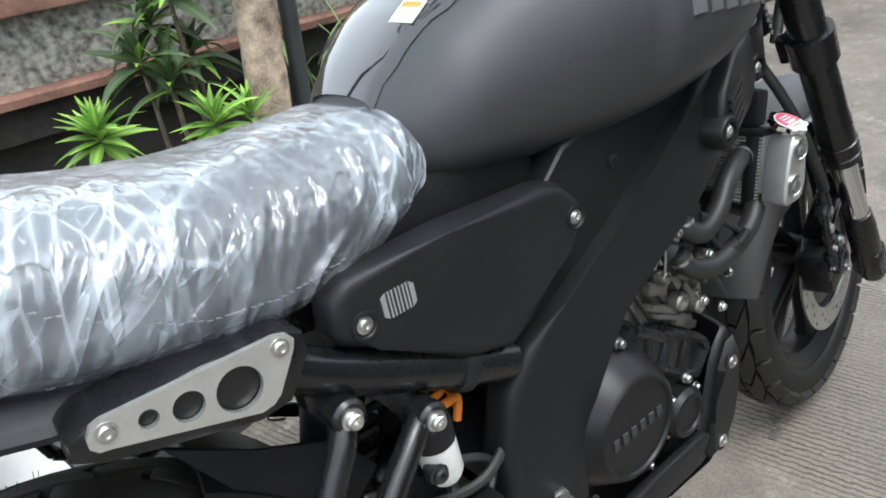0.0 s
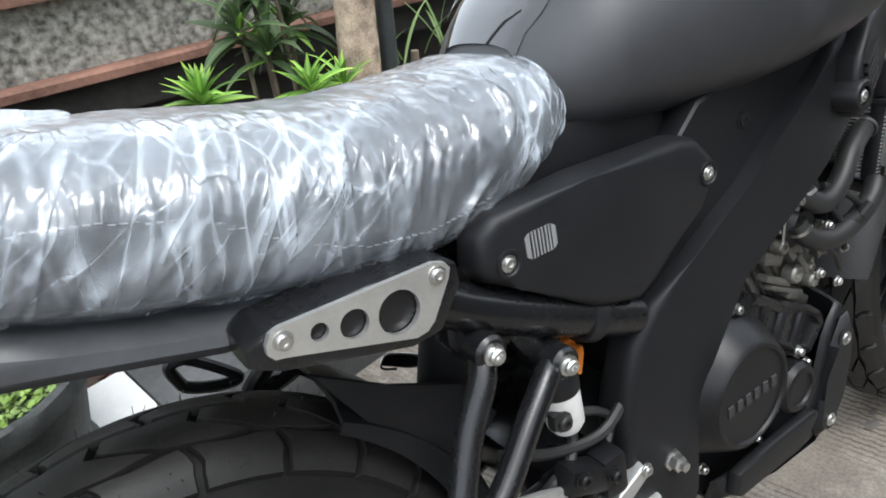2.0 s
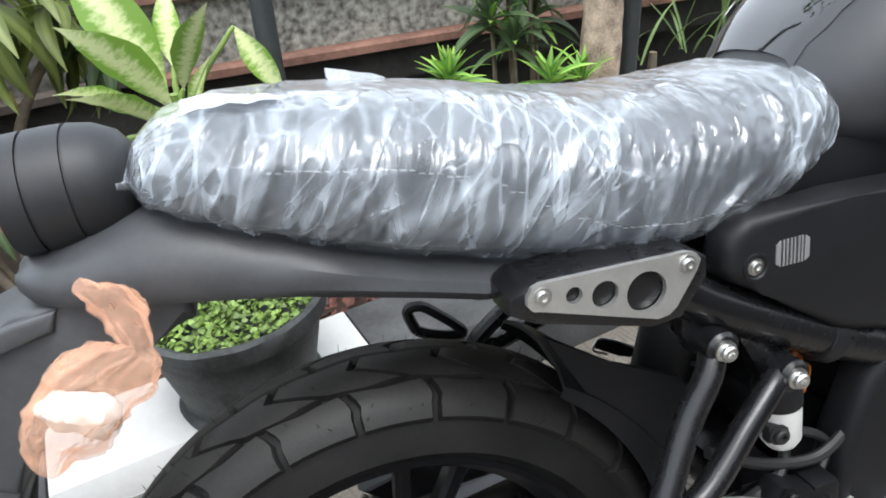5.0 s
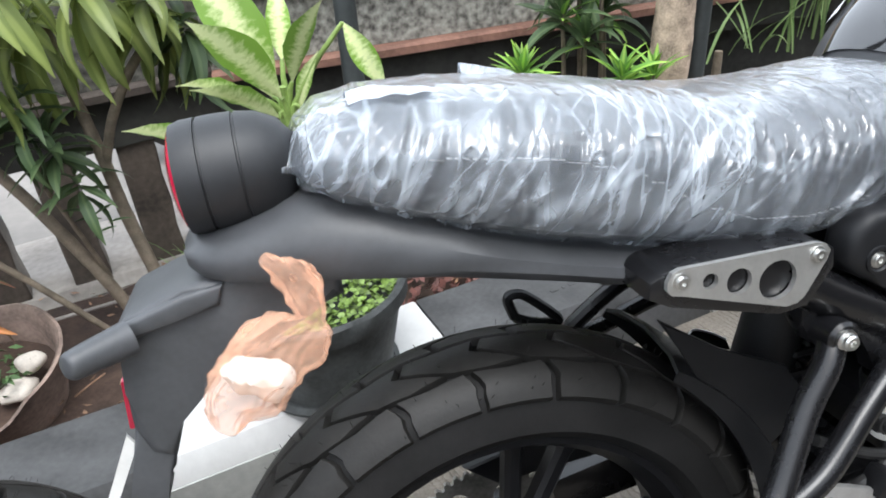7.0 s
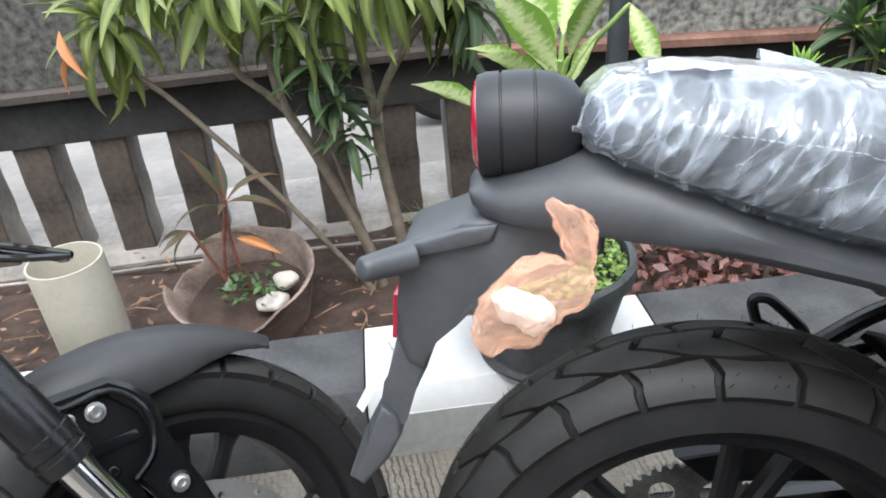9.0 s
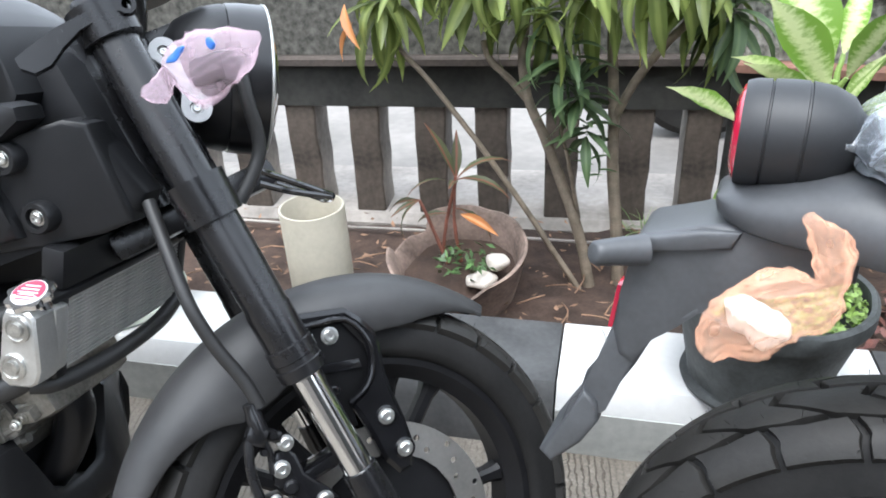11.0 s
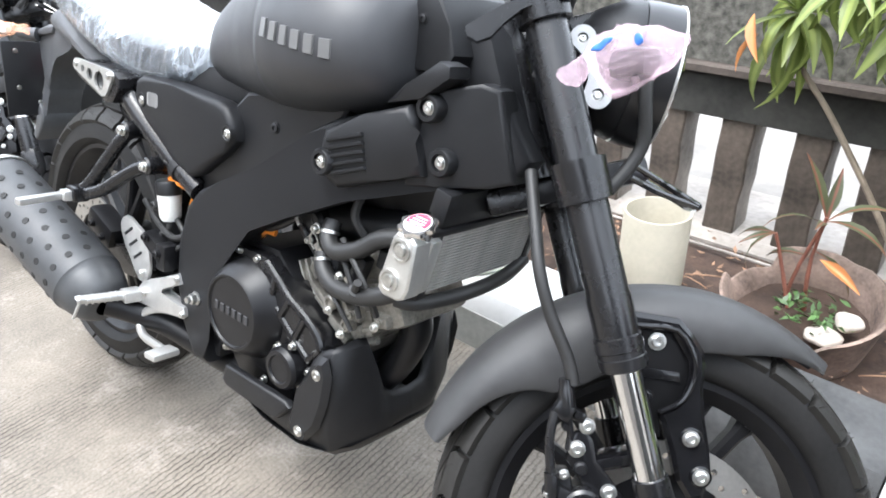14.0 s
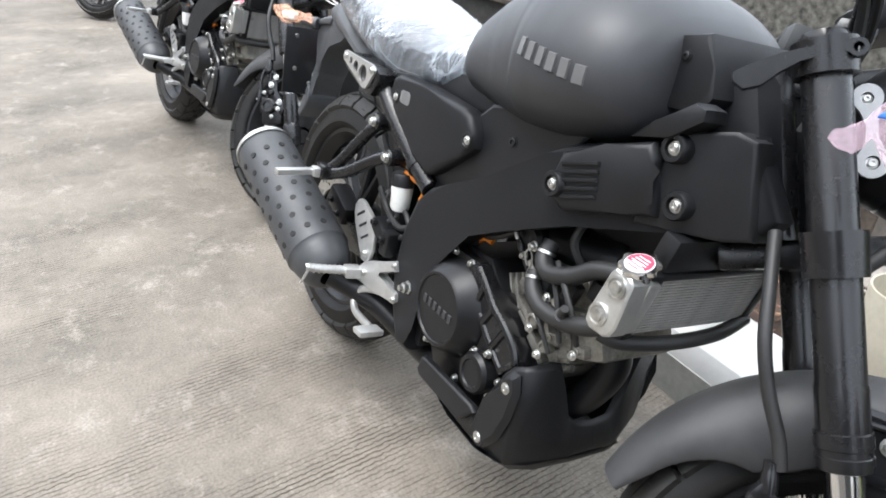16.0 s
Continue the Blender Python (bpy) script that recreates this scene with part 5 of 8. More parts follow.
    for x, z in ((1.160, 0.378), (1.148, 0.350), (1.214, 0.315)):
        bm = bmesh.new()
        bolt(bm, x, -0.122, z, 0.0048, 0.006, S)
        part("bolt", bm, STEEL, body)
    bm = bmesh.new()
    tube(bm, [(1.040, -0.075, 0.720), (1.058, -0.100, 0.660), (1.076, -0.116, 0.604), (1.101, -0.118, 0.557), (1.132, -0.118, 0.513), (1.146, -0.118, 0.484)], 0.0078, 12, m=S)
    tube(bm, [(1.135, -0.10, 0.90), (1.15, -0.09, 0.84), (1.165, -0.07, 0.78), (1.14, -0.065, 0.72)], 0.0085, 12, m=S)
    part("brake_line", bm, HOSE, bike)
    bm = bmesh.new()
    lathe(bm, [(0.0100, -0.012), (0.0100, 0.008), (0.0082, 0.012), (0.0082, 0.022), (0, 0.022)], S @ pose(1.142, -0.118, 0.468, 0, -18, 0), 14)
    box(bm, (0.024, 0.020, 0.022), S @ pose(1.142, -0.116, 0.452, 0, 20, 0), 0.005)
    box(bm, (0.026, 0.012, 0.014), S @ pose(1.158, -0.112, 0.449, 0, 15, 0), 0.004)
    tube(bm, [(1.133, -0.120, 0.448), (1.133, -0.122, 0.423), (1.138, -0.122, 0.397), (1.147, -0.122, 0.372)], 0.0058, 10, m=S)
    tube(bm, [(1.150, -0.112, 0.444), (1.158, -0.112, 0.425), (1.160, -0.112, 0.405)], 0.0045, 8, m=S)
    tube(bm, [(1.146, -0.120, 0.376), (1.150, -0.121, 0.362), (1.152, -0.12, 0.345)], 0.0095, 10, m=S)
    part("line_union", bm, FRAMEB, bike)

    # arms of the upper clamp that wrap the fork legs and end in an eye
    for sy in (-1, 1):
        bm = bmesh.new()
        eye_arc = [(1.026 + 0.0095 * math.cos(radians(a)), 0.914 + 0.0095 * math.sin(radians(a))) for a in range(110, -131, -20)]
        cut_plate(bm, [(0.926, 0.852), (0.940, 0.866), (0.962, 0.885), (0.988, 0.902), (1.010, 0.915)] + eye_arc + [(1.004, 0.899), (0.983, 0.884), (0.968, 0.866), (0.957, 0.848), (0.943, 0.839), (0.930, 0.843)], [(1.026, 0.914, 0.005)], sy * 0.160, sy * 0.146)
        moved(bm, bm.verts[:], S)
        part("clamp_arm", bm, FRAMEB, bike)
    # headlamp with silver ear
    c = Vector((1.130, 0, 0.881))
    q = S @ Matrix.Translation(c) @ pose(0, 0, 0, 0, 90, 0)
    bm = bmesh.new()
    lathe(bm, [(0, -0.075), (0.038, -0.072), (0.067, -0.055), (0.086, -0.024), (0.0915, 0.0), (0.0905, 0.003), (0.0905, 0.006)], q, 44)
    lamp = part("headlamp", bm, SATIN, bike, "round black headlamp with thin silver rim", 40)
    bm = bmesh.new()
    lathe(bm, [(0.0895, 0.003), (0.0925, 0.005), (0.0942, 0.020), (0.0942, 0.050), (0.088, 0.050)], q, 44)
    part("lamp_barrel", bm, BARREL, lamp, "glossy black barrel")
    bm = bmesh.new()
    lathe(bm, [(0.0940, 0.050), (0.0955, 0.0505), (0.0952, 0.053), (0.090, 0.055), (0.088, 0.054), (0.090, 0.050)], q, 44, closed=True)
    part("bezel", bm, ALLOY, lamp)
    bm = bmesh.new()
    lathe(bm, [(0.089, 0.053), (0.065, 0.063), (0.03, 0.069), (0, 0.070)], q, 40)
    part("glass", bm, GLOSSB, lamp)
    for sy in (-1, 1):
        bm = bmesh.new()
        outline = [(1.061 + 0.0158 * math.cos(radians(a)), 0.885 + 0.0158 * math.sin(radians(a))) for a in range(210, -11, -20)] + [(1.081, 0.866), (1.089, 0.850)]
        outline += [(1.094 + 0.0168 * math.cos(radians(a)), 0.824 + 0.0168 * math.sin(radians(a))) for a in range(60, -191, -20)] + [(1.0785, 0.840), (1.073, 0.856), (1.062, 0.868)]
        cut_plate(bm, outline, [(1.061, 0.885, 0.0065), (1.094, 0.824, 0.0075)], sy * 0.100, sy * 0.094)
        moved(bm, bm.verts[:], S)
        ear = part("headlamp_ear", bm, EARM, bike, "silver headlamp bracket")
        if sy < 0:
            for x, z, r in ((1.094, 0.824, 0.005), (1.061, 0.885, 0.0045)):
                bm = bmesh.new()
                bolt(bm, x, -0.094, z, r, 0.006, S)
                part("bolt", bm, STEEL, ear)
    bm = bmesh.new()
    tube(bm, [(1.16, -0.03, 0.765), (1.21, -0.03, 0.748), (1.262, -0.028, 0.730)], 0.0045, 8, m=S)
    tube(bm, [(1.16, 0.03, 0.765), (1.21, 0.03, 0.748), (1.262, 0.028, 0.730)], 0.0045, 8, m=S)
    tube(bm, [(1.17, -0.03, 0.745), (1.21, -0.03, 0.735), (1.262, -0.028, 0.728)], 0.0045, 8, m=S)
    tube(bm, [(1.262, -0.03, 0.729), (1.266, 0, 0.727), (1.262, 0.03, 0.729)], 0.0045, 8, m=S)
    part("lamp_stay", bm, GLOSSB, bike)
    # handlebar, grips, switches, meter
    bm = bmesh.new()
    tube(bm, [(0.93, -0.36, 1.0), (0.965, -0.26, 1.015), (1.01, -0.13, 0.99), (1.025, -0.05, 0.965), (1.025, 0.05, 0.965), (1.01, 0.13, 0.99), (0.965, 0.26, 1.015), (0.93, 0.36, 1.0)], 0.011, 12, m=S)
    box(bm, (0.045, 0.12, 0.035), S @ pose(1.025, 0, 0.955), 0.008)
    bar = part("handlebar", bm, FRAMEB, bike)
    for sy in (-1, 1):
        bm = bmesh.new()
        tube(bm, [(0.928, sy * 0.365, 1.0), (0.962, sy * 0.265, 1.015)], 0.0165, 14, 3, m=S)
        box(bm, (0.035, 0.05, 0.045), S @ pose(0.972, sy * 0.225, 1.012, 0, 0, 15 * sy), 0.008)
        part("grip", bm, HOSE, bar)
        bm = bmesh.new()
        tube(bm, [(0.995, sy * 0.215, 1.012), (1.015, sy * 0.25, 1.008), (0.985, sy * 0.37, 0.998)], 0.0055, 8, m=S)
        part("lever", bm, FRAMEB, bar)
    bm = bmesh.new()
    lathe(bm, [(0, 0), (0.05, 0), (0.055, 0.01), (0.055, 0.03), (0.048, 0.034), (0, 0.034)], S @ pose(1.065, 0, 0.985, 0, -30, 0), 30)
    part("meter", bm, SATIN, bike)
    bm = bmesh.new()
    tube(bm, [(0.99, -0.16, 0.99), (1.015, -0.13, 0.965), (1.03, -0.07, 0.92), (1.02, -0.04, 0.84)], 0.006, 8, m=S)
    tube(bm, [(0.99, -0.19, 0.99), (1.02, -0.15, 0.98), (1.04, -0.06, 0.94), (1.03, -0.02, 0.86)], 0.005, 8, m=S)
    tube(bm, [(0.99, 0.16, 0.99), (1.03, 0.14, 0.96), (1.06, 0.09, 0.90), (1.05, 0.05, 0.84)], 0.006, 8, m=S)
    part("control_cable", bm, HOSE, bike)

# ---- motorcycle: x forward from the rear axle, y to its left, z up from the ground ----
REAR_AXLE, FRONT_AXLE = Vector((0, 0, 0.312)), Vector((1.310, 0, 0.293))
RAKE = radians(26.7)
FORK_HALF = 0.130
FORK_UP = Vector((-math.sin(RAKE), 0, math.cos(RAKE)))
HEAD = Vector((0.958, 0, 0.9))  # on the steering axis


def mirrored(bm):
    """Adds the mirror image in y."""
    geom = bm.verts[:] + bm.edges[:] + bm.faces[:]
    copy = bmesh.ops.duplicate(bm, geom=geom)["geom"]
    vs = [v for v in copy if isinstance(v, bmesh.types.BMVert)]
    for v in vs:
        v.co.y = -v.co.y


def profile_at(x, table):
    xs = [t[0] for t in table]
    return [float(np.interp(x, xs, [t[i] for t in table])) for i in range(1, len(table[0]))]


def tyre_surface(a, u, radius, width, rim, lift=0.0):
    """A point on a tyre: a round the axle (y), u from -1 to 1 across the tread."""
    phi = u * radians(78)
    side = rim + 0.042
    r = radius + lift - (radius - side) * (1 - math.cos(phi))
    y = (width / 2 + lift) * math.sin(phi)
    return Vector((r * math.cos(a), y, r * math.sin(a)))


def wheel(bike, name, m, radius, width, rim, pitch, disc, tyre_label):
    """A cast wheel with spokes and brake disc, and its tyre with tread blocks. m: its place; its axle is y."""
    bm = bmesh.new()
    turn = m @ AXIS_Y
    w = width * 0.36
    lathe(bm, [(rim - 0.004, -w), (rim + 0.012, -w), (rim + 0.012, -w + 0.006), (rim - 0.008, -w + 0.014), (rim - 0.016, -0.02), (rim - 0.016, 0.02),
               (rim - 0.008, w - 0.014), (rim + 0.012, w - 0.006), (rim + 0.012, w), (rim - 0.004, w), (rim - 0.024, 0.024), (rim - 0.024, -0.024)], turn, 56, closed=True)
    hub = part(name + "_wheel", bm, BLACKM, bike, "black cast alloy wheel with five split spokes")
    bm = bmesh.new()
    lathe(bm, [(0, -0.055), (0.022, -0.055), (0.034, -0.045), (0.036, -0.02), (0.045, 0), (0.036, 0.02), (0.034, 0.045), (0.022, 0.055), (0, 0.055)], turn, 20)
    part("hub", bm, BLACKM, hub)
    for k in range(5):
        for lean in (-0.17, 0.17):
            bm = bmesh.new()
            a = 2 * math.pi * k / 5
            d0, d1 = Vector((math.cos(a + lean * 0.3), 0, math.sin(a + lean * 0.3))), Vector((math.cos(a + lean), 0, math.sin(a + lean)))
            way = (d1 * (rim - 0.016) - d0 * 0.03)
            side = way.normalized().cross(Vector((0, 1, 0)))
            rings = []
            for s, half, deep in ((0, 0.016, 0.02), (0.45, 0.010, 0.014), (0.85, 0.010, 0.014), (1, 0.016, 0.018)):
                p = d0 * 0.03 + way * s
                rings.append([p + side * half * sx + Vector((0, deep * sy, 0)) for sx, sy in ((-1, -0.6), (-0.5, -1), (0.5, -1), (1, -0.6), (1, 0.6), (0.5, 1), (-0.5, 1), (-1, 0.6))])
            loft(bm, rings, m)
            part("spoke", bm, BLACKM, hub)
    bm = bmesh.new()
    pts = [(rim + 0.004, -w + 0.002), (rim + 0.008, -w - 0.006), (rim + 0.02, -width / 2 + 0.004)]
    core = 0.009
    for i in range(15):
        p = tyre_surface(0, -1 + 2 * i / 14, radius - core, width - 2 * core, rim)
        pts.append((p.x, p.y))
    pts += [(rim + 0.02, width / 2 - 0.004), (rim + 0.008, w + 0.006), (rim + 0.004, w - 0.002)]
    lathe(bm, pts, turn, 72, closed=True)
    tyre = part(name + "_tyre", bm, SIDEWALL, bike, tyre_label, 40)
    # tread blocks: on each half a row of slanted middle blocks and a row of shoulder blocks, parted by zigzag grooves
    step = 2 * math.pi / pitch
    shapes = []
    zig = lambda q: 0.045 * (1 - abs(2 * q - 1)) - 0.02
    for sgn in (-1, 1):
        for u0, u1, z0, z1, skew in ((0.025, 0.430, 0.6, 1.0, ((0, 0.0), (0.45, 0.10), (0.55, -0.06), (1, -0.52))), (0.475, 0.93, 1.0, 0.0, ((0, 0.26), (0.35, 0.14), (0.5, 0.18), (1, 0.18)))):
            bm = bmesh.new()
            rows = []
            for i in range(6):
                f, line = i / 5, []
                lean = float(np.interp(f, [p[0] for p in skew], [p[1] for p in skew]))
                for j in range(5):
                    q = j / 4
                    line.append(((lean + 0.04 + 0.90 * q) * step, sgn * (u0 + (u1 - u0) * f + zig(q) * (z0 * (1 - f) + z1 * f))))
                rows.append(line)
            ring = rows[0] + [rows[i][4] for i in (1, 2, 3, 4)] + rows[5][::-1] + [rows[i][0] for i in (4, 3, 2, 1)]
            count = len(ring)
            ma, mu = sum(x for x, _ in ring) / count, sum(u for _, u in ring) / count
            inset = lambda x, u, k, lift: tyre_surface(ma + (x - ma) * k, mu + (u - mu) * k, radius, width, rim, lift)
            grid = [[bm.verts.new(inset(x, u, 0.965, 0.0)) for x, u in line] for line in rows]
            for i in range(5):
                for j in range(4):
                    bm.faces.new((grid[i][j], grid[i][j + 1], grid[i + 1][j + 1], grid[i + 1][j]))
            top = grid[0] + [grid[i][4] for i in (1, 2, 3, 4)] + grid[5][::-1] + [grid[i][0] for i in (4, 3, 2, 1)]
            edge = [bm.verts.new(inset(x, u, 1.0, -0.0018)) for x, u in ring]
            low = [bm.verts.new(inset(x, u, 1.03, -0.011)) for x, u in ring]
            for i in range(count):
                j = (i + 1) % count
                bm.faces.new((top[i], top[j], edge[j], edge[i]))
                bm.faces.new((edge[i], edge[j], low[j], low[i]))
            shapes.append((0 if sgn < 0 else 0.5, finish(bm, "tread_block", RUBBER, 50)))
    for k in range(pitch):
        for off, me in shapes:
            ob = new("tread_block", me)
            ob.parent = tyre
            ob.matrix_local = m @ Matrix.Rotation(-(k + off) * step, 4, "Y")
    # moulding hairs
    bm = bmesh.new()
    hr = random.Random(7)
    for k in range(220):
        a, u = hr.uniform(0, 6.283), hr.choice((-1, 1)) * hr.uniform(0.05, 0.95)
        p, q = tyre_surface(a, u, radius, width, rim), tyre_surface(a + hr.uniform(-0.01, 0.01), u, radius, width, rim, hr.uniform(0.004, 0.009))
        tube(bm, [m @ p, m @ q], 0.0004, 3, 1)
    ob = part("moulding_hairs", bm, RUBBER, tyre)
    ob["kind"] = "stuff"
    bm = bmesh.new()
    outer, inner, y = disc
    ring = [(outer * math.cos(t), outer * math.sin(t)) for t in (2 * math.pi * i / 48 for i in range(48))]
    holes = [(0, 0, inner)]
    for i in range(12):
        for j, rr in enumerate((0.30, 0.55, 0.78)):
            t = 2 * math.pi * (i + j * 0.33) / 12
            q = inner + (outer - inner) * rr
            holes.append((q * math.cos(t), q * math.sin(t), 0.0042))
    cut_plate(bm, ring, holes, y, y - 0.004)
    moved(bm, bm.verts[:], m)
    part("brake_disc", bm, DISC, hub, "drilled steel brake disc", 30)
    bm = bmesh.new()
    lathe(bm, [(0.03, 0.0), (inner * 1.02, 0.0), (inner * 1.02, 0.004), (0.035, 0.012), (0.03, 0.012)], m @ pose(0, y + 0.012, 0) @ AXIS_Y, 30, closed=True)
    part("disc_carrier", bm, BLACKM, hub)
    return hub


SEAT = [  # x, top, bottom, half width
    (-0.142, 0.850, 0.838, 0.045), (-0.132, 0.866, 0.830, 0.075), (-0.112, 0.880, 0.821, 0.095), (-0.07, 0.886, 0.802, 0.112), (0.0, 0.882, 0.775, 0.122),
    (0.06, 0.874, 0.755, 0.128), (0.12, 0.863, 0.740, 0.132), (0.20, 0.844, 0.719, 0.134), (0.27, 0.833, 0.708, 0.133), (0.33, 0.831, 0.711, 0.128),
    (0.38, 0.832, 0.722, 0.120), (0.42, 0.834, 0.738, 0.112), (0.45, 0.831, 0.752, 0.100), (0.472, 0.820, 0.772, 0.080), (0.488, 0.804, 0.786, 0.050)]


def seat_ring(x, grow, count, crease=0.0):
    top, low, half = profile_at(x, SEAT)
    zc, ring = (top + low) / 2, []
    for k in range(count):
        a = 2 * math.pi * k / count
        c, s = math.cos(a), math.sin(a)
        y = (half + grow) * math.copysign(abs(c) ** (0.62 if s > 0 else 0.36), c)
        z = zc + ((top - low) / 2 + grow) * math.copysign(abs(s) ** 0.72, s)
        if s > 0:
            z -= 0.010 * (abs(c) ** 3) * min(1, s / 0.45)
        ring.append(Vector((x, y, z)))
    return ring


def seam_height(x):
    return float(np.interp(x, (-0.07, 0.05, 0.117, 0.155, 0.184, 0.225, 0.281, 0.38), (0.850, 0.832, 0.810, 0.783, 0.766, 0.748, 0.738, 0.745)))


def film_offset(p, seed, flank):
    """How far a creased plastic film stands off at a place; flank: 0 on the seat's top, 1 on its side."""
    w = Vector((noise.noise(p * 11 + Vector((seed, 0, 0))), noise.noise(p * 11 + Vector((0, seed, 4))), 0)) * 0.030
    loose = min(1.0, max(0.0, 0.62 + 1.1 * noise.noise(p * 7 + Vector((seed, 2, 0)))))
    out = 0.0
    for lean, long, freq, high, sharp, k in ((-0.55, 0.16, 24, 0.0080, 2.2, 0), (-0.15, 0.18, 35, 0.0050, 2.4, 5), (-1.0, 0.20, 52, 0.0024, 2.0, 9)):
        q = Vector((p.x + lean * p.z + w.x, p.y * long, (p.z + w.y) * long)) * freq + Vector((seed + k, k, seed))
        crest = max(0.0, 1 - abs(noise.noise(q)) * 3.2)
        out += high * crest ** sharp
    return 0.002 + out * (0.07 + 0.93 * flank ** 1.5) * (0.25 + 0.75 * loose) + 0.0012 * noise.noise(p * 90 + Vector((seed, 0, 0)))


def build_seat(bike, seed):
    bm = bmesh.new()
    xs = [-0.142, -0.138, -0.132, -0.122] + [-0.11 + 0.02 * i for i in range(27)] + [0.43, 0.44, 0.45, 0.46, 0.47, 0.48, 0.488]
    loft(bm, [seat_ring(x, 0, 32) for x in xs])
    seat = part("seat", bm, SEATM, bike, "black ribbed vinyl seat", 60)
    bm = bmesh.new()
    for k in range(62):
        x = -0.06 + 0.0066 * k
        z = seam_height(x)
        for sy in (-1, 1):
            p = min((q for q in seat_ring(x, 0.0012, 160) if q.y * sy > 0), key=lambda q: abs(q.z - z))
            box(bm, (0.0042, 0.0014, 0.0008), pose(p.x, p.y, p.z, 0, 14, 0))
    part("seam_stitching", bm, SILVERD, seat, "row of white stitches along the seam")
    bm = bmesh.new()
    n, rings = 150, []
    xs = np.linspace(-0.150, -0.125, 14).tolist() + np.linspace(-0.1235, 0.43, 330).tolist() + np.linspace(0.432, 0.494, 30).tolist()
    for x in xs:
        ring = []
        for p in seat_ring(min(max(x, -0.142), 0.488), 0.004, n):
            p.x = x
            side = Vector((0, p.y * 2.2, (p.z - profile_at(x, SEAT)[1] + 0.09))).normalized()
            p = p + side * film_offset(p, seed, min(1.0, 1.6 * (1 - max(0.0, side.z))))
            ring.append(p)
        # the film ends in a loose hem below, and is open underneath
        rings.append(ring)
    cut = [k for k in range(n) if not (math.sin(2 * math.pi * k / n) < 0 and abs(math.cos(2 * math.pi * k / n)) < 0.30)]
    first = next(k for k in range(n) if k in cut and (k - 1) % n not in cut)
    order = [(first + i) % n for i in range(len(cut))]
    hem = []
    for ring in rings:
        row = [ring[k] for k in order]
        lo = Vector((0, 0, -0.006 + 0.006 * noise.noise(row[0] * 40)))
        row[0], row[-1] = row[0] + lo, row[-1] + lo
        hem.append(row)
    loft(bm, hem, cap=False, closed=False)
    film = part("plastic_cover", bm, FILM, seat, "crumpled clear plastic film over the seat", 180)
    film.visible_shadow = False
    # a folded corner of film standing up at the back
    for x0, y0, lx, ly in ((-0.090, -0.055, 0.070, 0.034), (0.03, 0.045, 0.05, 0.016)):
        bm = bmesh.new()
        rows = []
        for i in range(7):
            rows.append([Vector((x0 + lx * i / 6, y0 + ly * (j / 3 - 0.5) - 0.01 * i / 6, profile_at(x0 + lx * i / 6, SEAT)[0] + 0.006 + 0.010 * math.sin(j / 3 * math.pi) * (1 - i / 9) + 0.003 * noise.noise(Vector((i * 0.9, j * 1.3, x0 * 9))))) for j in range(4)])
        loft(bm, rows, cap=False, closed=False)
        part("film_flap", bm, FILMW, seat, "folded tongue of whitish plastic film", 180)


TANK = [  # x, top, bottom, half width
    (0.432, 0.820, 0.786, 0.050), (0.440, 0.842, 0.764, 0.082), (0.46, 0.868, 0.750, 0.106), (0.50, 0.902, 0.742, 0.130), (0.56, 0.938, 0.738, 0.152), (0.62, 0.964, 0.736, 0.176),
    (0.68, 0.990, 0.736, 0.196), (0.74, 0.992, 0.742, 0.208), (0.79, 0.988, 0.750, 0.211), (0.83, 0.978, 0.760, 0.207), (0.862, 0.964, 0.772, 0.195), (0.885, 0.948, 0.784, 0.176),
    (0.898, 0.934, 0.795, 0.150), (0.905, 0.918, 0.806, 0.120), (0.908, 0.900, 0.822, 0.08)]


def tank_ring(x, grow, count):
    top, low, half = profile_at(x, TANK)
    wide = low + (top - low) * 0.42
    t = min(1, max(0, (0.712 - x) / 0.030))
    knee = 0.010 * t * t * (3 - 2 * t) * min(1, max(0, (x - 0.50) / 0.10))
    ring = []
    for k in range(count):
        a = 2 * math.pi * k / count
        c, s = math.cos(a), math.sin(a)
        dent = knee * max(0, 1 - abs(s - (-0.15)) / 0.75) ** 0.6
        y = (half + grow) * math.copysign(abs(c) ** (0.72 if s > 0 else 0.50), c) - math.copysign(dent, c) * (abs(c) > 0.2)
        z = wide + ((top - wide + grow) * s ** 1.0 if s > 0 else (wide - low + grow) * -abs(s) ** 0.8)
        if s < 0:
            y *= 1 - 0.14 * s * s
        ring.append(Vector((x, y, z)))
    return ring


def tank_side(x, z, grow=0.0):
    """y of the right-hand tank wall."""
    ring = [p for p in tank_ring(x, grow, 240) if p.y < 0]
    return min(ring, key=lambda p: abs(p.z - z)).y


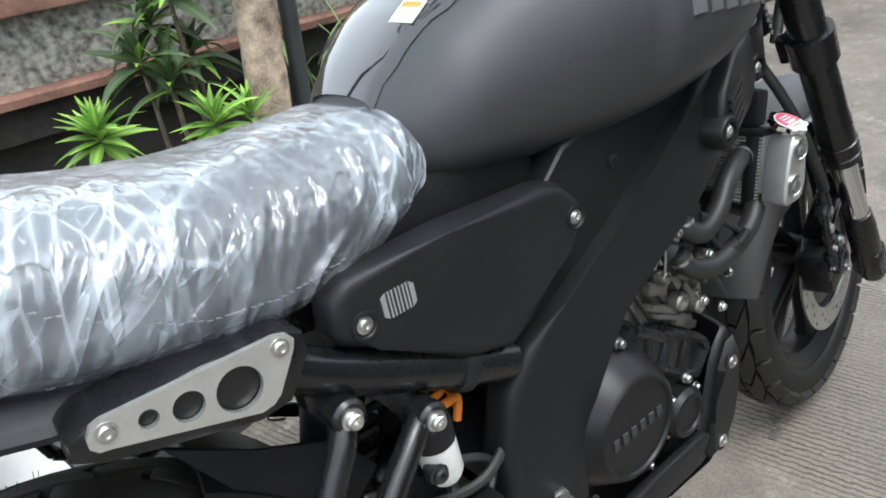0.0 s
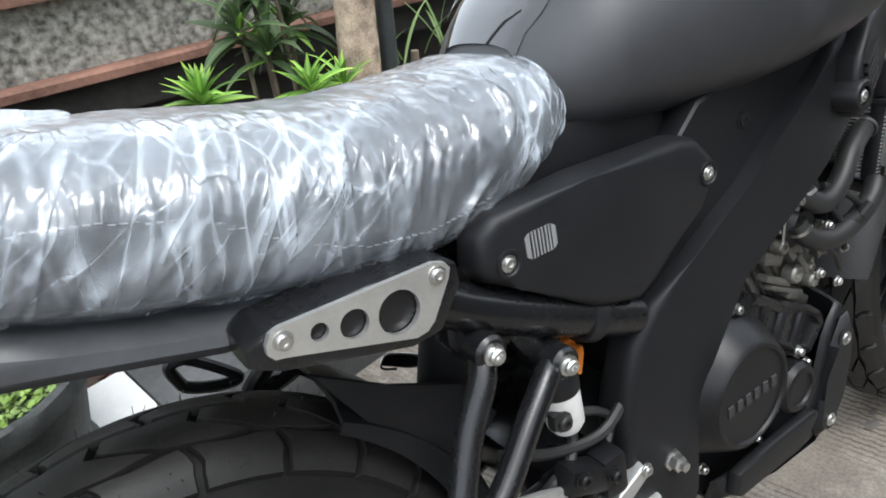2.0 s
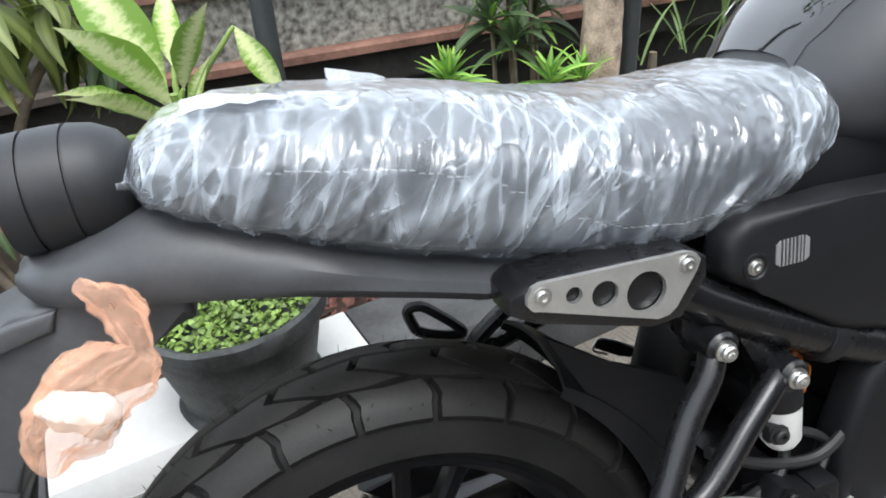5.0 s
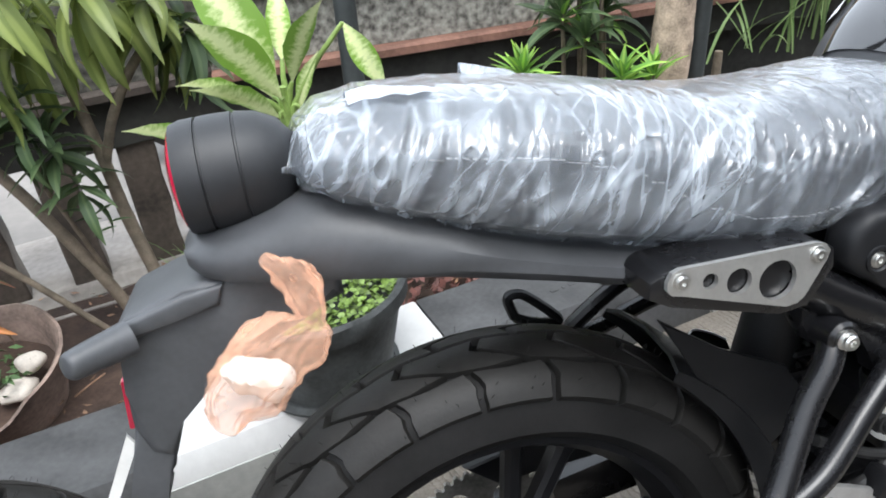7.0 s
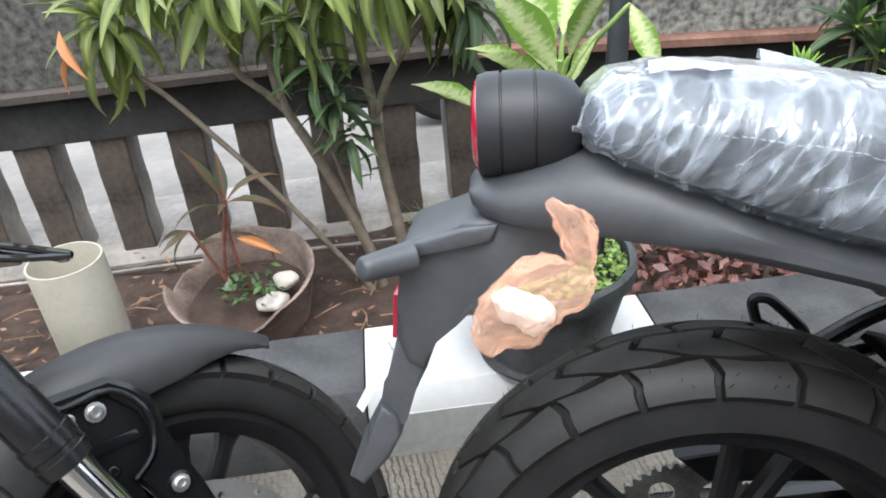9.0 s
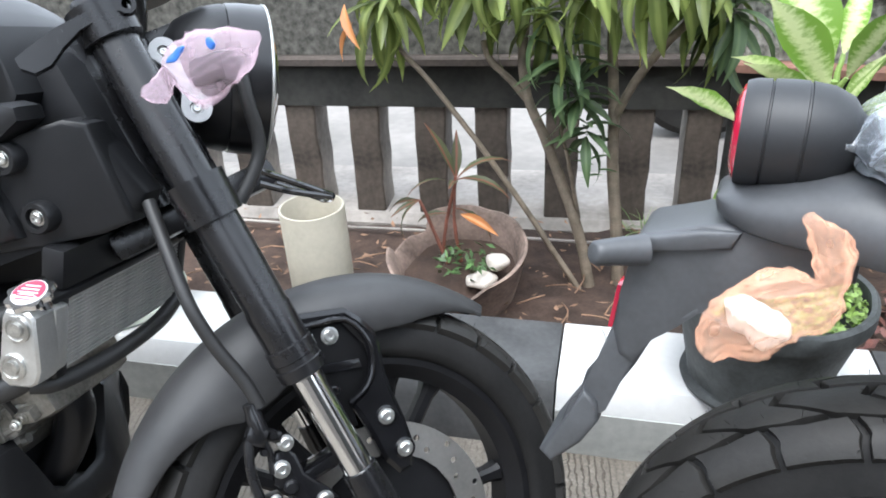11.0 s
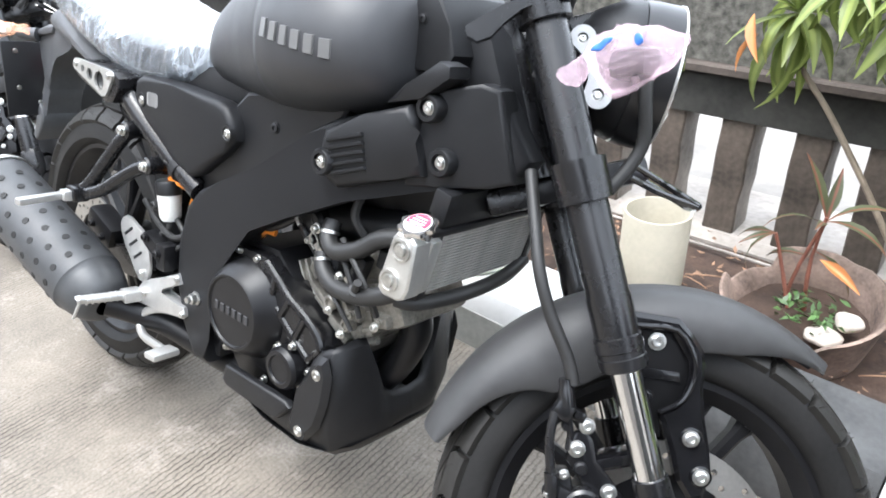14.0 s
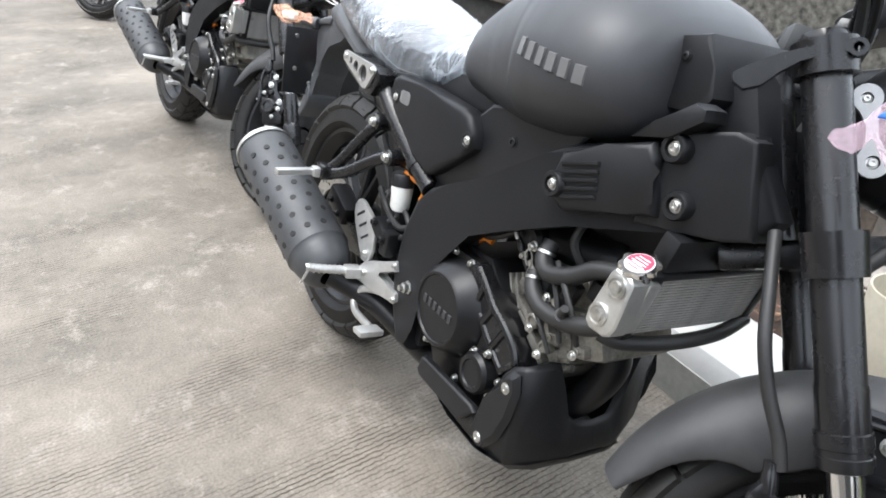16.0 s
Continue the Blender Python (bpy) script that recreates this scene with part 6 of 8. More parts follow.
def motorcycle(steer, seed, label, place):
    bike = thing("motorcycle", label, "motorcycle", "parked motorcycles in a row")
    S = Matrix.Translation(HEAD) @ Matrix.Rotation(radians(steer), 4, FORK_UP) @ Matrix.Translation(-HEAD)

    # wheels
    wheel(bike, "rear", Matrix.Translation(REAR_AXLE), 0.314, 0.142, 0.216, 24, (0.11, 0.07, -0.075), "black block-tread rear tyre with rubber hairs")
    wheel(bike, "front", S @ Matrix.Translation(FRONT_AXLE), 0.293, 0.112, 0.216, 26, (0.141, 0.10, -0.062), "black grooved front tyre")

    # swing arm and rear guard
    bm = bmesh.new()
    prism(bm, [(-0.05, 0.29), (-0.05, 0.335), (0.05, 0.345), (0.30, 0.385), (0.50, 0.41), (0.53, 0.375), (0.48, 0.345), (0.28, 0.318), (0.02, 0.285)], -0.112, -0.082, 0.008)
    mirrored(bm)
    box(bm, (0.06, 0.18, 0.06), pose(0.40, 0, 0.375), 0.01)
    part("swing_arm", bm, FRAMEB, bike)
    bm = bmesh.new()
    rows = []
    for i in range(17):
        f = i / 16
        a = radians(6 + 50 * f)
        deep = 0.030 * (1 - f) + 0.004
        rows.append([REAR_AXLE + Vector((r * math.cos(a), y, r * math.sin(a))) for y, r in ((-0.080, 0.322 - deep), (-0.079, 0.326), (-0.055, 0.335), (0, 0.340), (0.055, 0.335), (0.079, 0.326), (0.080, 0.322 - deep))])
    inner = [[p - (p - REAR_AXLE).normalized() * 0.004 for p in row][::-1] for row in rows]
    loft(bm, [r + q for r, q in zip(rows, inner)])
    part("rear_hugger", bm, SATIN, bike, "black plastic hugger over the rear tyre")
    bm = bmesh.new()
    prism(bm, [(0.163, 0.642), (0.232, 0.592), (0.305, 0.555), (0.34, 0.50), (0.279, 0.450), (0.222, 0.525), (0.203, 0.575)], -0.076, -0.071, 0.002)
    part("hugger_fin", bm, SATIN, bike)
    bm = bmesh.new()
    prism(bm, [(0.300, 0.500), (0.303, 0.508), (0.312, 0.511), (0.335, 0.500), (0.357, 0.484), (0.364, 0.467), (0.335, 0.478)], 0.100, 0.104, 0.003)
    tongue = part("left_tongue", bm, SATIN, bike)
    bm = bmesh.new()
    tube(bm, [(0.318, 0.0992, 0.487), (0.300, 0.0992, 0.497), (0.303, 0.0992, 0.508), (0.312, 0.0992, 0.511), (0.335, 0.0992, 0.500), (0.355, 0.0992, 0.486)], 0.0016, 6)
    part("tongue_edge", bm, ALLOY, tongue)
    # left-hand number plate stay seen over the tyre
    bm = bmesh.new()
    tube(bm, [(0.094, 0.165, 0.553), (0.087, 0.165, 0.580), (0.098, 0.165, 0.585), (0.114, 0.165, 0.577), (0.152, 0.165, 0.538), (0.140, 0.165, 0.533), (0.110, 0.165, 0.543), (0.094, 0.165, 0.553)], 0.007, 8)
    part("grab_loop", bm, SATIN, bike)
    bm = bmesh.new()
    tube(bm, [(0.315, 0.15, 0.615), (0.278, 0.16, 0.585), (0.228, 0.162, 0.562), (0.181, 0.166, 0.528), (0.160, 0.168, 0.508)], 0.0115, 10)
    tube(bm, [(0.390, 0.15, 0.570), (0.341, 0.16, 0.545), (0.282, 0.162, 0.534), (0.215, 0.166, 0.511), (0.165, 0.168, 0.498)], 0.0115, 10)
    part("left_foot_bracket", bm, FRAMEB, bike)

    # main frame
    bm = bmesh.new()
    prism(bm, [(0.437, 0.385), (0.444, 0.472), (0.468, 0.540), (0.500, 0.574), (0.561, 0.604), (0.652, 0.650), (0.715, 0.692), (0.774, 0.730), (0.816, 0.758), (0.944, 0.800), (1.026, 0.836), (1.082, 0.752),
               (1.072, 0.730), (0.988, 0.698), (0.904, 0.668), (0.841, 0.646), (0.797, 0.624), (0.725, 0.588), (0.645, 0.545), (0.590, 0.502), (0.558, 0.460), (0.536, 0.400), (0.530, 0.311), (0.540, 0.262), (0.495, 0.255), (0.460, 0.31)], -0.150, -0.104, 0.016, segments=4)
    for x in (0.76, 0.80, 0.84, 0.88, 0.94, 1.0):
        bmesh.ops.bisect_plane(bm, geom=bm.verts[:] + bm.edges[:] + bm.faces[:], plane_co=(x, 0, 0), plane_no=(1, 0, 0))
    for v in bm.verts:
        d = v.co.x - 0.82
        v.co.y += 0.31 * (max(0.0, d) if abs(d) > 0.06 else (d + 0.06) ** 2 / 0.24)
    mirrored(bm)
    box(bm, (0.09, 0.12, 0.20), pose(0.985, 0, 0.80, 0, -26, 0), 0.02)
    box(bm, (0.06, 0.26, 0.06), pose(0.50, 0, 0.40), 0.01)
    box(bm, (0.06, 0.26, 0.05), pose(0.52, 0, 0.295), 0.01)
    part("main_frame", bm, SPAR, bike, "matte black twin-spar frame")
    bm = bmesh.new()
    lathe(bm, [(0, 0), (0.013, 0), (0.013, 0.002), (0.010, 0.003), (0.010, 0.012), (0.006, 0.014), (0.006, 0.020), (0, 0.020)], pose(0.505, -0.150, 0.378) @ AXIS_Y, 6)
    part("pivot_nut", bm, STEEL, bike)

    # rear frame: tubes under the seat and the black block behind the plate
    bm = bmesh.new()
    tube(bm, [(0.485, -0.130, 0.566), (0.40, -0.132, 0.606), (0.30, -0.134, 0.660), (0.25, -0.134, 0.695)], 0.021, 18, 4)
    prism(bm, [(0.106, 0.714), (0.108, 0.728), (0.124, 0.735), (0.20, 0.735), (0.262, 0.730), (0.276, 0.722), (0.276, 0.705), (0.252, 0.674), (0.225, 0.672), (0.126, 0.702)], -0.166, -0.11, 0.006)
    prism(bm, [(0.268, 0.690), (0.268, 0.640), (0.280, 0.618), (0.305, 0.618), (0.320, 0.645), (0.345, 0.600), (0.352, 0.568), (0.375, 0.568), (0.385, 0.600), (0.32, 0.66)], -0.140, -0.115, 0.006)
    mirrored(bm)
    box(bm, (0.30, 0.19, 0.03), pose(0.25, 0, 0.70, 0, 5, 0), 0.006)
    part("rear_frame", bm, FRAMEB, bike)
    bm = bmesh.new()
    lathe(bm, [(0.0215, -0.009), (0.0255, -0.008), (0.0255, 0.008), (0.0215, 0.009)], Matrix.Translation((0.425, -0.129, 0.592)) @ Vector((-0.85, 0, 0.45)).to_track_quat("Z", "Y").to_matrix().to_4x4(), 18, closed=True)
    part("tube_collar", bm, SATIN, bike)
    # battery and shock region, dark and full of small parts
    bm = bmesh.new()
    box(bm, (0.13, 0.16, 0.13), pose(0.40, 0.0, 0.66), 0.012)
    part("battery_box", bm, SATIN, bike)
    bm = bmesh.new()
    box(bm, (0.16, 0.20, 0.16), pose(0.50, 0.0, 0.66), 0.02)
    part("inner_block", bm, SATIN, bike)
    bm = bmesh.new()
    box(bm, (0.24, 0.21, 0.10), pose(0.47, 0.0, 0.725), 0.02)
    part("seat_base", bm, SATIN, bike)
    bm = bmesh.new()
    tube(bm, [(0.30, 0.0, 0.40), (0.36, 0.0, 0.60)], 0.035, 14, 1)
    part("shock_absorber", bm, SATIN, bike)
    bm = bmesh.new()
    pts = [(0.33 + 0.0012 * i + 0.036 * math.cos(i * 0.7), 0.036 * math.sin(i * 0.7), 0.44 + 0.0028 * i) for i in range(56)]
    tube(bm, pts, 0.005, 6, 1)
    part("shock_spring", bm, BLACKM, bike, "black coil spring")
    bm = bmesh.new()
    tube(bm, [(0.375, -0.125, 0.572), (0.40, -0.118, 0.568), (0.425, -0.10, 0.556), (0.43, -0.10, 0.53)], 0.0045, 8)
    tube(bm, [(0.38, -0.128, 0.562), (0.405, -0.122, 0.556), (0.428, -0.11, 0.545), (0.422, -0.11, 0.52)], 0.0045, 8)
    part("cable", bm, ORANGE, bike, "bright orange cable")

    # silver perforated plate
    bm = bmesh.new()
    cut_plate(bm, [(0.119, 0.722), (0.1195, 0.729), (0.124, 0.736), (0.131, 0.738), (0.252, 0.734), (0.261, 0.731), (0.265, 0.725), (0.262, 0.717), (0.243, 0.689), (0.236, 0.684), (0.226, 0.683), (0.131, 0.715), (0.123, 0.717)],
              [(0.1565, 0.722, 0.0068), (0.182, 0.716, 0.0112), (0.217, 0.709, 0.0172)], -0.167, -0.172)
    plate = pair("side_plate", bm, ALLOY, bike, "brushed silver plate with three round holes", 30)
    for x, z in ((0.131, 0.7275), (0.253, 0.7235)):
        bm = bmesh.new()
        bolt(bm, x, -0.172, z, 0.0056, 0.004)
        part("bolt", bm, STEEL, plate)

    # side cover with emblem
    for y0, y1 in ((-0.153, -0.115), (0.153, 0.115)):
        bm = bmesh.new()
        prism(bm, [(0.300, 0.698), (0.306, 0.727), (0.324, 0.738), (0.43, 0.737), (0.552, 0.734), (0.576, 0.727), (0.598, 0.703), (0.600, 0.678), (0.575, 0.655), (0.507, 0.602), (0.480, 0.590), (0.425, 0.605), (0.335, 0.667), (0.306, 0.684)],
              y0, y1, 0.013, segments=4, taper=0.975)
        cover = part("side_cover", bm, SIDEC, bike, "matte black triangular side cover", 50)
        if y0 > 0:
            continue
        for x, z in ((0.331, 0.6945), (0.584, 0.688)):
            bm = bmesh.new()
            lathe(bm, [(0.0090, 0.0), (0.0132, 0.0), (0.0128, 0.0016), (0.0105, 0.0020), (0.0090, 0.0006)], pose(x, y0, z) @ AXIS_Y, 24, closed=True)
            part("bolt_ring", bm, SATIN, cover)
            bm = bmesh.new()
            bolt(bm, x, y0 + 0.001, z, 0.0058, 0.004)
            part("bolt", bm, STEEL, cover)
        for x0, w, cut in ((0.350, 0.0048, 0.0035), (0.3568, 0.0018, 0), (0.3603, 0.0018, 0), (0.3643, 0.0018, 0), (0.3678, 0.0018, 0), (0.3718, 0.0018, 0), (0.3753, 0.0018, 0), (0.3787, 0.0048, 0.0035)):
            bm = bmesh.new()
            prism(bm, [(x0, 0.689 + (cut if x0 < 0.355 else 0)), (x0 + w, 0.689 + (cut if x0 > 0.378 else 0)), (x0 + w, 0.713 - (cut if x0 > 0.378 else 0)), (x0, 0.713 - (cut if x0 < 0.355 else 0))], y0 - 0.0012, y0, 0)
            part("emblem_bar", bm, SILVERD, cover)

    # panel between tank and frame
    bm = bmesh.new()
    prism(bm, [(0.44, 0.595), (0.52, 0.68), (0.60, 0.755), (0.70, 0.768), (0.835, 0.776), (0.80, 0.745), (0.715, 0.686), (0.652, 0.645), (0.56, 0.598), (0.49, 0.566)], -0.130, -0.10, 0.006)
    panel = pair("under_tank_panel", bm, SATIN, bike)
    bm = bmesh.new()
    bolt(bm, 0.672, -0.130, 0.714, 0.0075, 0.004)
    part("bolt", bm, SATIN, panel)

    # seat and tank
    build_seat(bike, seed)
    bm = bmesh.new()
    xs = [0.432, 0.434, 0.437, 0.442, 0.448] + np.linspace(0.456, 0.676, 16).tolist() + np.linspace(0.681, 0.717, 13).tolist() + np.linspace(0.725, 0.88, 12).tolist() + [0.886, 0.892, 0.898, 0.902, 0.905, 0.907, 0.908]
    loft(bm, [tank_ring(x, 0, 56) for x in xs])
    tank = part("fuel_tank", bm, MATTE, bike, "matte black teardrop fuel tank", 70)
    bm = bmesh.new()
    rings = []
    for x in np.linspace(0.440, 0.80, 26).tolist():
        ring = [p for p in tank_ring(x, 0.005, 160) if p.z > profile_at(x, TANK)[1] + 0.03 and abs(p.y) < min(0.055 + (x - 0.42) * 0.30, 0.098)]
        ring.sort(key=lambda p: p.y)
        pick = [ring[round(i * (len(ring) - 1) / 12)] for i in range(13)]
        rings.append([q + Vector((0, 0, -0.004)) if i in (0, 12) else q for i, q in enumerate(pick)])
    loft(bm, rings, cap=False, closed=False)
    top_panel = part("tank_top_panel", bm, GLOSSB, tank, "gloss black strip along the tank top", 60)
    notice = pose(0.507, -0.051, 0.9078, 4.6, -34, 0)
    bm = bmesh.new()
    box(bm, (0.027, 0.033, 0.0022), notice, 0.0005)
    part("warning_sticker", bm, WHITED, top_panel, "white sticker with an orange heading bar")
    bm = bmesh.new()
    box(bm, (0.0065, 0.027, 0.0005), notice @ pose(0.008, 0, 0.0014))
    part("sticker_bar", bm, ORANGE, top_panel)
    bm = bmesh.new()
    lathe(bm, [(0.034, 0), (0.034, 0.008), (0.028, 0.012), (0, 0.012)], pose(0.70, 0, 0.992), 24)
    part("filler_cap", bm, BLACKM, tank)
    bm = bmesh.new()
    rows = [[tank_ring(x, 0.0068, 160)[k] for k in (18, 20, 22, 24)] for x in (0.482, 0.494, 0.506, 0.518)]
    loft(bm, rows, cap=False, closed=False)
    part("sticker", bm, WHITED, tank, "white warning sticker with a red edge", 180)
    # raised maker's lettering as plain silver blocks
    for k in range(6):
        x = 0.730 + k * 0.0232
        zc = 0.862 - (x - 0.73) * 0.10
        bm = bmesh.new()
        yw = [tank_side(x + dx, zc + dz) for dz in (-0.0125, 0.0125) for dx in (-0.0078, 0.0078)]
        quad = [(-0.0078, -0.0125, yw[0]), (0.0078, -0.0125, yw[1]), (0.0078, 0.0125, yw[3]), (-0.0078, 0.0125, yw[2])]
        a = [bm.verts.new((x + dx, y + 0.002, zc + dz)) for dx, dz, y in quad]
        b = [bm.verts.new((x + dx * 0.86, y - 0.0028, zc + dz * 0.9)) for dx, dz, y in quad]
        bm.faces.new(b)
        for i in range(4):
            bm.faces.new((a[i], a[(i + 1) % 4], b[(i + 1) % 4], b[i]))
        part("badge_block", bm, BADGE, tank, "raised silver badge block" if k == 0 else "")

    # head covers with louvres
    for sgn in (1, -1):
        bm = bmesh.new()
        prism(bm, [(0.93, 0.795), (0.948, 0.815), (1.013, 0.836), (1.038, 0.831), (1.071, 0.722), (1.035, 0.708), (0.972, 0.698), (0.93, 0.690)], -0.156 * sgn, -0.12 * sgn, 0.006, segments=3)
        toe_in(bm)
        rear = part("head_panel", bm, SATIN, bike)
        bm = bmesh.new()
        prism(bm, [(0.812, 0.711), (0.818, 0.746), (0.877, 0.778), (0.934, 0.800), (0.948, 0.783), (0.946, 0.766), (0.952, 0.752), (0.960, 0.726), (0.964, 0.708), (0.928, 0.697), (0.843, 0.666), (0.820, 0.680)], -0.170 * sgn, -0.12 * sgn, 0.010, segments=3, taper=0.95)
        toe_in(bm)
        louvre = part("louvre_cover", bm, SATIN, bike, "black plastic cover with slanted louvres", 50)
        if sgn < 0:
            continue
        for k in range(5):
            f = k / 4
            x0, z0, x1, z1 = 0.829 + 0.011 * f, 0.735 - 0.043 * f, 0.878 + 0.008 * f, 0.7515 - 0.043 * f
            # each louvre gets a dark strip below it, the gap's shade as colour
            for name, mat, dz, deep, thick in (("louvre", SATIN, 0.0, 0.1752, 0.0046), ("louvre_gap", DARK, -0.0050, 0.1708, 0.0036)):
                bm = bmesh.new()
                prism(bm, [(x0, z0 + dz), (x1, z1 + dz), (x1 + 0.002, z1 + dz - thick), (x0 + 0.002, z0 + dz - thick)], -deep, -0.160, 0.0012 if name == "louvre" else 0)
                toe_in(bm)
                part(name, bm, mat, louvre)
        for x, y, z, ob in ((0.823, -0.172, 0.701, louvre), (0.958, -0.125, 0.797, rear), (0.981, -0.117, 0.732, rear)):
            long = 0.045 if ob is louvre else 0.018
            bm = bmesh.new()
            lathe(bm, [(0.0, -long), (0.0185, -long), (0.0185, 0.001), (0.0165, 0.004), (0.0115, 0.004), (0.0115, -0.002), (0, -0.002)], pose(x, y, z) @ AXIS_Y, 24)
            part("bolt_collar", bm, SATIN, ob)
            bm = bmesh.new()
            bolt(bm, x, y + 0.002, z, 0.0068, 0.006)
            part("bolt", bm, STEEL, ob)
    bm = bmesh.new()
    prism(bm, [(0.890, 0.790), (0.925, 0.822), (0.972, 0.856), (0.990, 0.852), (0.992, 0.838), (0.95, 0.806)], -0.134, -0.09, 0.006)
    pair("neck_cover", bm, SATIN, bike)
    bm = bmesh.new()
    prism(bm, [(0.890, 0.835), (0.872, 0.918), (0.935, 0.932), (0.955, 0.895), (0.968, 0.862), (0.955, 0.838)], -0.100, 0.100, 0.006)
    switch_cover = part("ignition_cover", bm, SATIN, bike)
    bm = bmesh.new()
    bolt(bm, 0.912, -0.100, 0.900, 0.006, 0.004)
    part("bolt", bm, SATIN, switch_cover)

    build_engine(bike)
    build_rear(bike)
    build_front(bike, S)
    bike.matrix_world = place
    return bike

# ---- ground, kerb, planting bed, fence ----
KERB_TURN = 11.0
KERB = pose(-0.361, 0.545, 0, 0, 0, KERB_TURN)  # on the kerb's foot; x along it, y into the bed
FENCE_TURN = 13.3
FENCE = pose(-0.662, 1.481, 0, 0, 0, FENCE_TURN)  # on the pickets' front faces


def along(bm, outline, x0, x1, bevel=0.004):
    """A bar along x with an outline in y and z."""
    start = len(bm.verts)
    prism(bm, outline, x0, x1, bevel)
    bm.verts.ensure_lookup_table()
    for v in bm.verts[start:]:
        v.co = Vector((v.co.y, v.co.x, v.co.z))


def place_box(name, size, mat, label, m, category, bevel=0.004):
    bm = bmesh.new()
    box(bm, size, None, bevel)
    return solid(name, bm, mat, label, category, kind="structure", m=m)


bm = bmesh.new()
bm.faces.new([bm.verts.new(p) for p in ((-400, -400, 0), (400, -400, 0), (400, 400, 0), (-400, 400, 0))])
solid("ground", bm, CONCRETE, "rough grey brushed concrete driveway", "ground", kind="structure")
for k, (sx, sy, r) in enumerate(((1.14, -0.05, 0.012), (1.170, -0.035, 0.007), (1.188, -0.05, 0.005))):
    bm = bmesh.new()
    ring = [bm.verts.new((r * (1.5 + 0.5 * noise.noise(Vector((math.cos(a) * 2, math.sin(a) * 2, k * 7)))) * math.cos(a), r * (0.8 + 0.5 * noise.noise(Vector((math.cos(a) * 2, math.sin(a) * 2, k * 9 + 3)))) * math.sin(a), 0.0)) for a in (2 * math.pi * i / 26 for i in range(26))]
    bm.faces.new(ring)
    solid("oil_stain", bm, STAIN, "small dark stain on the driveway", "stain", "dark stains", "structure", m=pose(sx, sy, 0.004))
# unseen wall, added to keep light off the front motorcycle's side
place_box("wall_near", (4.0, 0.25, 3.4), DARKWALL, "unseen plain dark wall added to shade the front motorcycle", pose(3.1, -1.75, 1.7), "wall", 0.01)
# out of view: this one is added to cut the low southern sky
place_box("wall_south", (26, 0.2, 3.2), PLINTH, "unseen plain grey wall added to block the low sky", pose(-2.0, -5.6, 1.6), "wall", 0.01)
# never in view either; added to dim reflections from the driveway's far end
place_box("wall_far", (0.2, 9, 3.2), PLINTH, "unseen plain grey wall added to dim light from the far end", pose(9.5, -1.2, 1.6), "wall", 0.01)
bm = bmesh.new()
box(bm, (30, 6.0, 0.012))
solid("road", bm, ROAD, "pale concrete lane beyond the fence", "road", kind="structure", m=FENCE @ pose(0, 3.35, 0.0))

bm = bmesh.new()
rows = []
for i in range(160):
    x = -6 + 10 * i / 159
    rows.append([KERB @ Vector((x, 0.232 + 0.82 * j / 16, 0.016 + 0.022 * noise.noise(Vector((x * 5, j * 0.4, 0))) + 0.012 * noise.noise(Vector((x * 22, j * 1.7, 5))))) for j in range(17)])
loft(bm, rows, cap=False, closed=False)
solid("soil_bed", bm, SOIL, "brown soil bed littered with dry leaves", "soil", kind="structure", angle=180)

# kerb stones, painted white and black by turns
STONES = [(-6.2, 0), (-4.6, 1), (-4.0, 0), (-3.4, 1), (-2.8, 0), (-2.2, 1), (-1.6, 0), (-0.585, 1), (-0.138, 0), (0.475, 1), (1.14, 0), (1.75, 1), (2.35, 0), (3.0, 1)]
for (x0, dark), (x1, _) in zip(STONES, STONES[1:] + [(3.6, 0)]):
    bm = bmesh.new()
    along(bm, [(0.0, -0.02), (0.0, 0.108), (0.030, 0.150), (0.235, 0.150), (0.235, -0.02)], x0 + 0.0015, x1 - 0.0015)
    stone = solid("kerb_stone", bm, KERBB if dark else KERBW, "kerb stone painted black and scuffed" if dark else "kerb stone painted white with a sloping front edge", "kerb", "painted kerb stones", m=KERB)
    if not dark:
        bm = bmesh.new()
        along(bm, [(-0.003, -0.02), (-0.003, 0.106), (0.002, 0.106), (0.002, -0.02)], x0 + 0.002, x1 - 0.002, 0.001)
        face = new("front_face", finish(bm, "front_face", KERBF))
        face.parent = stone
        face["label"] = "grey front face of the stone"
    if dark:  # cast marks on top of the stone
        for k in range(5):
            bm = bmesh.new()
            box(bm, (0.007 if k % 2 else 0.018, 0.010, 0.0022), pose((x0 + x1) / 2 - 0.05 + 0.024 * k, 0.10, 0.1505), 0.0008, 1)
            mark = new("cast_mark", finish(bm, "cast_mark", KERBB))
            mark.parent = stone

# fence: footing, pickets, beam, ledge, rough-cast panel
bm = bmesh.new()
along(bm, [(-0.04, -0.02), (-0.04, 0.020), (-0.01, 0.045), (0.15, 0.050), (0.40, 0.040), (0.40, -0.02)], -6.0, 0.62, 0.006)
solid("fence_footing", bm, PLINTH, "rough pale concrete fence footing", "footing", kind="structure", m=FENCE)
fence = thing("fence", "weathered concrete fence with upright pickets under a beam", "fence", kind="structure", m=FENCE)
bm = bmesh.new()
rings = []
for z, w, d in ((0.0, 0.050, 0.062), (0.06, 0.049, 0.061), (0.13, 0.0475, 0.062), (0.20, 0.050, 0.060), (0.28, 0.0485, 0.063), (0.36, 0.0495, 0.061), (0.44, 0.049, 0.062)):
    rings.append([Vector((sx * w + 0.0015 * math.sin(z * 40), 0.062 + sy * d, z)) for sx, sy in ((-1, -0.9), (-0.9, -1), (0.9, -1), (1, -0.9), (1, 0.9), (0.9, 1), (-0.9, 1), (-1, 0.9))])
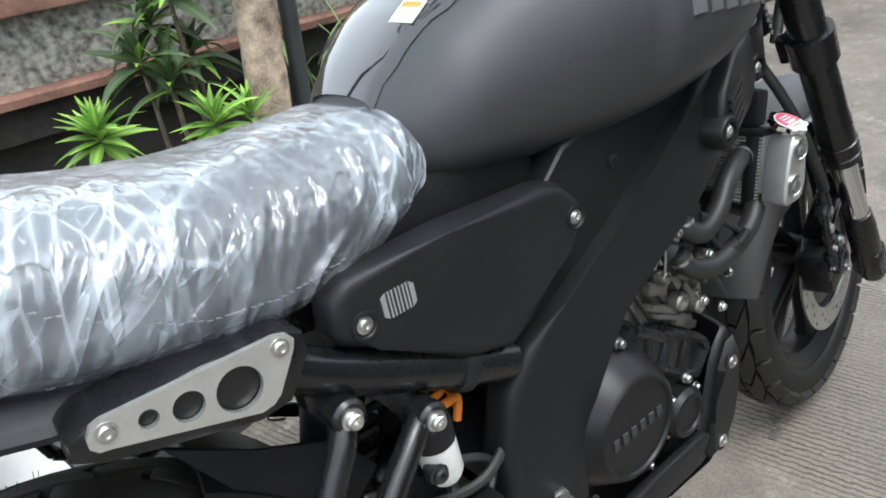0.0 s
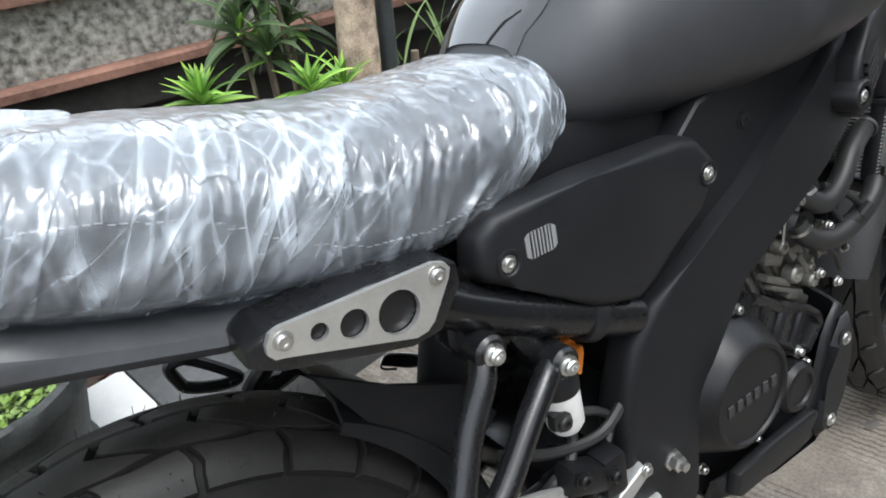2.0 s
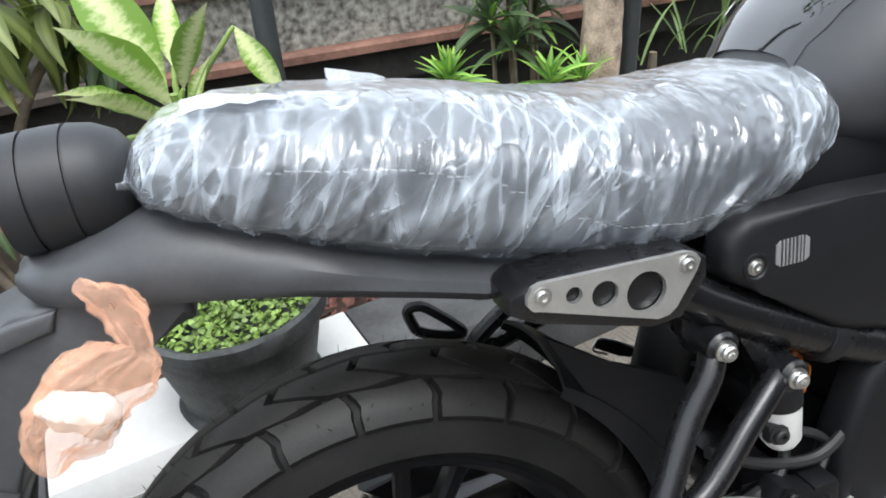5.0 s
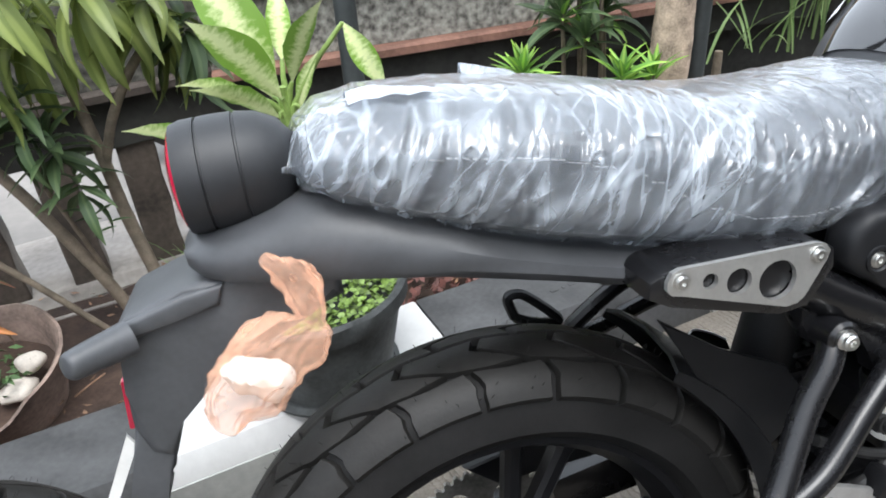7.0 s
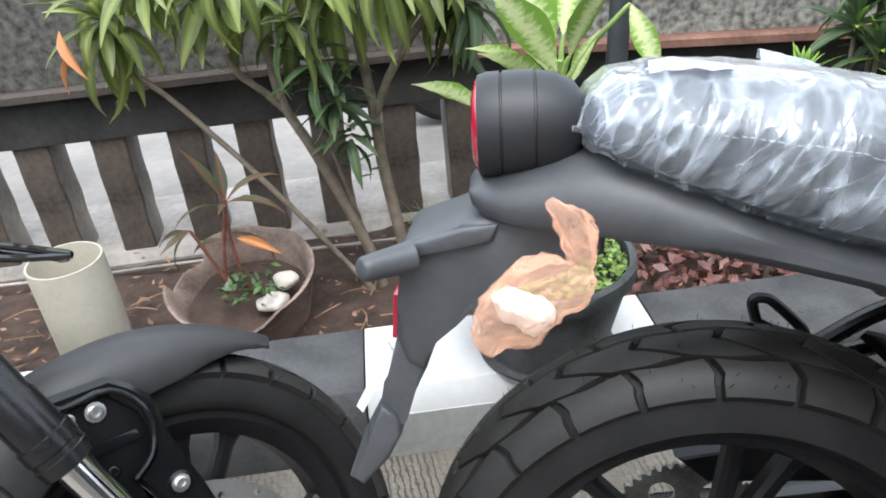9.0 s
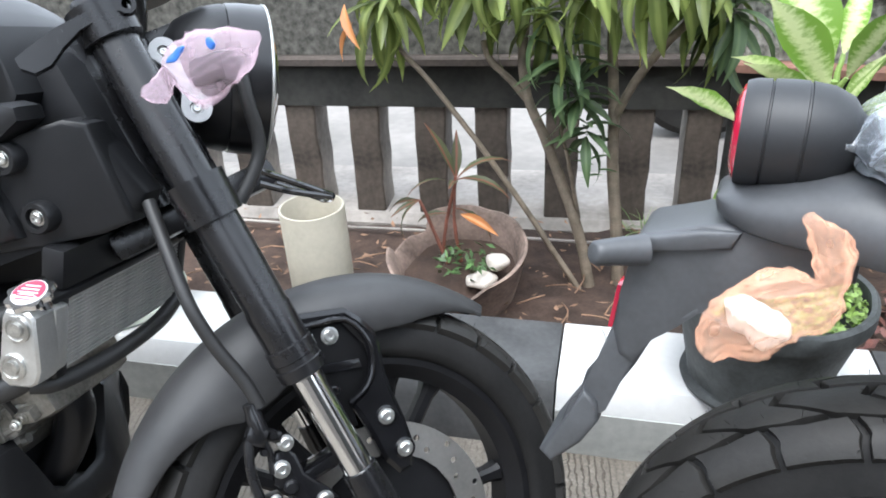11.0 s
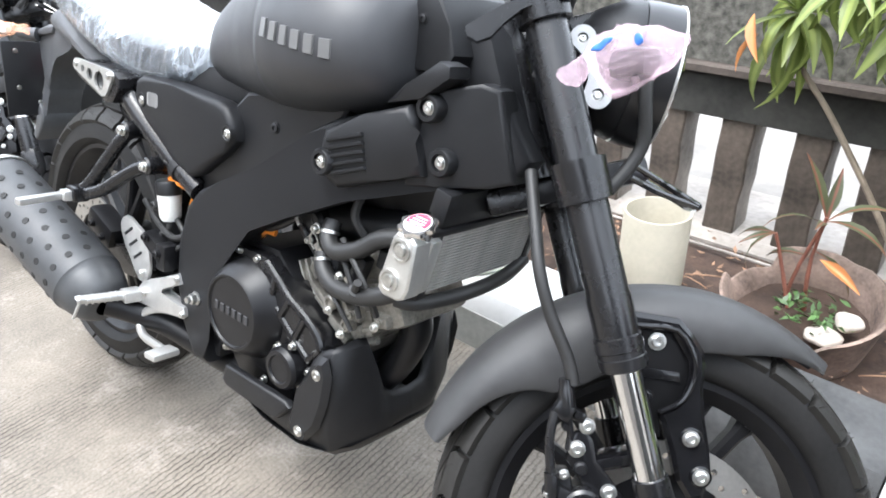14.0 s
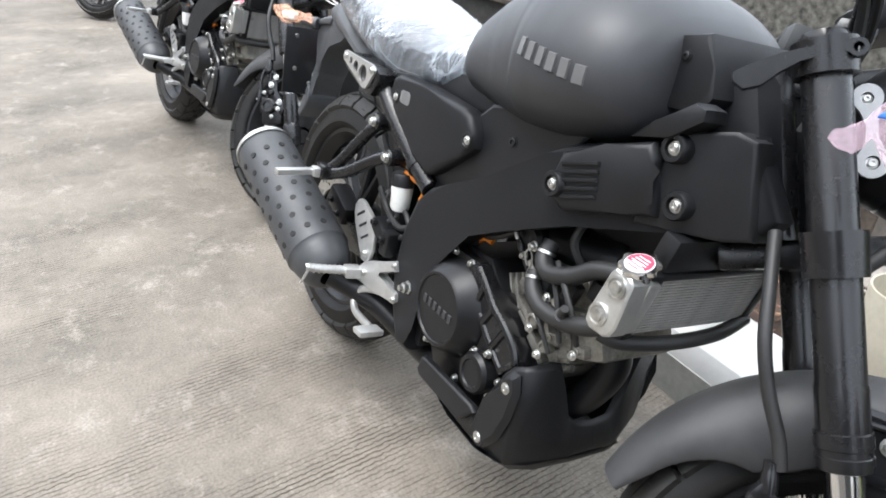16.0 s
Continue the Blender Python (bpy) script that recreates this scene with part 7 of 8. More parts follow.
loft(bm, rings)
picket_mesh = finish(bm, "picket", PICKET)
picket_mesh.materials.append(PICKET_LIT)  # paler sides: light from the lane put into the colour
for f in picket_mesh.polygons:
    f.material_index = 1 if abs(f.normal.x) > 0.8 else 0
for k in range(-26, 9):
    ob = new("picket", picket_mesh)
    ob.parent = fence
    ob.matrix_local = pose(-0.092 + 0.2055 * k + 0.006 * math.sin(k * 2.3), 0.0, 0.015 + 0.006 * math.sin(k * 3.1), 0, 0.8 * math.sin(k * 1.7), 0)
bm = bmesh.new()
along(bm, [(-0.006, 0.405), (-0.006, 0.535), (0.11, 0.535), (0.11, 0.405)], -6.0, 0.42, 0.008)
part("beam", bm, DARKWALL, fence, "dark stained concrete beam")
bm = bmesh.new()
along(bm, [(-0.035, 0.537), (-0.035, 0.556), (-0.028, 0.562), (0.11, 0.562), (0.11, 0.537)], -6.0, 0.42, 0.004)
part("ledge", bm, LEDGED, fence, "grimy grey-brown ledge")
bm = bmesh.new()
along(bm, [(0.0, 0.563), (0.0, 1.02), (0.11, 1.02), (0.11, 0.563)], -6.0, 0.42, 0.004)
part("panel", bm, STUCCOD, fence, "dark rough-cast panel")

WALL = pose(-0.30, 1.5, 0)
wall = thing("wall_east", "dark rough-cast garden wall with a red-brown ledge", "wall", kind="structure", m=WALL)
bm = bmesh.new()
along(bm, [(0.06, -0.02), (0.06, 0.44), (0.22, 0.44), (0.22, -0.02)], 0.0, 6.0, 0.004)
part("plinth", bm, DARKWALL, wall, "dark lower wall set back under the ledge")
bm = bmesh.new()
along(bm, [(0.012, 0.441), (0.012, 0.535), (0.22, 0.535), (0.22, 0.441)], 0.0, 6.0, 0.006)
part("band", bm, DARKWALL, wall)
bm = bmesh.new()
along(bm, [(-0.03, 0.536), (-0.03, 0.556), (-0.022, 0.562), (0.22, 0.562), (0.22, 0.536)], 0.0, 6.0, 0.004)
part("ledge", bm, LEDGE, wall, "grimy red-brown ledge")
bm = bmesh.new()
along(bm, [(0.014, 0.563), (0.014, 0.735), (0.22, 0.735), (0.22, 0.563)], 0.0, 6.0, 0.004)
part("panel", bm, STUCCO, wall, "grey rough-cast panel")
bm = bmesh.new()
along(bm, [(-0.02, 0.736), (-0.02, 0.80), (0.0, 0.83), (0.22, 0.83), (0.22, 0.736)], 0.0, 6.0, 0.004)
part("trim", bm, LEDGE, wall, "dark red-brown upper trim")
bm = bmesh.new()
along(bm, [(0.014, 0.831), (0.014, 1.02), (0.22, 1.02), (0.22, 0.831)], 0.0, 6.0, 0.004)
part("upper_panel", bm, STUCCO, wall)

# ---- the motorcycles, nose to tail, each leaning on its side stand ----
def stand(x, y, turn, lean):
    return Matrix.Translation((x, y, 0)) @ Matrix.Rotation(radians(turn), 4, "Z") @ Matrix.Rotation(radians(-lean), 4, "X")


bike_a = motorcycle(9, 3.0, "matte black roadster motorcycle with clear film over its seat", stand(0, 0, 0, 10.26))
bike_b = motorcycle(37.5, 11.0, "matte black roadster motorcycle with turned forks and film-covered seat", stand(-1.860, -0.355, 13.72, 12.19))
B = stand(-1.860, -0.355, 13.72, 12.19)
bm = bmesh.new()
box(bm, (0.006, 0.23, 0.175), pose(-0.362, 0.0, 0.620, 0, -8, 0), 0.002)
board = part("plate_board", bm, SATIN, bike_b, "plain black number plate board")
for y, z in ((-0.085, 0.685), (-0.085, 0.60), (-0.02, 0.685), (-0.04, 0.565), (0.06, 0.685)):
    bm = bmesh.new()
    lathe(bm, [(0, 0.004), (0.005, 0.003), (0.006, 0.0), (0, 0.0)], pose(-0.3585 - 0.14 * (z - 0.62), y, z, 0, 90, 0), 12)
    part("bolt", bm, STEEL, board)
bike_c = copy_thing(bike_b, stand(-3.79, -0.80, 17.4, 13.2))
bike_d = copy_thing(bike_b, stand(-7.75, -1.75, 14, 11.5))
PINK_PTS = [(1.126, -0.118, 0.865), (1.154, -0.130, 0.870), (1.170, -0.140, 0.885), (1.187, -0.150, 0.892), (1.209, -0.156, 0.890), (1.236, -0.164, 0.899), (1.265, -0.176, 0.908), (1.287, -0.185, 0.919)]
PINK_R = [0.004, 0.013, 0.010, 0.020, 0.032, 0.026, 0.018, 0.002]
PINK_CORE = (1.229, -0.156, 0.890, 0, -12, -20)
PINK_PRINT = [((1.197, -0.168, 0.904), (0.017, 0.0015, 0.0040), -28), ((1.239, -0.181, 0.913), (0.007, 0.0012, 0.0045), 10)]

# ---- garden things ----
def leaf_mesh(name, mat, length, width, arch, fold=0.25, shape=(0.0, 0.55, 0.95, 1.0, 0.8, 0.45, 0.0), wave=0.0):
    """A blade along x from the stalk, bending down by arch radians."""
    bm = bmesh.new()
    n, rows, x, z = len(shape), [], 0.0, 0.0
    for i, s in enumerate(shape):
        a = arch * (i / (n - 1)) ** 1.3
        if i:
            x += length / (n - 1) * math.cos(a)
            z -= length / (n - 1) * math.sin(a)
        w = max(width * s, 0.0008)
        ripple = wave * math.sin(i * 2.1) * w
        rows.append([Vector((x, -w, z + fold * w + ripple)), Vector((x, -w * 0.5, z + fold * 0.35 * w)), Vector((x, 0, z)), Vector((x, w * 0.5, z + fold * 0.35 * w)), Vector((x, w, z + fold * w - ripple))])
    loft(bm, rows, cap=False, closed=False)
    return finish(bm, name, mat, 180)


STRAPS = [leaf_mesh("leaf", LEAF_STRAP, le, 0.0185, ar, 0.3, (0.35, 0.7, 0.95, 1.0, 0.95, 0.75, 0.4, 0.0), 0.1) for le, ar in ((0.20, 0.9), (0.22, 1.5), (0.17, 0.5), (0.19, 2.0))]
DARKS = [leaf_mesh("leaf", LEAF_DARK, le, 0.0165, ar, 0.3, (0.3, 0.7, 1.0, 0.95, 0.75, 0.4, 0.0)) for le, ar in ((0.15, 0.7), (0.17, 1.3), (0.13, 0.4))]
ROSETTES = [leaf_mesh("leaf", LEAF_ROSETTE, le, 0.0125, ar, 0.35, (0.35, 0.75, 1.0, 0.95, 0.7, 0.35, 0.0)) for le, ar in ((0.115, 0.5), (0.125, 0.8), (0.10, 0.25))]
BROADS = [leaf_mesh("leaf", LEAF_BROAD, le, wi, ar, 0.45, (0.06, 0.34, 0.62, 0.84, 0.97, 1.0, 0.95, 0.82, 0.62, 0.38, 0.16, 0.0), 0.08) for le, wi, ar in ((0.26, 0.042, 0.6), (0.23, 0.036, 1.2), (0.20, 0.030, 0.5))]
CORDYS = [leaf_mesh("leaf", LEAF_CORDY, le, 0.017, ar, 0.3, (0.12, 0.4, 0.9, 1.0, 0.8, 0.4, 0.0)) for le, ar in ((0.20, 0.8), (0.16, 0.3), (0.22, 1.4))]
YELLOWS = [leaf_mesh("leaf", LEAF_YELLOW, 0.19, 0.013, 0.8)]
DRYS = [leaf_mesh("leaf", LEAF_DRY, 0.13, 0.014, 0.7, 0.8)]
GRASSES = [leaf_mesh("leaf", LEAF_GRASS, le, 0.005, ar, 0.3, (0.6, 0.9, 1.0, 0.9, 0.7, 0.4, 0.0)) for le, ar in ((0.30, 0.5), (0.24, 0.9))]
rng = random.Random(5)


def leaf(plant, mesh, at, azimuth, rise, size=1.0, roll=0.0):
    """One leaf: azimuth and rise of its stalk end in degrees."""
    ob = new("leaf", mesh)
    ob.parent = plant
    ob.matrix_local = pose(*at) @ pose(0, 0, 0, 0, -rise, azimuth) @ pose(0, 0, 0, roll, 0, 0) @ Matrix.Diagonal((size, size, size, 1))
    return ob


def crown(plant, meshes, at, count, low=-20, high=75, size=1.0, spread=0.02, away=None):
    """A head of leaves that spring from one stem tip."""
    for k in range(count):
        f = k / max(count - 1, 1)
        az = k * 137.5 + rng.uniform(-12, 12)
        if away is not None:
            az = away + rng.uniform(-110, 110)
        leaf(plant, rng.choice(meshes), (at[0], at[1], at[2] - spread * 2.5 * (1 - f)), az, low + (high - low) * f ** 0.8 + rng.uniform(-10, 10), size * rng.uniform(0.8, 1.15) * (1.0 - 0.25 * f), rng.uniform(-25, 25))


def stem(plant, pts, r0, r1, mat, name="stem"):
    bm = bmesh.new()
    n = len(pts)
    tube(bm, pts, [r0 + (r1 - r0) * i / (n - 1) for i in range(n)], 9, 6)
    for v in bm.verts:
        v.co += Vector((noise.noise(v.co * 60), noise.noise(v.co * 60 + Vector((9, 0, 0))), 0)) * 0.0015
    part(name, bm, mat, plant, "", 60)


# tall shrub with strap leaves against the fence
shrub = thing("strap_leaf_shrub", "tall shrub with grey stems and long green strap leaves", "shrub")
stem(shrub, [(-0.57, 1.14, -0.02), (-0.60, 1.15, 0.12), (-0.655, 1.16, 0.27), (-0.72, 1.17, 0.42), (-0.77, 1.18, 0.52), (-0.79, 1.2, 0.62), (-0.78, 1.2, 0.72)], 0.016, 0.011, STEMM)
stem(shrub, [(-0.77, 1.18, 0.51), (-0.81, 1.17, 0.56), (-0.86, 1.16, 0.61), (-0.88, 1.16, 0.66)], 0.010, 0.008, STEMM)
stem(shrub, [(-0.50, 1.17, -0.02), (-0.515, 1.17, 0.16), (-0.54, 1.18, 0.34), (-0.548, 1.18, 0.50), (-0.56, 1.18, 0.64), (-0.57, 1.18, 0.80)], 0.018, 0.011, STEMM)
stem(shrub, [(-0.545, 1.18, 0.48), (-0.50, 1.16, 0.58), (-0.44, 1.15, 0.67), (-0.39, 1.14, 0.73), (-0.355, 1.14, 0.80)], 0.011, 0.009, STEMM)
stem(shrub, [(-0.585, 1.12, -0.01), (-0.67, 1.12, 0.11), (-0.75, 1.12, 0.225), (-0.875, 1.12, 0.39), (-1.00, 1.12, 0.54), (-1.07, 1.12, 0.61), (-1.17, 1.10, 0.72)], 0.0085, 0.0065, STEMM)
stem(shrub, [(-0.62, 1.17, 0.20), (-0.64, 1.13, 0.36), (-0.66, 1.10, 0.48)], 0.006, 0.004, STEMM)
for at, count, low, high, size in (((-1.13, 1.10, 0.79), 34, -70, 65, 1.0), ((-0.90, 1.15, 0.83), 24, -60, 65, 1.05), ((-0.78, 1.2, 0.80), 18, -60, 60, 1.0), ((-0.60, 1.16, 0.83), 26, -70, 60, 1.05),
                                   ((-0.36, 1.13, 0.84), 30, -70, 60, 1.05), ((-0.98, 1.05, 0.90), 22, -60, 50, 1.0), ((-0.46, 1.06, 0.90), 22, -75, 50, 1.0)):
    crown(shrub, STRAPS, at, count, low, high, size)
for at, count, low, high, size in (((-0.70, 1.10, 0.76), 20, -80, 45, 1.05), ((-0.80, 1.04, 0.92), 24, -80, 40, 1.1), ((-0.62, 1.02, 0.96), 24, -80, 30, 1.1)):
    crown(shrub, STRAPS + DARKS, at, count, low, high, size)
for at, count, low, high, size in (((-0.62, 1.11, 0.585), 20, -35, 55, 1.0), ((-0.60, 1.12, 0.49), 12, -50, 30, 0.9), ((-0.66, 1.11, 0.66), 14, -60, 40, 1.05), ((-0.30, 1.14, 0.77), 20, -85, 40, 1.05)):
    crown(shrub, DARKS, at, count, low, high, size)
for k in range(5):
    leaf(shrub, DARKS[2], (-0.60 + 0.012 * k, 1.11, 0.405 - 0.012 * k), 180 - 150 * (k % 2), rng.uniform(-10, 25), 0.45)
leaf(shrub, YELLOWS[0], (-0.535, 1.20, 0.71), 5, -52, 0.75)
leaf(shrub, DRYS[0], (-1.20, 1.04, 0.76), -60, -35, 1.0, 40)
leaf(shrub, DRYS[0], (-1.17, 1.02, 0.72), -120, -45, 0.8, 60)

# dumb cane with broad blotched leaves behind the tail of the front motorcycle
cane = thing("dumb_cane", "dumb cane with broad green leaves blotched creamy white", "plant")
CANE = Vector((-0.133, 0.562, 0.770))
stem(cane, [(-0.110, 0.90, 0.0), (-0.118, 0.80, 0.25), (-0.138, 0.66, 0.50), (-0.143, 0.585, 0.640), (-0.139, 0.567, 0.715), tuple(CANE)], 0.014, 0.006, STEMG)


def broad(kind, foot, tip, roll, bend=0.0):
    """A broad leaf from its foot to its tip, on a short stalk; bend lifts the stalk's way to make up for the blade's arch."""
    foot, way = Vector(foot), Vector(tip) - Vector(foot)
    flat = math.hypot(way.x, way.y)
    stem(cane, [(CANE.x, CANE.y, min(CANE.z, foot.z) - 0.045), tuple((foot + CANE) / 2 - Vector((0, 0, 0.014))), tuple(foot)], 0.0055, 0.0030, STEMG, "leaf_stalk")
    leaf(cane, BROADS[kind], foot, math.degrees(math.atan2(way.y, way.x)), math.degrees(math.atan2(way.z, flat)) + bend, way.length / (0.25, 0.19, 0.195)[kind], roll)


broad(0, (-0.142, 0.575, 0.768), (-0.262, 0.63, 0.950), -52, 12)
broad(0, (-0.138, 0.550, 0.758), (-0.262, 0.51, 0.876), 62, 16)
broad(0, (-0.118, 0.558, 0.776), (-0.022, 0.55, 0.858), -58, 30)
broad(2, (-0.036, 0.556, 0.846), (-0.012, 0.545, 0.735), 70, 14)
broad(2, (-0.146, 0.555, 0.728), (-0.260, 0.52, 0.798), 48, 12)
broad(2, (-0.126, 0.590, 0.800), (-0.106, 0.62, 0.905), 30, 8)
broad(2, (-0.114, 0.556, 0.738), (-0.078, 0.545, 0.812), 62, 8)
broad(2, (-0.180, 0.548, 0.768), (-0.270, 0.54, 0.803), 50, 10)
broad(2, (-0.148, 0.600, 0.745), (-0.230, 0.70, 0.850), -30, 12)
stem(cane, [(-0.140, 0.565, 0.68), (-0.200, 0.555, 0.700), (-0.248, 0.55, 0.704)], 0.004, 0.003, STEMG, "leaf_stalk")
broad(2, (-0.246, 0.55, 0.704), (-0.354, 0.545, 0.752), 62, 10)
stem(cane, [(-0.30, 1.15, 0.05), (-0.292, 1.15, 0.26), (-0.275, 1.15, 0.346), (-0.236, 1.14, 0.390), (-0.19, 1.12, 0.392)], 0.0062, 0.004, STEMG, "leaf_stalk")

# small tree with pale bark
tree = thing("small_tree", "small tree with pale knotted bark", "tree")
bm = bmesh.new()
tube(bm, [(0.74, 1.06, -0.02), (0.76, 1.07, 0.20), (0.785, 1.09, 0.42), (0.80, 1.10, 0.60), (0.82, 1.12, 0.80), (0.84, 1.13, 1.10), (0.86, 1.15, 1.7)], [0.066, 0.054, 0.050, 0.049, 0.050, 0.046, 0.040], 28, 14)
for v in bm.verts:
    c = Vector((0.79, 1.09, v.co.z))
    d = (v.co - c)
    d.z = 0
    q = Vector((d.x * 20, d.y * 20, v.co.z * 5))
    v.co += d.normalized() * (0.010 * noise.noise(q) + 0.004 * noise.noise(q * 3.3))
part("trunk", bm, BARK, tree, "pale grey-brown trunk with cracks", 60)
bm = bmesh.new()
for s in range(5):
    a = s * 1.26
    tube(bm, [(0.86, 1.15, 1.62), (0.86 + 0.25 * math.cos(a), 1.15 + 0.25 * math.sin(a), 1.95), (0.86 + 0.7 * math.cos(a), 1.15 + 0.6 * math.sin(a), 2.25)], [0.03, 0.018, 0.006], 8, 4)
part("limb", bm, BARK, tree)
bm = bmesh.new()
for k in range(420):
    a, r = rng.uniform(0, 6.283), 0.95 * math.sqrt(rng.random())
    p = Vector((0.86 + r * math.cos(a), 1.15 + r * math.sin(a), 2.25 + rng.gauss(0, 0.22)))
    t = Matrix.Translation(p) @ Euler((rng.uniform(-1, 1), rng.uniform(-1, 1), rng.uniform(0, 6.28))).to_matrix().to_4x4()
    q = [bm.verts.new(t @ Vector(c)) for c in ((-0.05, 0, 0), (0, -0.02, 0.006), (0.05, 0, 0), (0, 0.02, 0.006))]
    bm.faces.new(q)
ob = part("crown", bm, CLOVER, tree)
ob["kind"] = "stuff"

# rosette plants below the wall
for label, heads in (("low rosette plant with pointed light green leaves", [((0.40, 1.06, 0.565), 40)]), ("leafy rosette plant beside the tree trunk", [((0.615, 0.99, 0.545), 28), ((0.70, 1.00, 0.53), 18)]),
                     ("bushy plant with many dark green pointed leaves", [((0.62, 1.24, 0.72), 26), ((0.56, 1.20, 0.65), 22), ((0.70, 1.26, 0.63), 22), ((0.66, 1.20, 0.78), 24), ((0.60, 1.16, 0.60), 18)])):
    plant = thing("rosette_plant", label, "plant", "rosette plants by the wall")
    for at, count in heads:
        stem(plant, [(at[0] + 0.02, at[1] + 0.03, 0.0), (at[0] + 0.01, at[1] + 0.01, at[2] * 0.5), at], 0.007, 0.005, STEMM)
        crown(plant, ROSETTES if len(heads) < 3 else DARKS + ROSETTES[:1], at, count, -25, 80, 1.0, 0.012)
grassy = thing("grass_tuft", "tuft of thin arching grass leaves", "plant")
for k in range(16):
    leaf(grassy, rng.choice(GRASSES), (1.10 + rng.uniform(-0.12, 0.16), 1.34 + rng.uniform(-0.05, 0.05), 0.42), rng.uniform(0, 360), rng.uniform(45, 85), rng.uniform(0.8, 1.1))
stem(grassy, [(1.08, 1.34, 0.0), (1.09, 1.34, 0.2), (1.10, 1.34, 0.44)], 0.02, 0.012, STEMM)
reeds = thing("reed_clump", "clump of tall upright green reed leaves", "plant")
for k in range(26):
    leaf(reeds, GRASSES[0], (1.42 + rng.uniform(-0.12, 0.16), 1.34 + rng.uniform(-0.04, 0.08), 0.30 + rng.uniform(0, 0.3)), rng.uniform(0, 360), rng.uniform(78, 89), rng.uniform(1.2, 1.7))
stem(reeds, [(1.42, 1.36, 0.0), (1.42, 1.36, 0.35)], 0.05, 0.03, STEMG)

# poles
for x, y, r, label in ((0.012, 1.121, 0.024, "dark steel pole standing in the bed"), (0.90, 1.16, 0.022, "dark green steel pole beside the tree")):
    bm = bmesh.new()
    lathe(bm, [(0, 1.8), (r, 1.8), (r, 0.05), (r * 1.25, 0.04), (r * 1.25, -0.02), (0, -0.02)], None, 20)
    solid("steel_pole", bm, POLE, label, "pole", m=pose(x, y, 0, 0, 1.5, 0))

# open plastic pipe standing in the bed
bm = bmesh.new()
lathe(bm, [(0.083, 0.0), (0.083, 0.346), (0.082, 0.348), (0.0775, 0.348), (0.0765, 0.346), (0.0765, 0.0)], None, 48, closed=True)
solid("drain_pipe", bm, PVC, "open cream plastic pipe standing upright in the soil", "pipe", m=pose(-1.212, 0.806, -0.034, 1, 0, 0))

# broken clay pot with a cordyline and white stones
pot = thing("broken_clay_pot", "broken brown clay pot with a jagged rim, sunk in soil", "pot")
bm = bmesh.new()
rings = []
for k in range(48):
    a = 2 * math.pi * k / 48
    cut = 0.045 * max(0, noise.noise(Vector((math.cos(a) * 1.5, math.sin(a) * 1.5, 3)))) + (0.05 if 2.4 < a < 3.3 else 0)
    rings.append([Vector((r * math.cos(a), r * math.sin(a), z)) for r, z in ((0.112, -0.08), (0.150, 0.06), (0.166, 0.135 - cut), (0.170, 0.142 - cut), (0.164, 0.144 - cut), (0.156, 0.135 - cut), (0.142, 0.06), (0.106, -0.08))])
rings.append([p.copy() for p in rings[0]])
loft(bm, rings, cap=False)
bmesh.ops.remove_doubles(bm, verts=bm.verts[:], dist=0.0002)
part("pot_wall", bm, POTC, pot, "", 50)
bm = bmesh.new()
lathe(bm, [(0, 0.062), (0.06, 0.058), (0.12, 0.052), (0.142, 0.046)], None, 24)
for v in bm.verts:
    v.co.z += 0.012 * noise.noise(v.co * 40)
part("potting_soil", bm, SOIL, pot, "", 180)
pot.matrix_world = pose(-0.920, 1.060, -0.005, 13, 0, 0) @ Matrix.Diagonal((1.1, 1.06, 1.0, 1))
cordy = thing("cordyline", "young cordyline with reddish stems and drooping leaves", "plant")
for foot, mid, tip in (((-0.98, 1.07, 0.06), (-0.965, 1.075, 0.18), (-0.934, 1.078, 0.300)), ((-0.93, 1.08, 0.06), (-0.945, 1.08, 0.18), (-0.936, 1.08, 0.310)), ((-0.96, 1.06, 0.06), (-1.00, 1.06, 0.16), (-1.03, 1.055, 0.24))):
    stem(cordy, [foot, mid, tip], 0.0055, 0.004, STEMR)
for at, az, rise, size, m in (((-0.934, 1.078, 0.30), 160, 62, 1.05, 1), ((-0.934, 1.078, 0.30), 20, 55, 0.75, 2), ((-0.934, 1.078, 0.30), -12, 28, 0.75, 2), ((-0.934, 1.078, 0.29), -70, 40, 0.6, 0), ((-0.934, 1.078, 0.30), 100, 72, 0.8, 1),
                              ((-0.934, 1.078, 0.29), 215, 35, 0.7, 2), ((-1.03, 1.055, 0.24), 170, -8, 0.75, 0), ((-1.03, 1.055, 0.24), 200, -30, 0.7, 2), ((-1.03, 1.055, 0.24), 250, 10, 0.5, 0), ((-0.95, 1.08, 0.22), 10, -5, 0.75, 2), ((-0.95, 1.08, 0.20), 190, 10, 0.65, 2)):
    leaf(cordy, CORDYS[m], at, az, rise, size, rng.uniform(-25, 25))
leaf(cordy, DRYS[0], (-0.90, 1.02, 0.235), -20, 0, 0.9, 30)
for x, y, z, s, w in ((-0.810, 1.036, 0.106, 0.026, 0.85), (-0.838, 1.000, 0.066, 0.036, 0.55)):
    bm = bmesh.new()
    bmesh.ops.create_icosphere(bm, subdivisions=3, radius=s)
    for v in bm.verts:
        v.co = Vector((v.co.x * 1.15, v.co.y * 0.95, v.co.z * w)) * (1 + 0.25 * noise.noise(v.co * 35 + Vector((s * 100, 0, 0))))
    solid("coral_stone", bm, STONE, "lumpy white coral stone lying in the pot", "stone", "white stones", m=pose(x, y, z, 0, 0, 40 * w), angle=60)
bm = bmesh.new()
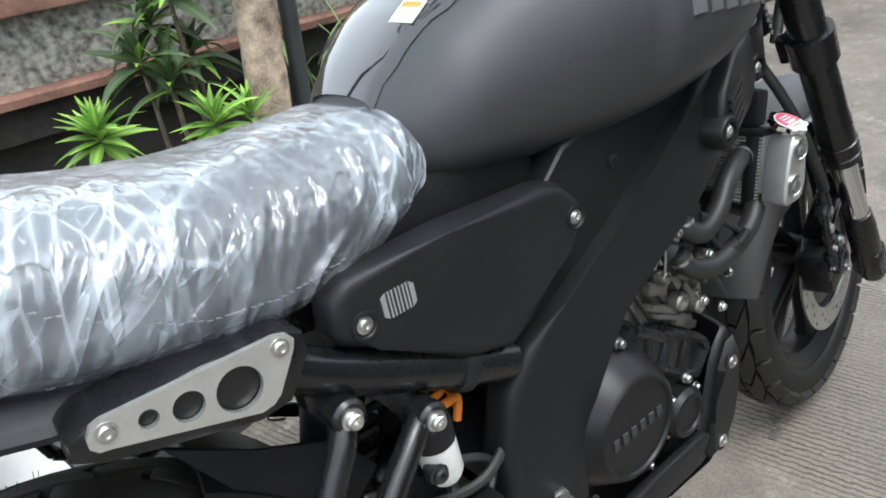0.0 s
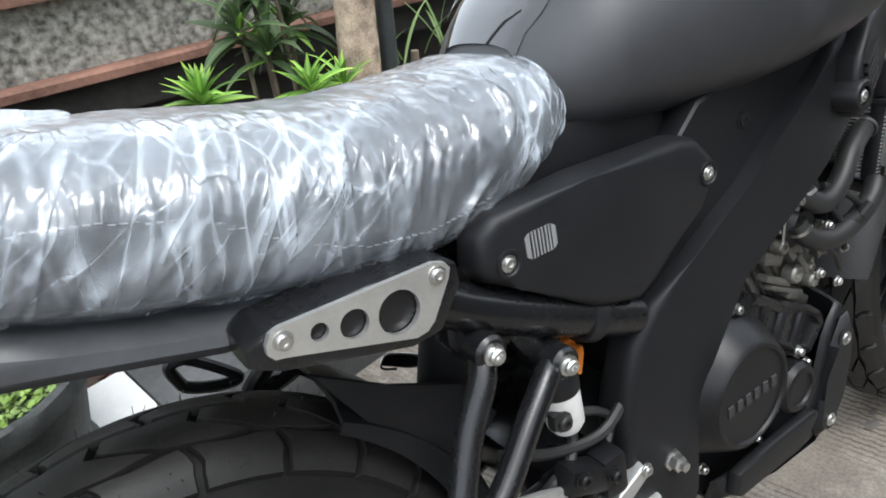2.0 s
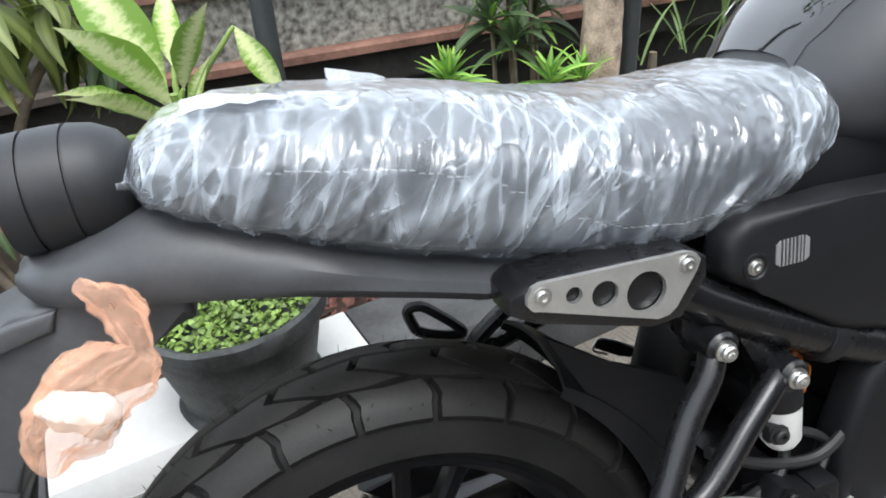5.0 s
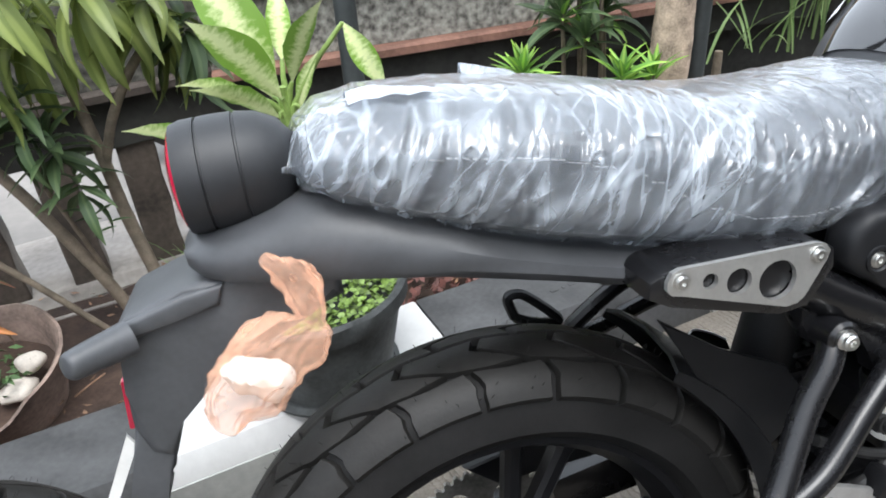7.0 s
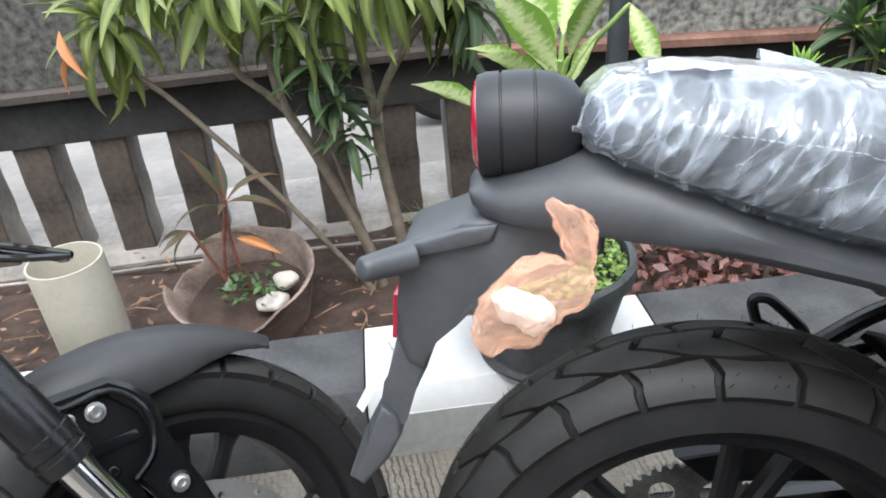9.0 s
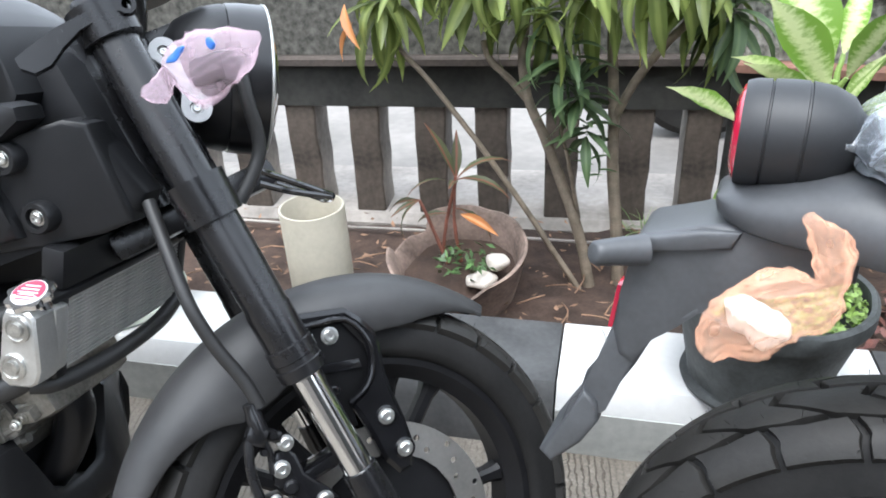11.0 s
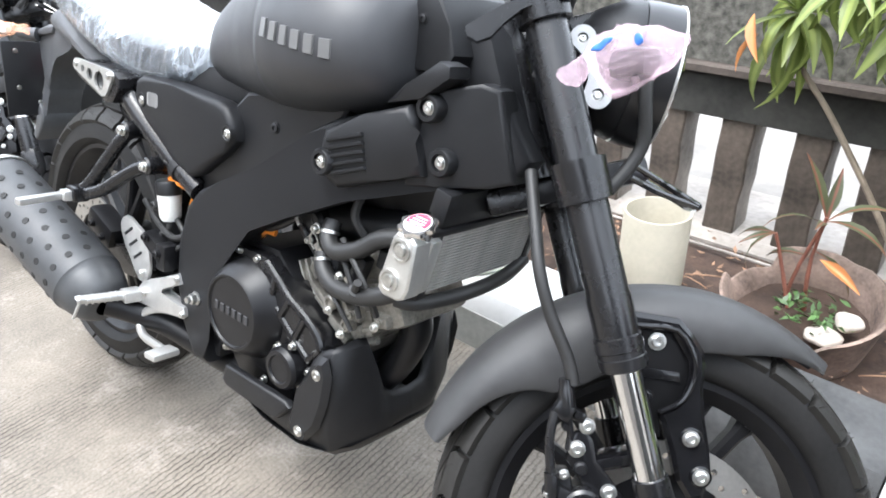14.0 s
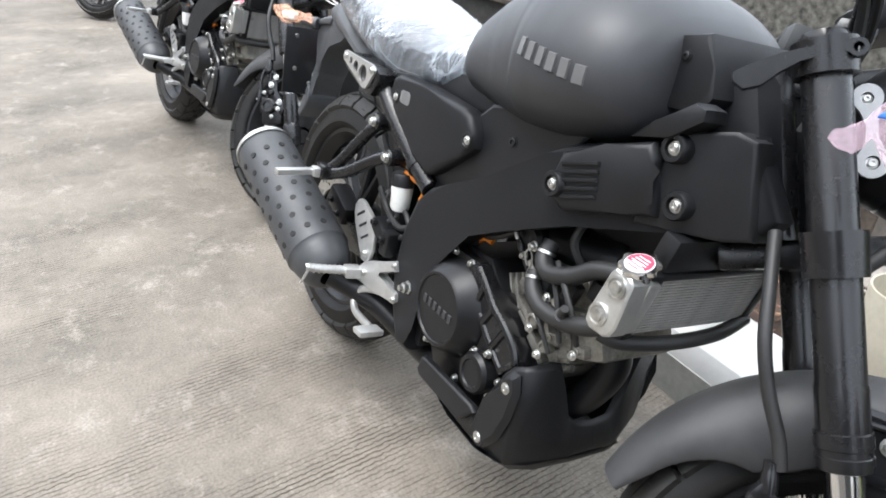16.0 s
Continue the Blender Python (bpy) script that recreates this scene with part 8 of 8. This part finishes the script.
for k in range(70):
    a, r = rng.uniform(0, 6.283), 0.095 * math.sqrt(rng.random())
    t = pose(-0.88 + r * math.cos(a), 1.02 + 0.8 * r * math.sin(a), 0.08 + rng.uniform(0, 0.04)) @ Euler((rng.uniform(-0.7, 0.7), rng.uniform(-0.7, 0.7), rng.uniform(0, 6.28))).to_matrix().to_4x4()
    bm.faces.new([bm.verts.new(t @ Vector(c)) for c in ((-0.016, 0, 0), (0, -0.006, 0.003), (0.016, 0, 0), (0, 0.006, 0.003))])
solid("pot_weeds", bm, WEED, "small green weeds in the pot", "weeds", kind="stuff", angle=180)

for ob in [o for o in bpy.data.objects if o.parent is None and o.name.split(".")[0] in ("broken_clay_pot", "cordyline", "coral_stone", "pot_weeds")]:
    ob.matrix_world = Matrix.Translation((0.035, -0.080, 0.045)) @ ob.matrix_world

# dark plastic pot with ground cover, standing on the kerb
pot = thing("plastic_pot", "dark plastic pot with a grimy rim, standing on the kerb", "pot")
bm = bmesh.new()
lathe(bm, [(0, 0.0), (0.128, 0.0), (0.136, 0.004), (0.138, 0.012), (0.126, 0.016), (0.124, 0.02), (0.158, 0.175), (0.166, 0.178), (0.160, 0.180), (0.150, 0.17), (0, 0.168)], None, 56)
for v in bm.verts:
    v.co.x += 0.004 * noise.noise(v.co * 14)
    v.co.z += 0.003 * noise.noise(v.co * 20) if v.co.z > 0.1 else 0
part("pot_wall", bm, POTB, pot, "", 40)
bm = bmesh.new()
lathe(bm, [(0.158, 0.176), (0.168, 0.178), (0.171, 0.186), (0.171, 0.212), (0.165, 0.218), (0.157, 0.214)], None, 56, closed=True)
for v in bm.verts:
    v.co.x += 0.004 * noise.noise(v.co * 14)
    v.co.z += 0.004 * noise.noise(v.co * 20)
part("rim", bm, POTB, pot, "", 40)
pot.matrix_world = pose(-0.150, 0.690, 0.151)
bm = bmesh.new()
for k in range(2600):
    a, r = rng.uniform(0, 6.283), 0.152 * math.sqrt(rng.random())
    z = 0.345 + 0.032 * (1 - (r / 0.152) ** 2) + rng.uniform(-0.012, 0.016)
    t = pose(-0.150 + r * math.cos(a), 0.690 + r * math.sin(a), z) @ Euler((rng.uniform(-0.8, 0.8), rng.uniform(-0.8, 0.8), rng.uniform(0, 6.28))).to_matrix().to_4x4()
    s = rng.uniform(0.0038, 0.0078)
    bm.faces.new([bm.verts.new(t @ Vector(c)) for c in ((-s, 0, 0), (-0.4 * s, -0.7 * s, 0.001), (0.5 * s, -0.6 * s, 0.001), (s, 0, 0.002), (0.5 * s, 0.6 * s, 0.001), (-0.4 * s, 0.7 * s, 0.001))])
solid("ground_cover", bm, CLOVER, "dense small-leaved green ground cover filling the pot", "ground cover", kind="stuff", angle=180)

# cream pot behind the second motorcycle
bm = bmesh.new()
lathe(bm, [(0, 0.0), (0.140, 0.0), (0.152, 0.006), (0.154, 0.020), (0.146, 0.026), (0.166, 0.16), (0.178, 0.165), (0.180, 0.190), (0.174, 0.195), (0.166, 0.17), (0, 0.165)], None, 56)
solid("cream_pot", bm, POTW, "cream plastic plant pot standing on the kerb", "pot", m=pose(-1.578, 0.482, 0.151))

# thin pale hose lying at the foot of the fence
bm = bmesh.new()
tube(bm, [(-2.1, 1.02, 0.045), (-1.75, 1.10, 0.050), (-1.45, 1.16, 0.048), (-1.15, 1.22, 0.052), (-0.80, 1.285, 0.050), (-0.45, 1.36, 0.046)], 0.0050, 10)
solid("garden_hose", bm, PLINTH, "thin grey hose lying on the soil by the fence", "hose")
weeds = thing("footing_weeds", "small yellow-green weeds by the fence footing", "weeds")
for k in range(26):
    leaf(weeds, rng.choice(GRASSES), (-0.47 + rng.uniform(-0.07, 0.07), 1.44 + rng.uniform(-0.03, 0.03), 0.045), rng.uniform(0, 360), rng.uniform(15, 80), rng.uniform(0.25, 0.45))

# red-leaved ground cover and dry litter
bm = bmesh.new()
for k in range(900):
    x, y = rng.uniform(0.02, 0.95), rng.uniform(0.93, 1.25)
    t = pose(x, y, 0.035 + rng.uniform(0, 0.06)) @ Euler((rng.uniform(-0.8, 0.8), rng.uniform(-0.8, 0.8), rng.uniform(0, 6.28))).to_matrix().to_4x4()
    s = rng.uniform(0.011, 0.023)
    bm.faces.new([bm.verts.new(t @ Vector(c)) for c in ((-s, 0, 0), (0, -0.55 * s, 0.002), (s, 0, 0.003), (0, 0.55 * s, 0.002))])
solid("red_ground_cover", bm, REDLEAF, "low red-leaved ground cover behind the kerb", "ground cover", kind="stuff", angle=180)
bm = bmesh.new()
for k in range(900):
    x, y = rng.uniform(-3.0, 1.5), rng.uniform(0.24, 0.95)
    t = KERB @ pose(x, y, 0.038 + rng.uniform(0, 0.012)) @ Euler((rng.uniform(-0.35, 0.35), rng.uniform(-0.35, 0.35), rng.uniform(0, 6.28))).to_matrix().to_4x4()
    s = rng.uniform(0.006, 0.022)
    bm.faces.new([bm.verts.new(t @ Vector(c)) for c in ((-s, 0, 0.002), (-0.2 * s, -0.35 * s, 0), (s, 0, 0.003), (-0.1 * s, 0.35 * s, 0.001))])
for k in range(70):
    x, y, a, le = rng.uniform(-1.8, 0.2), rng.uniform(0.26, 0.7), rng.uniform(0, 6.28), rng.uniform(0.04, 0.12)
    p = KERB @ Vector((x, y, 0.045))
    tube(bm, [p, p + Vector((le * 0.5 * math.cos(a), le * 0.5 * math.sin(a), 0.008)), p + Vector((le * math.cos(a + 0.2), le * math.sin(a + 0.2), 0.0))], 0.0018, 5, 2)
solid("leaf_litter", bm, LITTER, "dry brown leaves and twigs on the soil", "litter", kind="stuff", angle=180)

# wheel of a vehicle parked in the lane beyond the fence
bm = bmesh.new()
lathe(bm, [(0.19, -0.09), (0.27, -0.10), (0.30, -0.075), (0.31, 0), (0.30, 0.075), (0.27, 0.10), (0.19, 0.09), (0.18, 0.06), (0.05, 0.05), (0, 0.05), ], pose(0, 0, 0, 90, 0, 0), 48)
solid("parked_tyre", bm, RUBBER, "black road tyre standing in the lane beyond the fence", "tyre", m=pose(-0.46, 2.50, 0.316, 0, 0, 14))

# ---- plastic bags tied to the motorcycles ----
def crumple(bm, amount, scale, seed):
    for v in bm.verts:
        q = v.co * scale + Vector((seed, 0, 0))
        d = Vector((noise.noise(q), noise.noise(q + Vector((5, 0, 0))), noise.noise(q + Vector((0, 7, 0)))))
        v.co += d * amount


def bag(name, label, mat, pts, radii, m, seed, flat=0.6, pleats=0.55, rough=0.006):
    """A thin bag: pleats run along it from the knot, with sharp small folds across."""
    ob = thing(name, label, "plastic bag")
    line = smooth_path(pts, 12)
    size = [float(r) for r in np.interp(np.linspace(0, len(pts) - 1, len(line)), range(len(pts)), radii)]
    bm = bmesh.new()
    rings, side = [], Vector((0, 1, 0))
    for i, p in enumerate(line):
        way = (line[min(i + 1, len(line) - 1)] - line[max(i - 1, 0)]).normalized()
        side = (side - way * side.dot(way)).normalized()
        up = way.cross(side)
        ring = []
        for k in range(96):
            a = 2 * math.pi * k / 96
            pleat = abs(noise.noise(Vector((math.cos(a) * 3.2, math.sin(a) * 3.2, i * 0.035 + seed)))) + 0.5 * abs(noise.noise(Vector((math.cos(a) * 8, math.sin(a) * 8, i * 0.09 + seed))))
            r = size[i] * (1.12 - pleats * pleat)
            ring.append(p + r * (math.cos(a) * side * flat + math.sin(a) * up))
        rings.append(ring)
    loft(bm, rings)
    crumple(bm, rough, 45, seed)
    crumple(bm, 0.0018, 170, seed)
    part("film", bm, mat, ob, "", 180).visible_shadow = False
    ob.matrix_world = m
    return ob


A = stand(0, 0, 0, 10.26)
orange = bag("orange_bag", "thin orange plastic bag knotted round a spare indicator", BAG_ORANGE, [(-0.172, -0.138, 0.806), (-0.162, -0.140, 0.790), (-0.150, -0.142, 0.774), (-0.148, -0.143, 0.752), (-0.160, -0.145, 0.740), (-0.184, -0.146, 0.730), (-0.204, -0.147, 0.714), (-0.218, -0.148, 0.698), (-0.227, -0.149, 0.684)],
             [0.005, 0.012, 0.016, 0.009, 0.022, 0.030, 0.029, 0.020, 0.007], A, 2.0)
bm = bmesh.new()
bmesh.ops.create_icosphere(bm, subdivisions=4, radius=1.0, matrix=pose(-0.195, -0.148, 0.716, 10, 35, 0) @ Matrix.Diagonal((0.027, 0.011, 0.020, 1)))
crumple(bm, 0.007, 55, 5.0)
crumple(bm, 0.002, 150, 2.0)
part("wrapped_part", bm, WHITEP, orange, "white part inside the bag")
pink = bag("pink_bag", "thin pink plastic bag with blue print round a front indicator", BAG_PINK, PINK_PTS, PINK_R, B, 6.0, 0.5, 0.32, 0.0028)
bm = bmesh.new()
box(bm, (0.05, 0.03, 0.03), pose(*PINK_CORE), 0.012)
part("wrapped_indicator", bm, SATIN, pink, "dark indicator inside the bag")
for p, size, turn in PINK_PRINT:
    bm = bmesh.new()
    bmesh.ops.create_icosphere(bm, subdivisions=3, radius=1.0, matrix=pose(*p, 0, turn, -22) @ Matrix.Diagonal((*size, 1)))
    crumple(bm, 0.002, 90, 3.0)
    part("print", bm, BLUED, pink, "blue print")
tan = bag("tan_bag", "tan plastic bag wrapped round a rear indicator", BAG_ORANGE, [(-0.205, -0.122, 0.752), (-0.216, -0.128, 0.752), (-0.226, -0.134, 0.750), (-0.250, -0.146, 0.746), (-0.276, -0.158, 0.746), (-0.296, -0.168, 0.748), (-0.316, -0.180, 0.752)], [0.012, 0.010, 0.007, 0.017, 0.020, 0.014, 0.004], B, 9.0)
bm = bmesh.new()
box(bm, (0.040, 0.020, 0.018), pose(-0.262, -0.152, 0.746, 0, 0, 28), 0.006)
part("wrapped_part", bm, WHITEP, tan, "white part inside the bag")
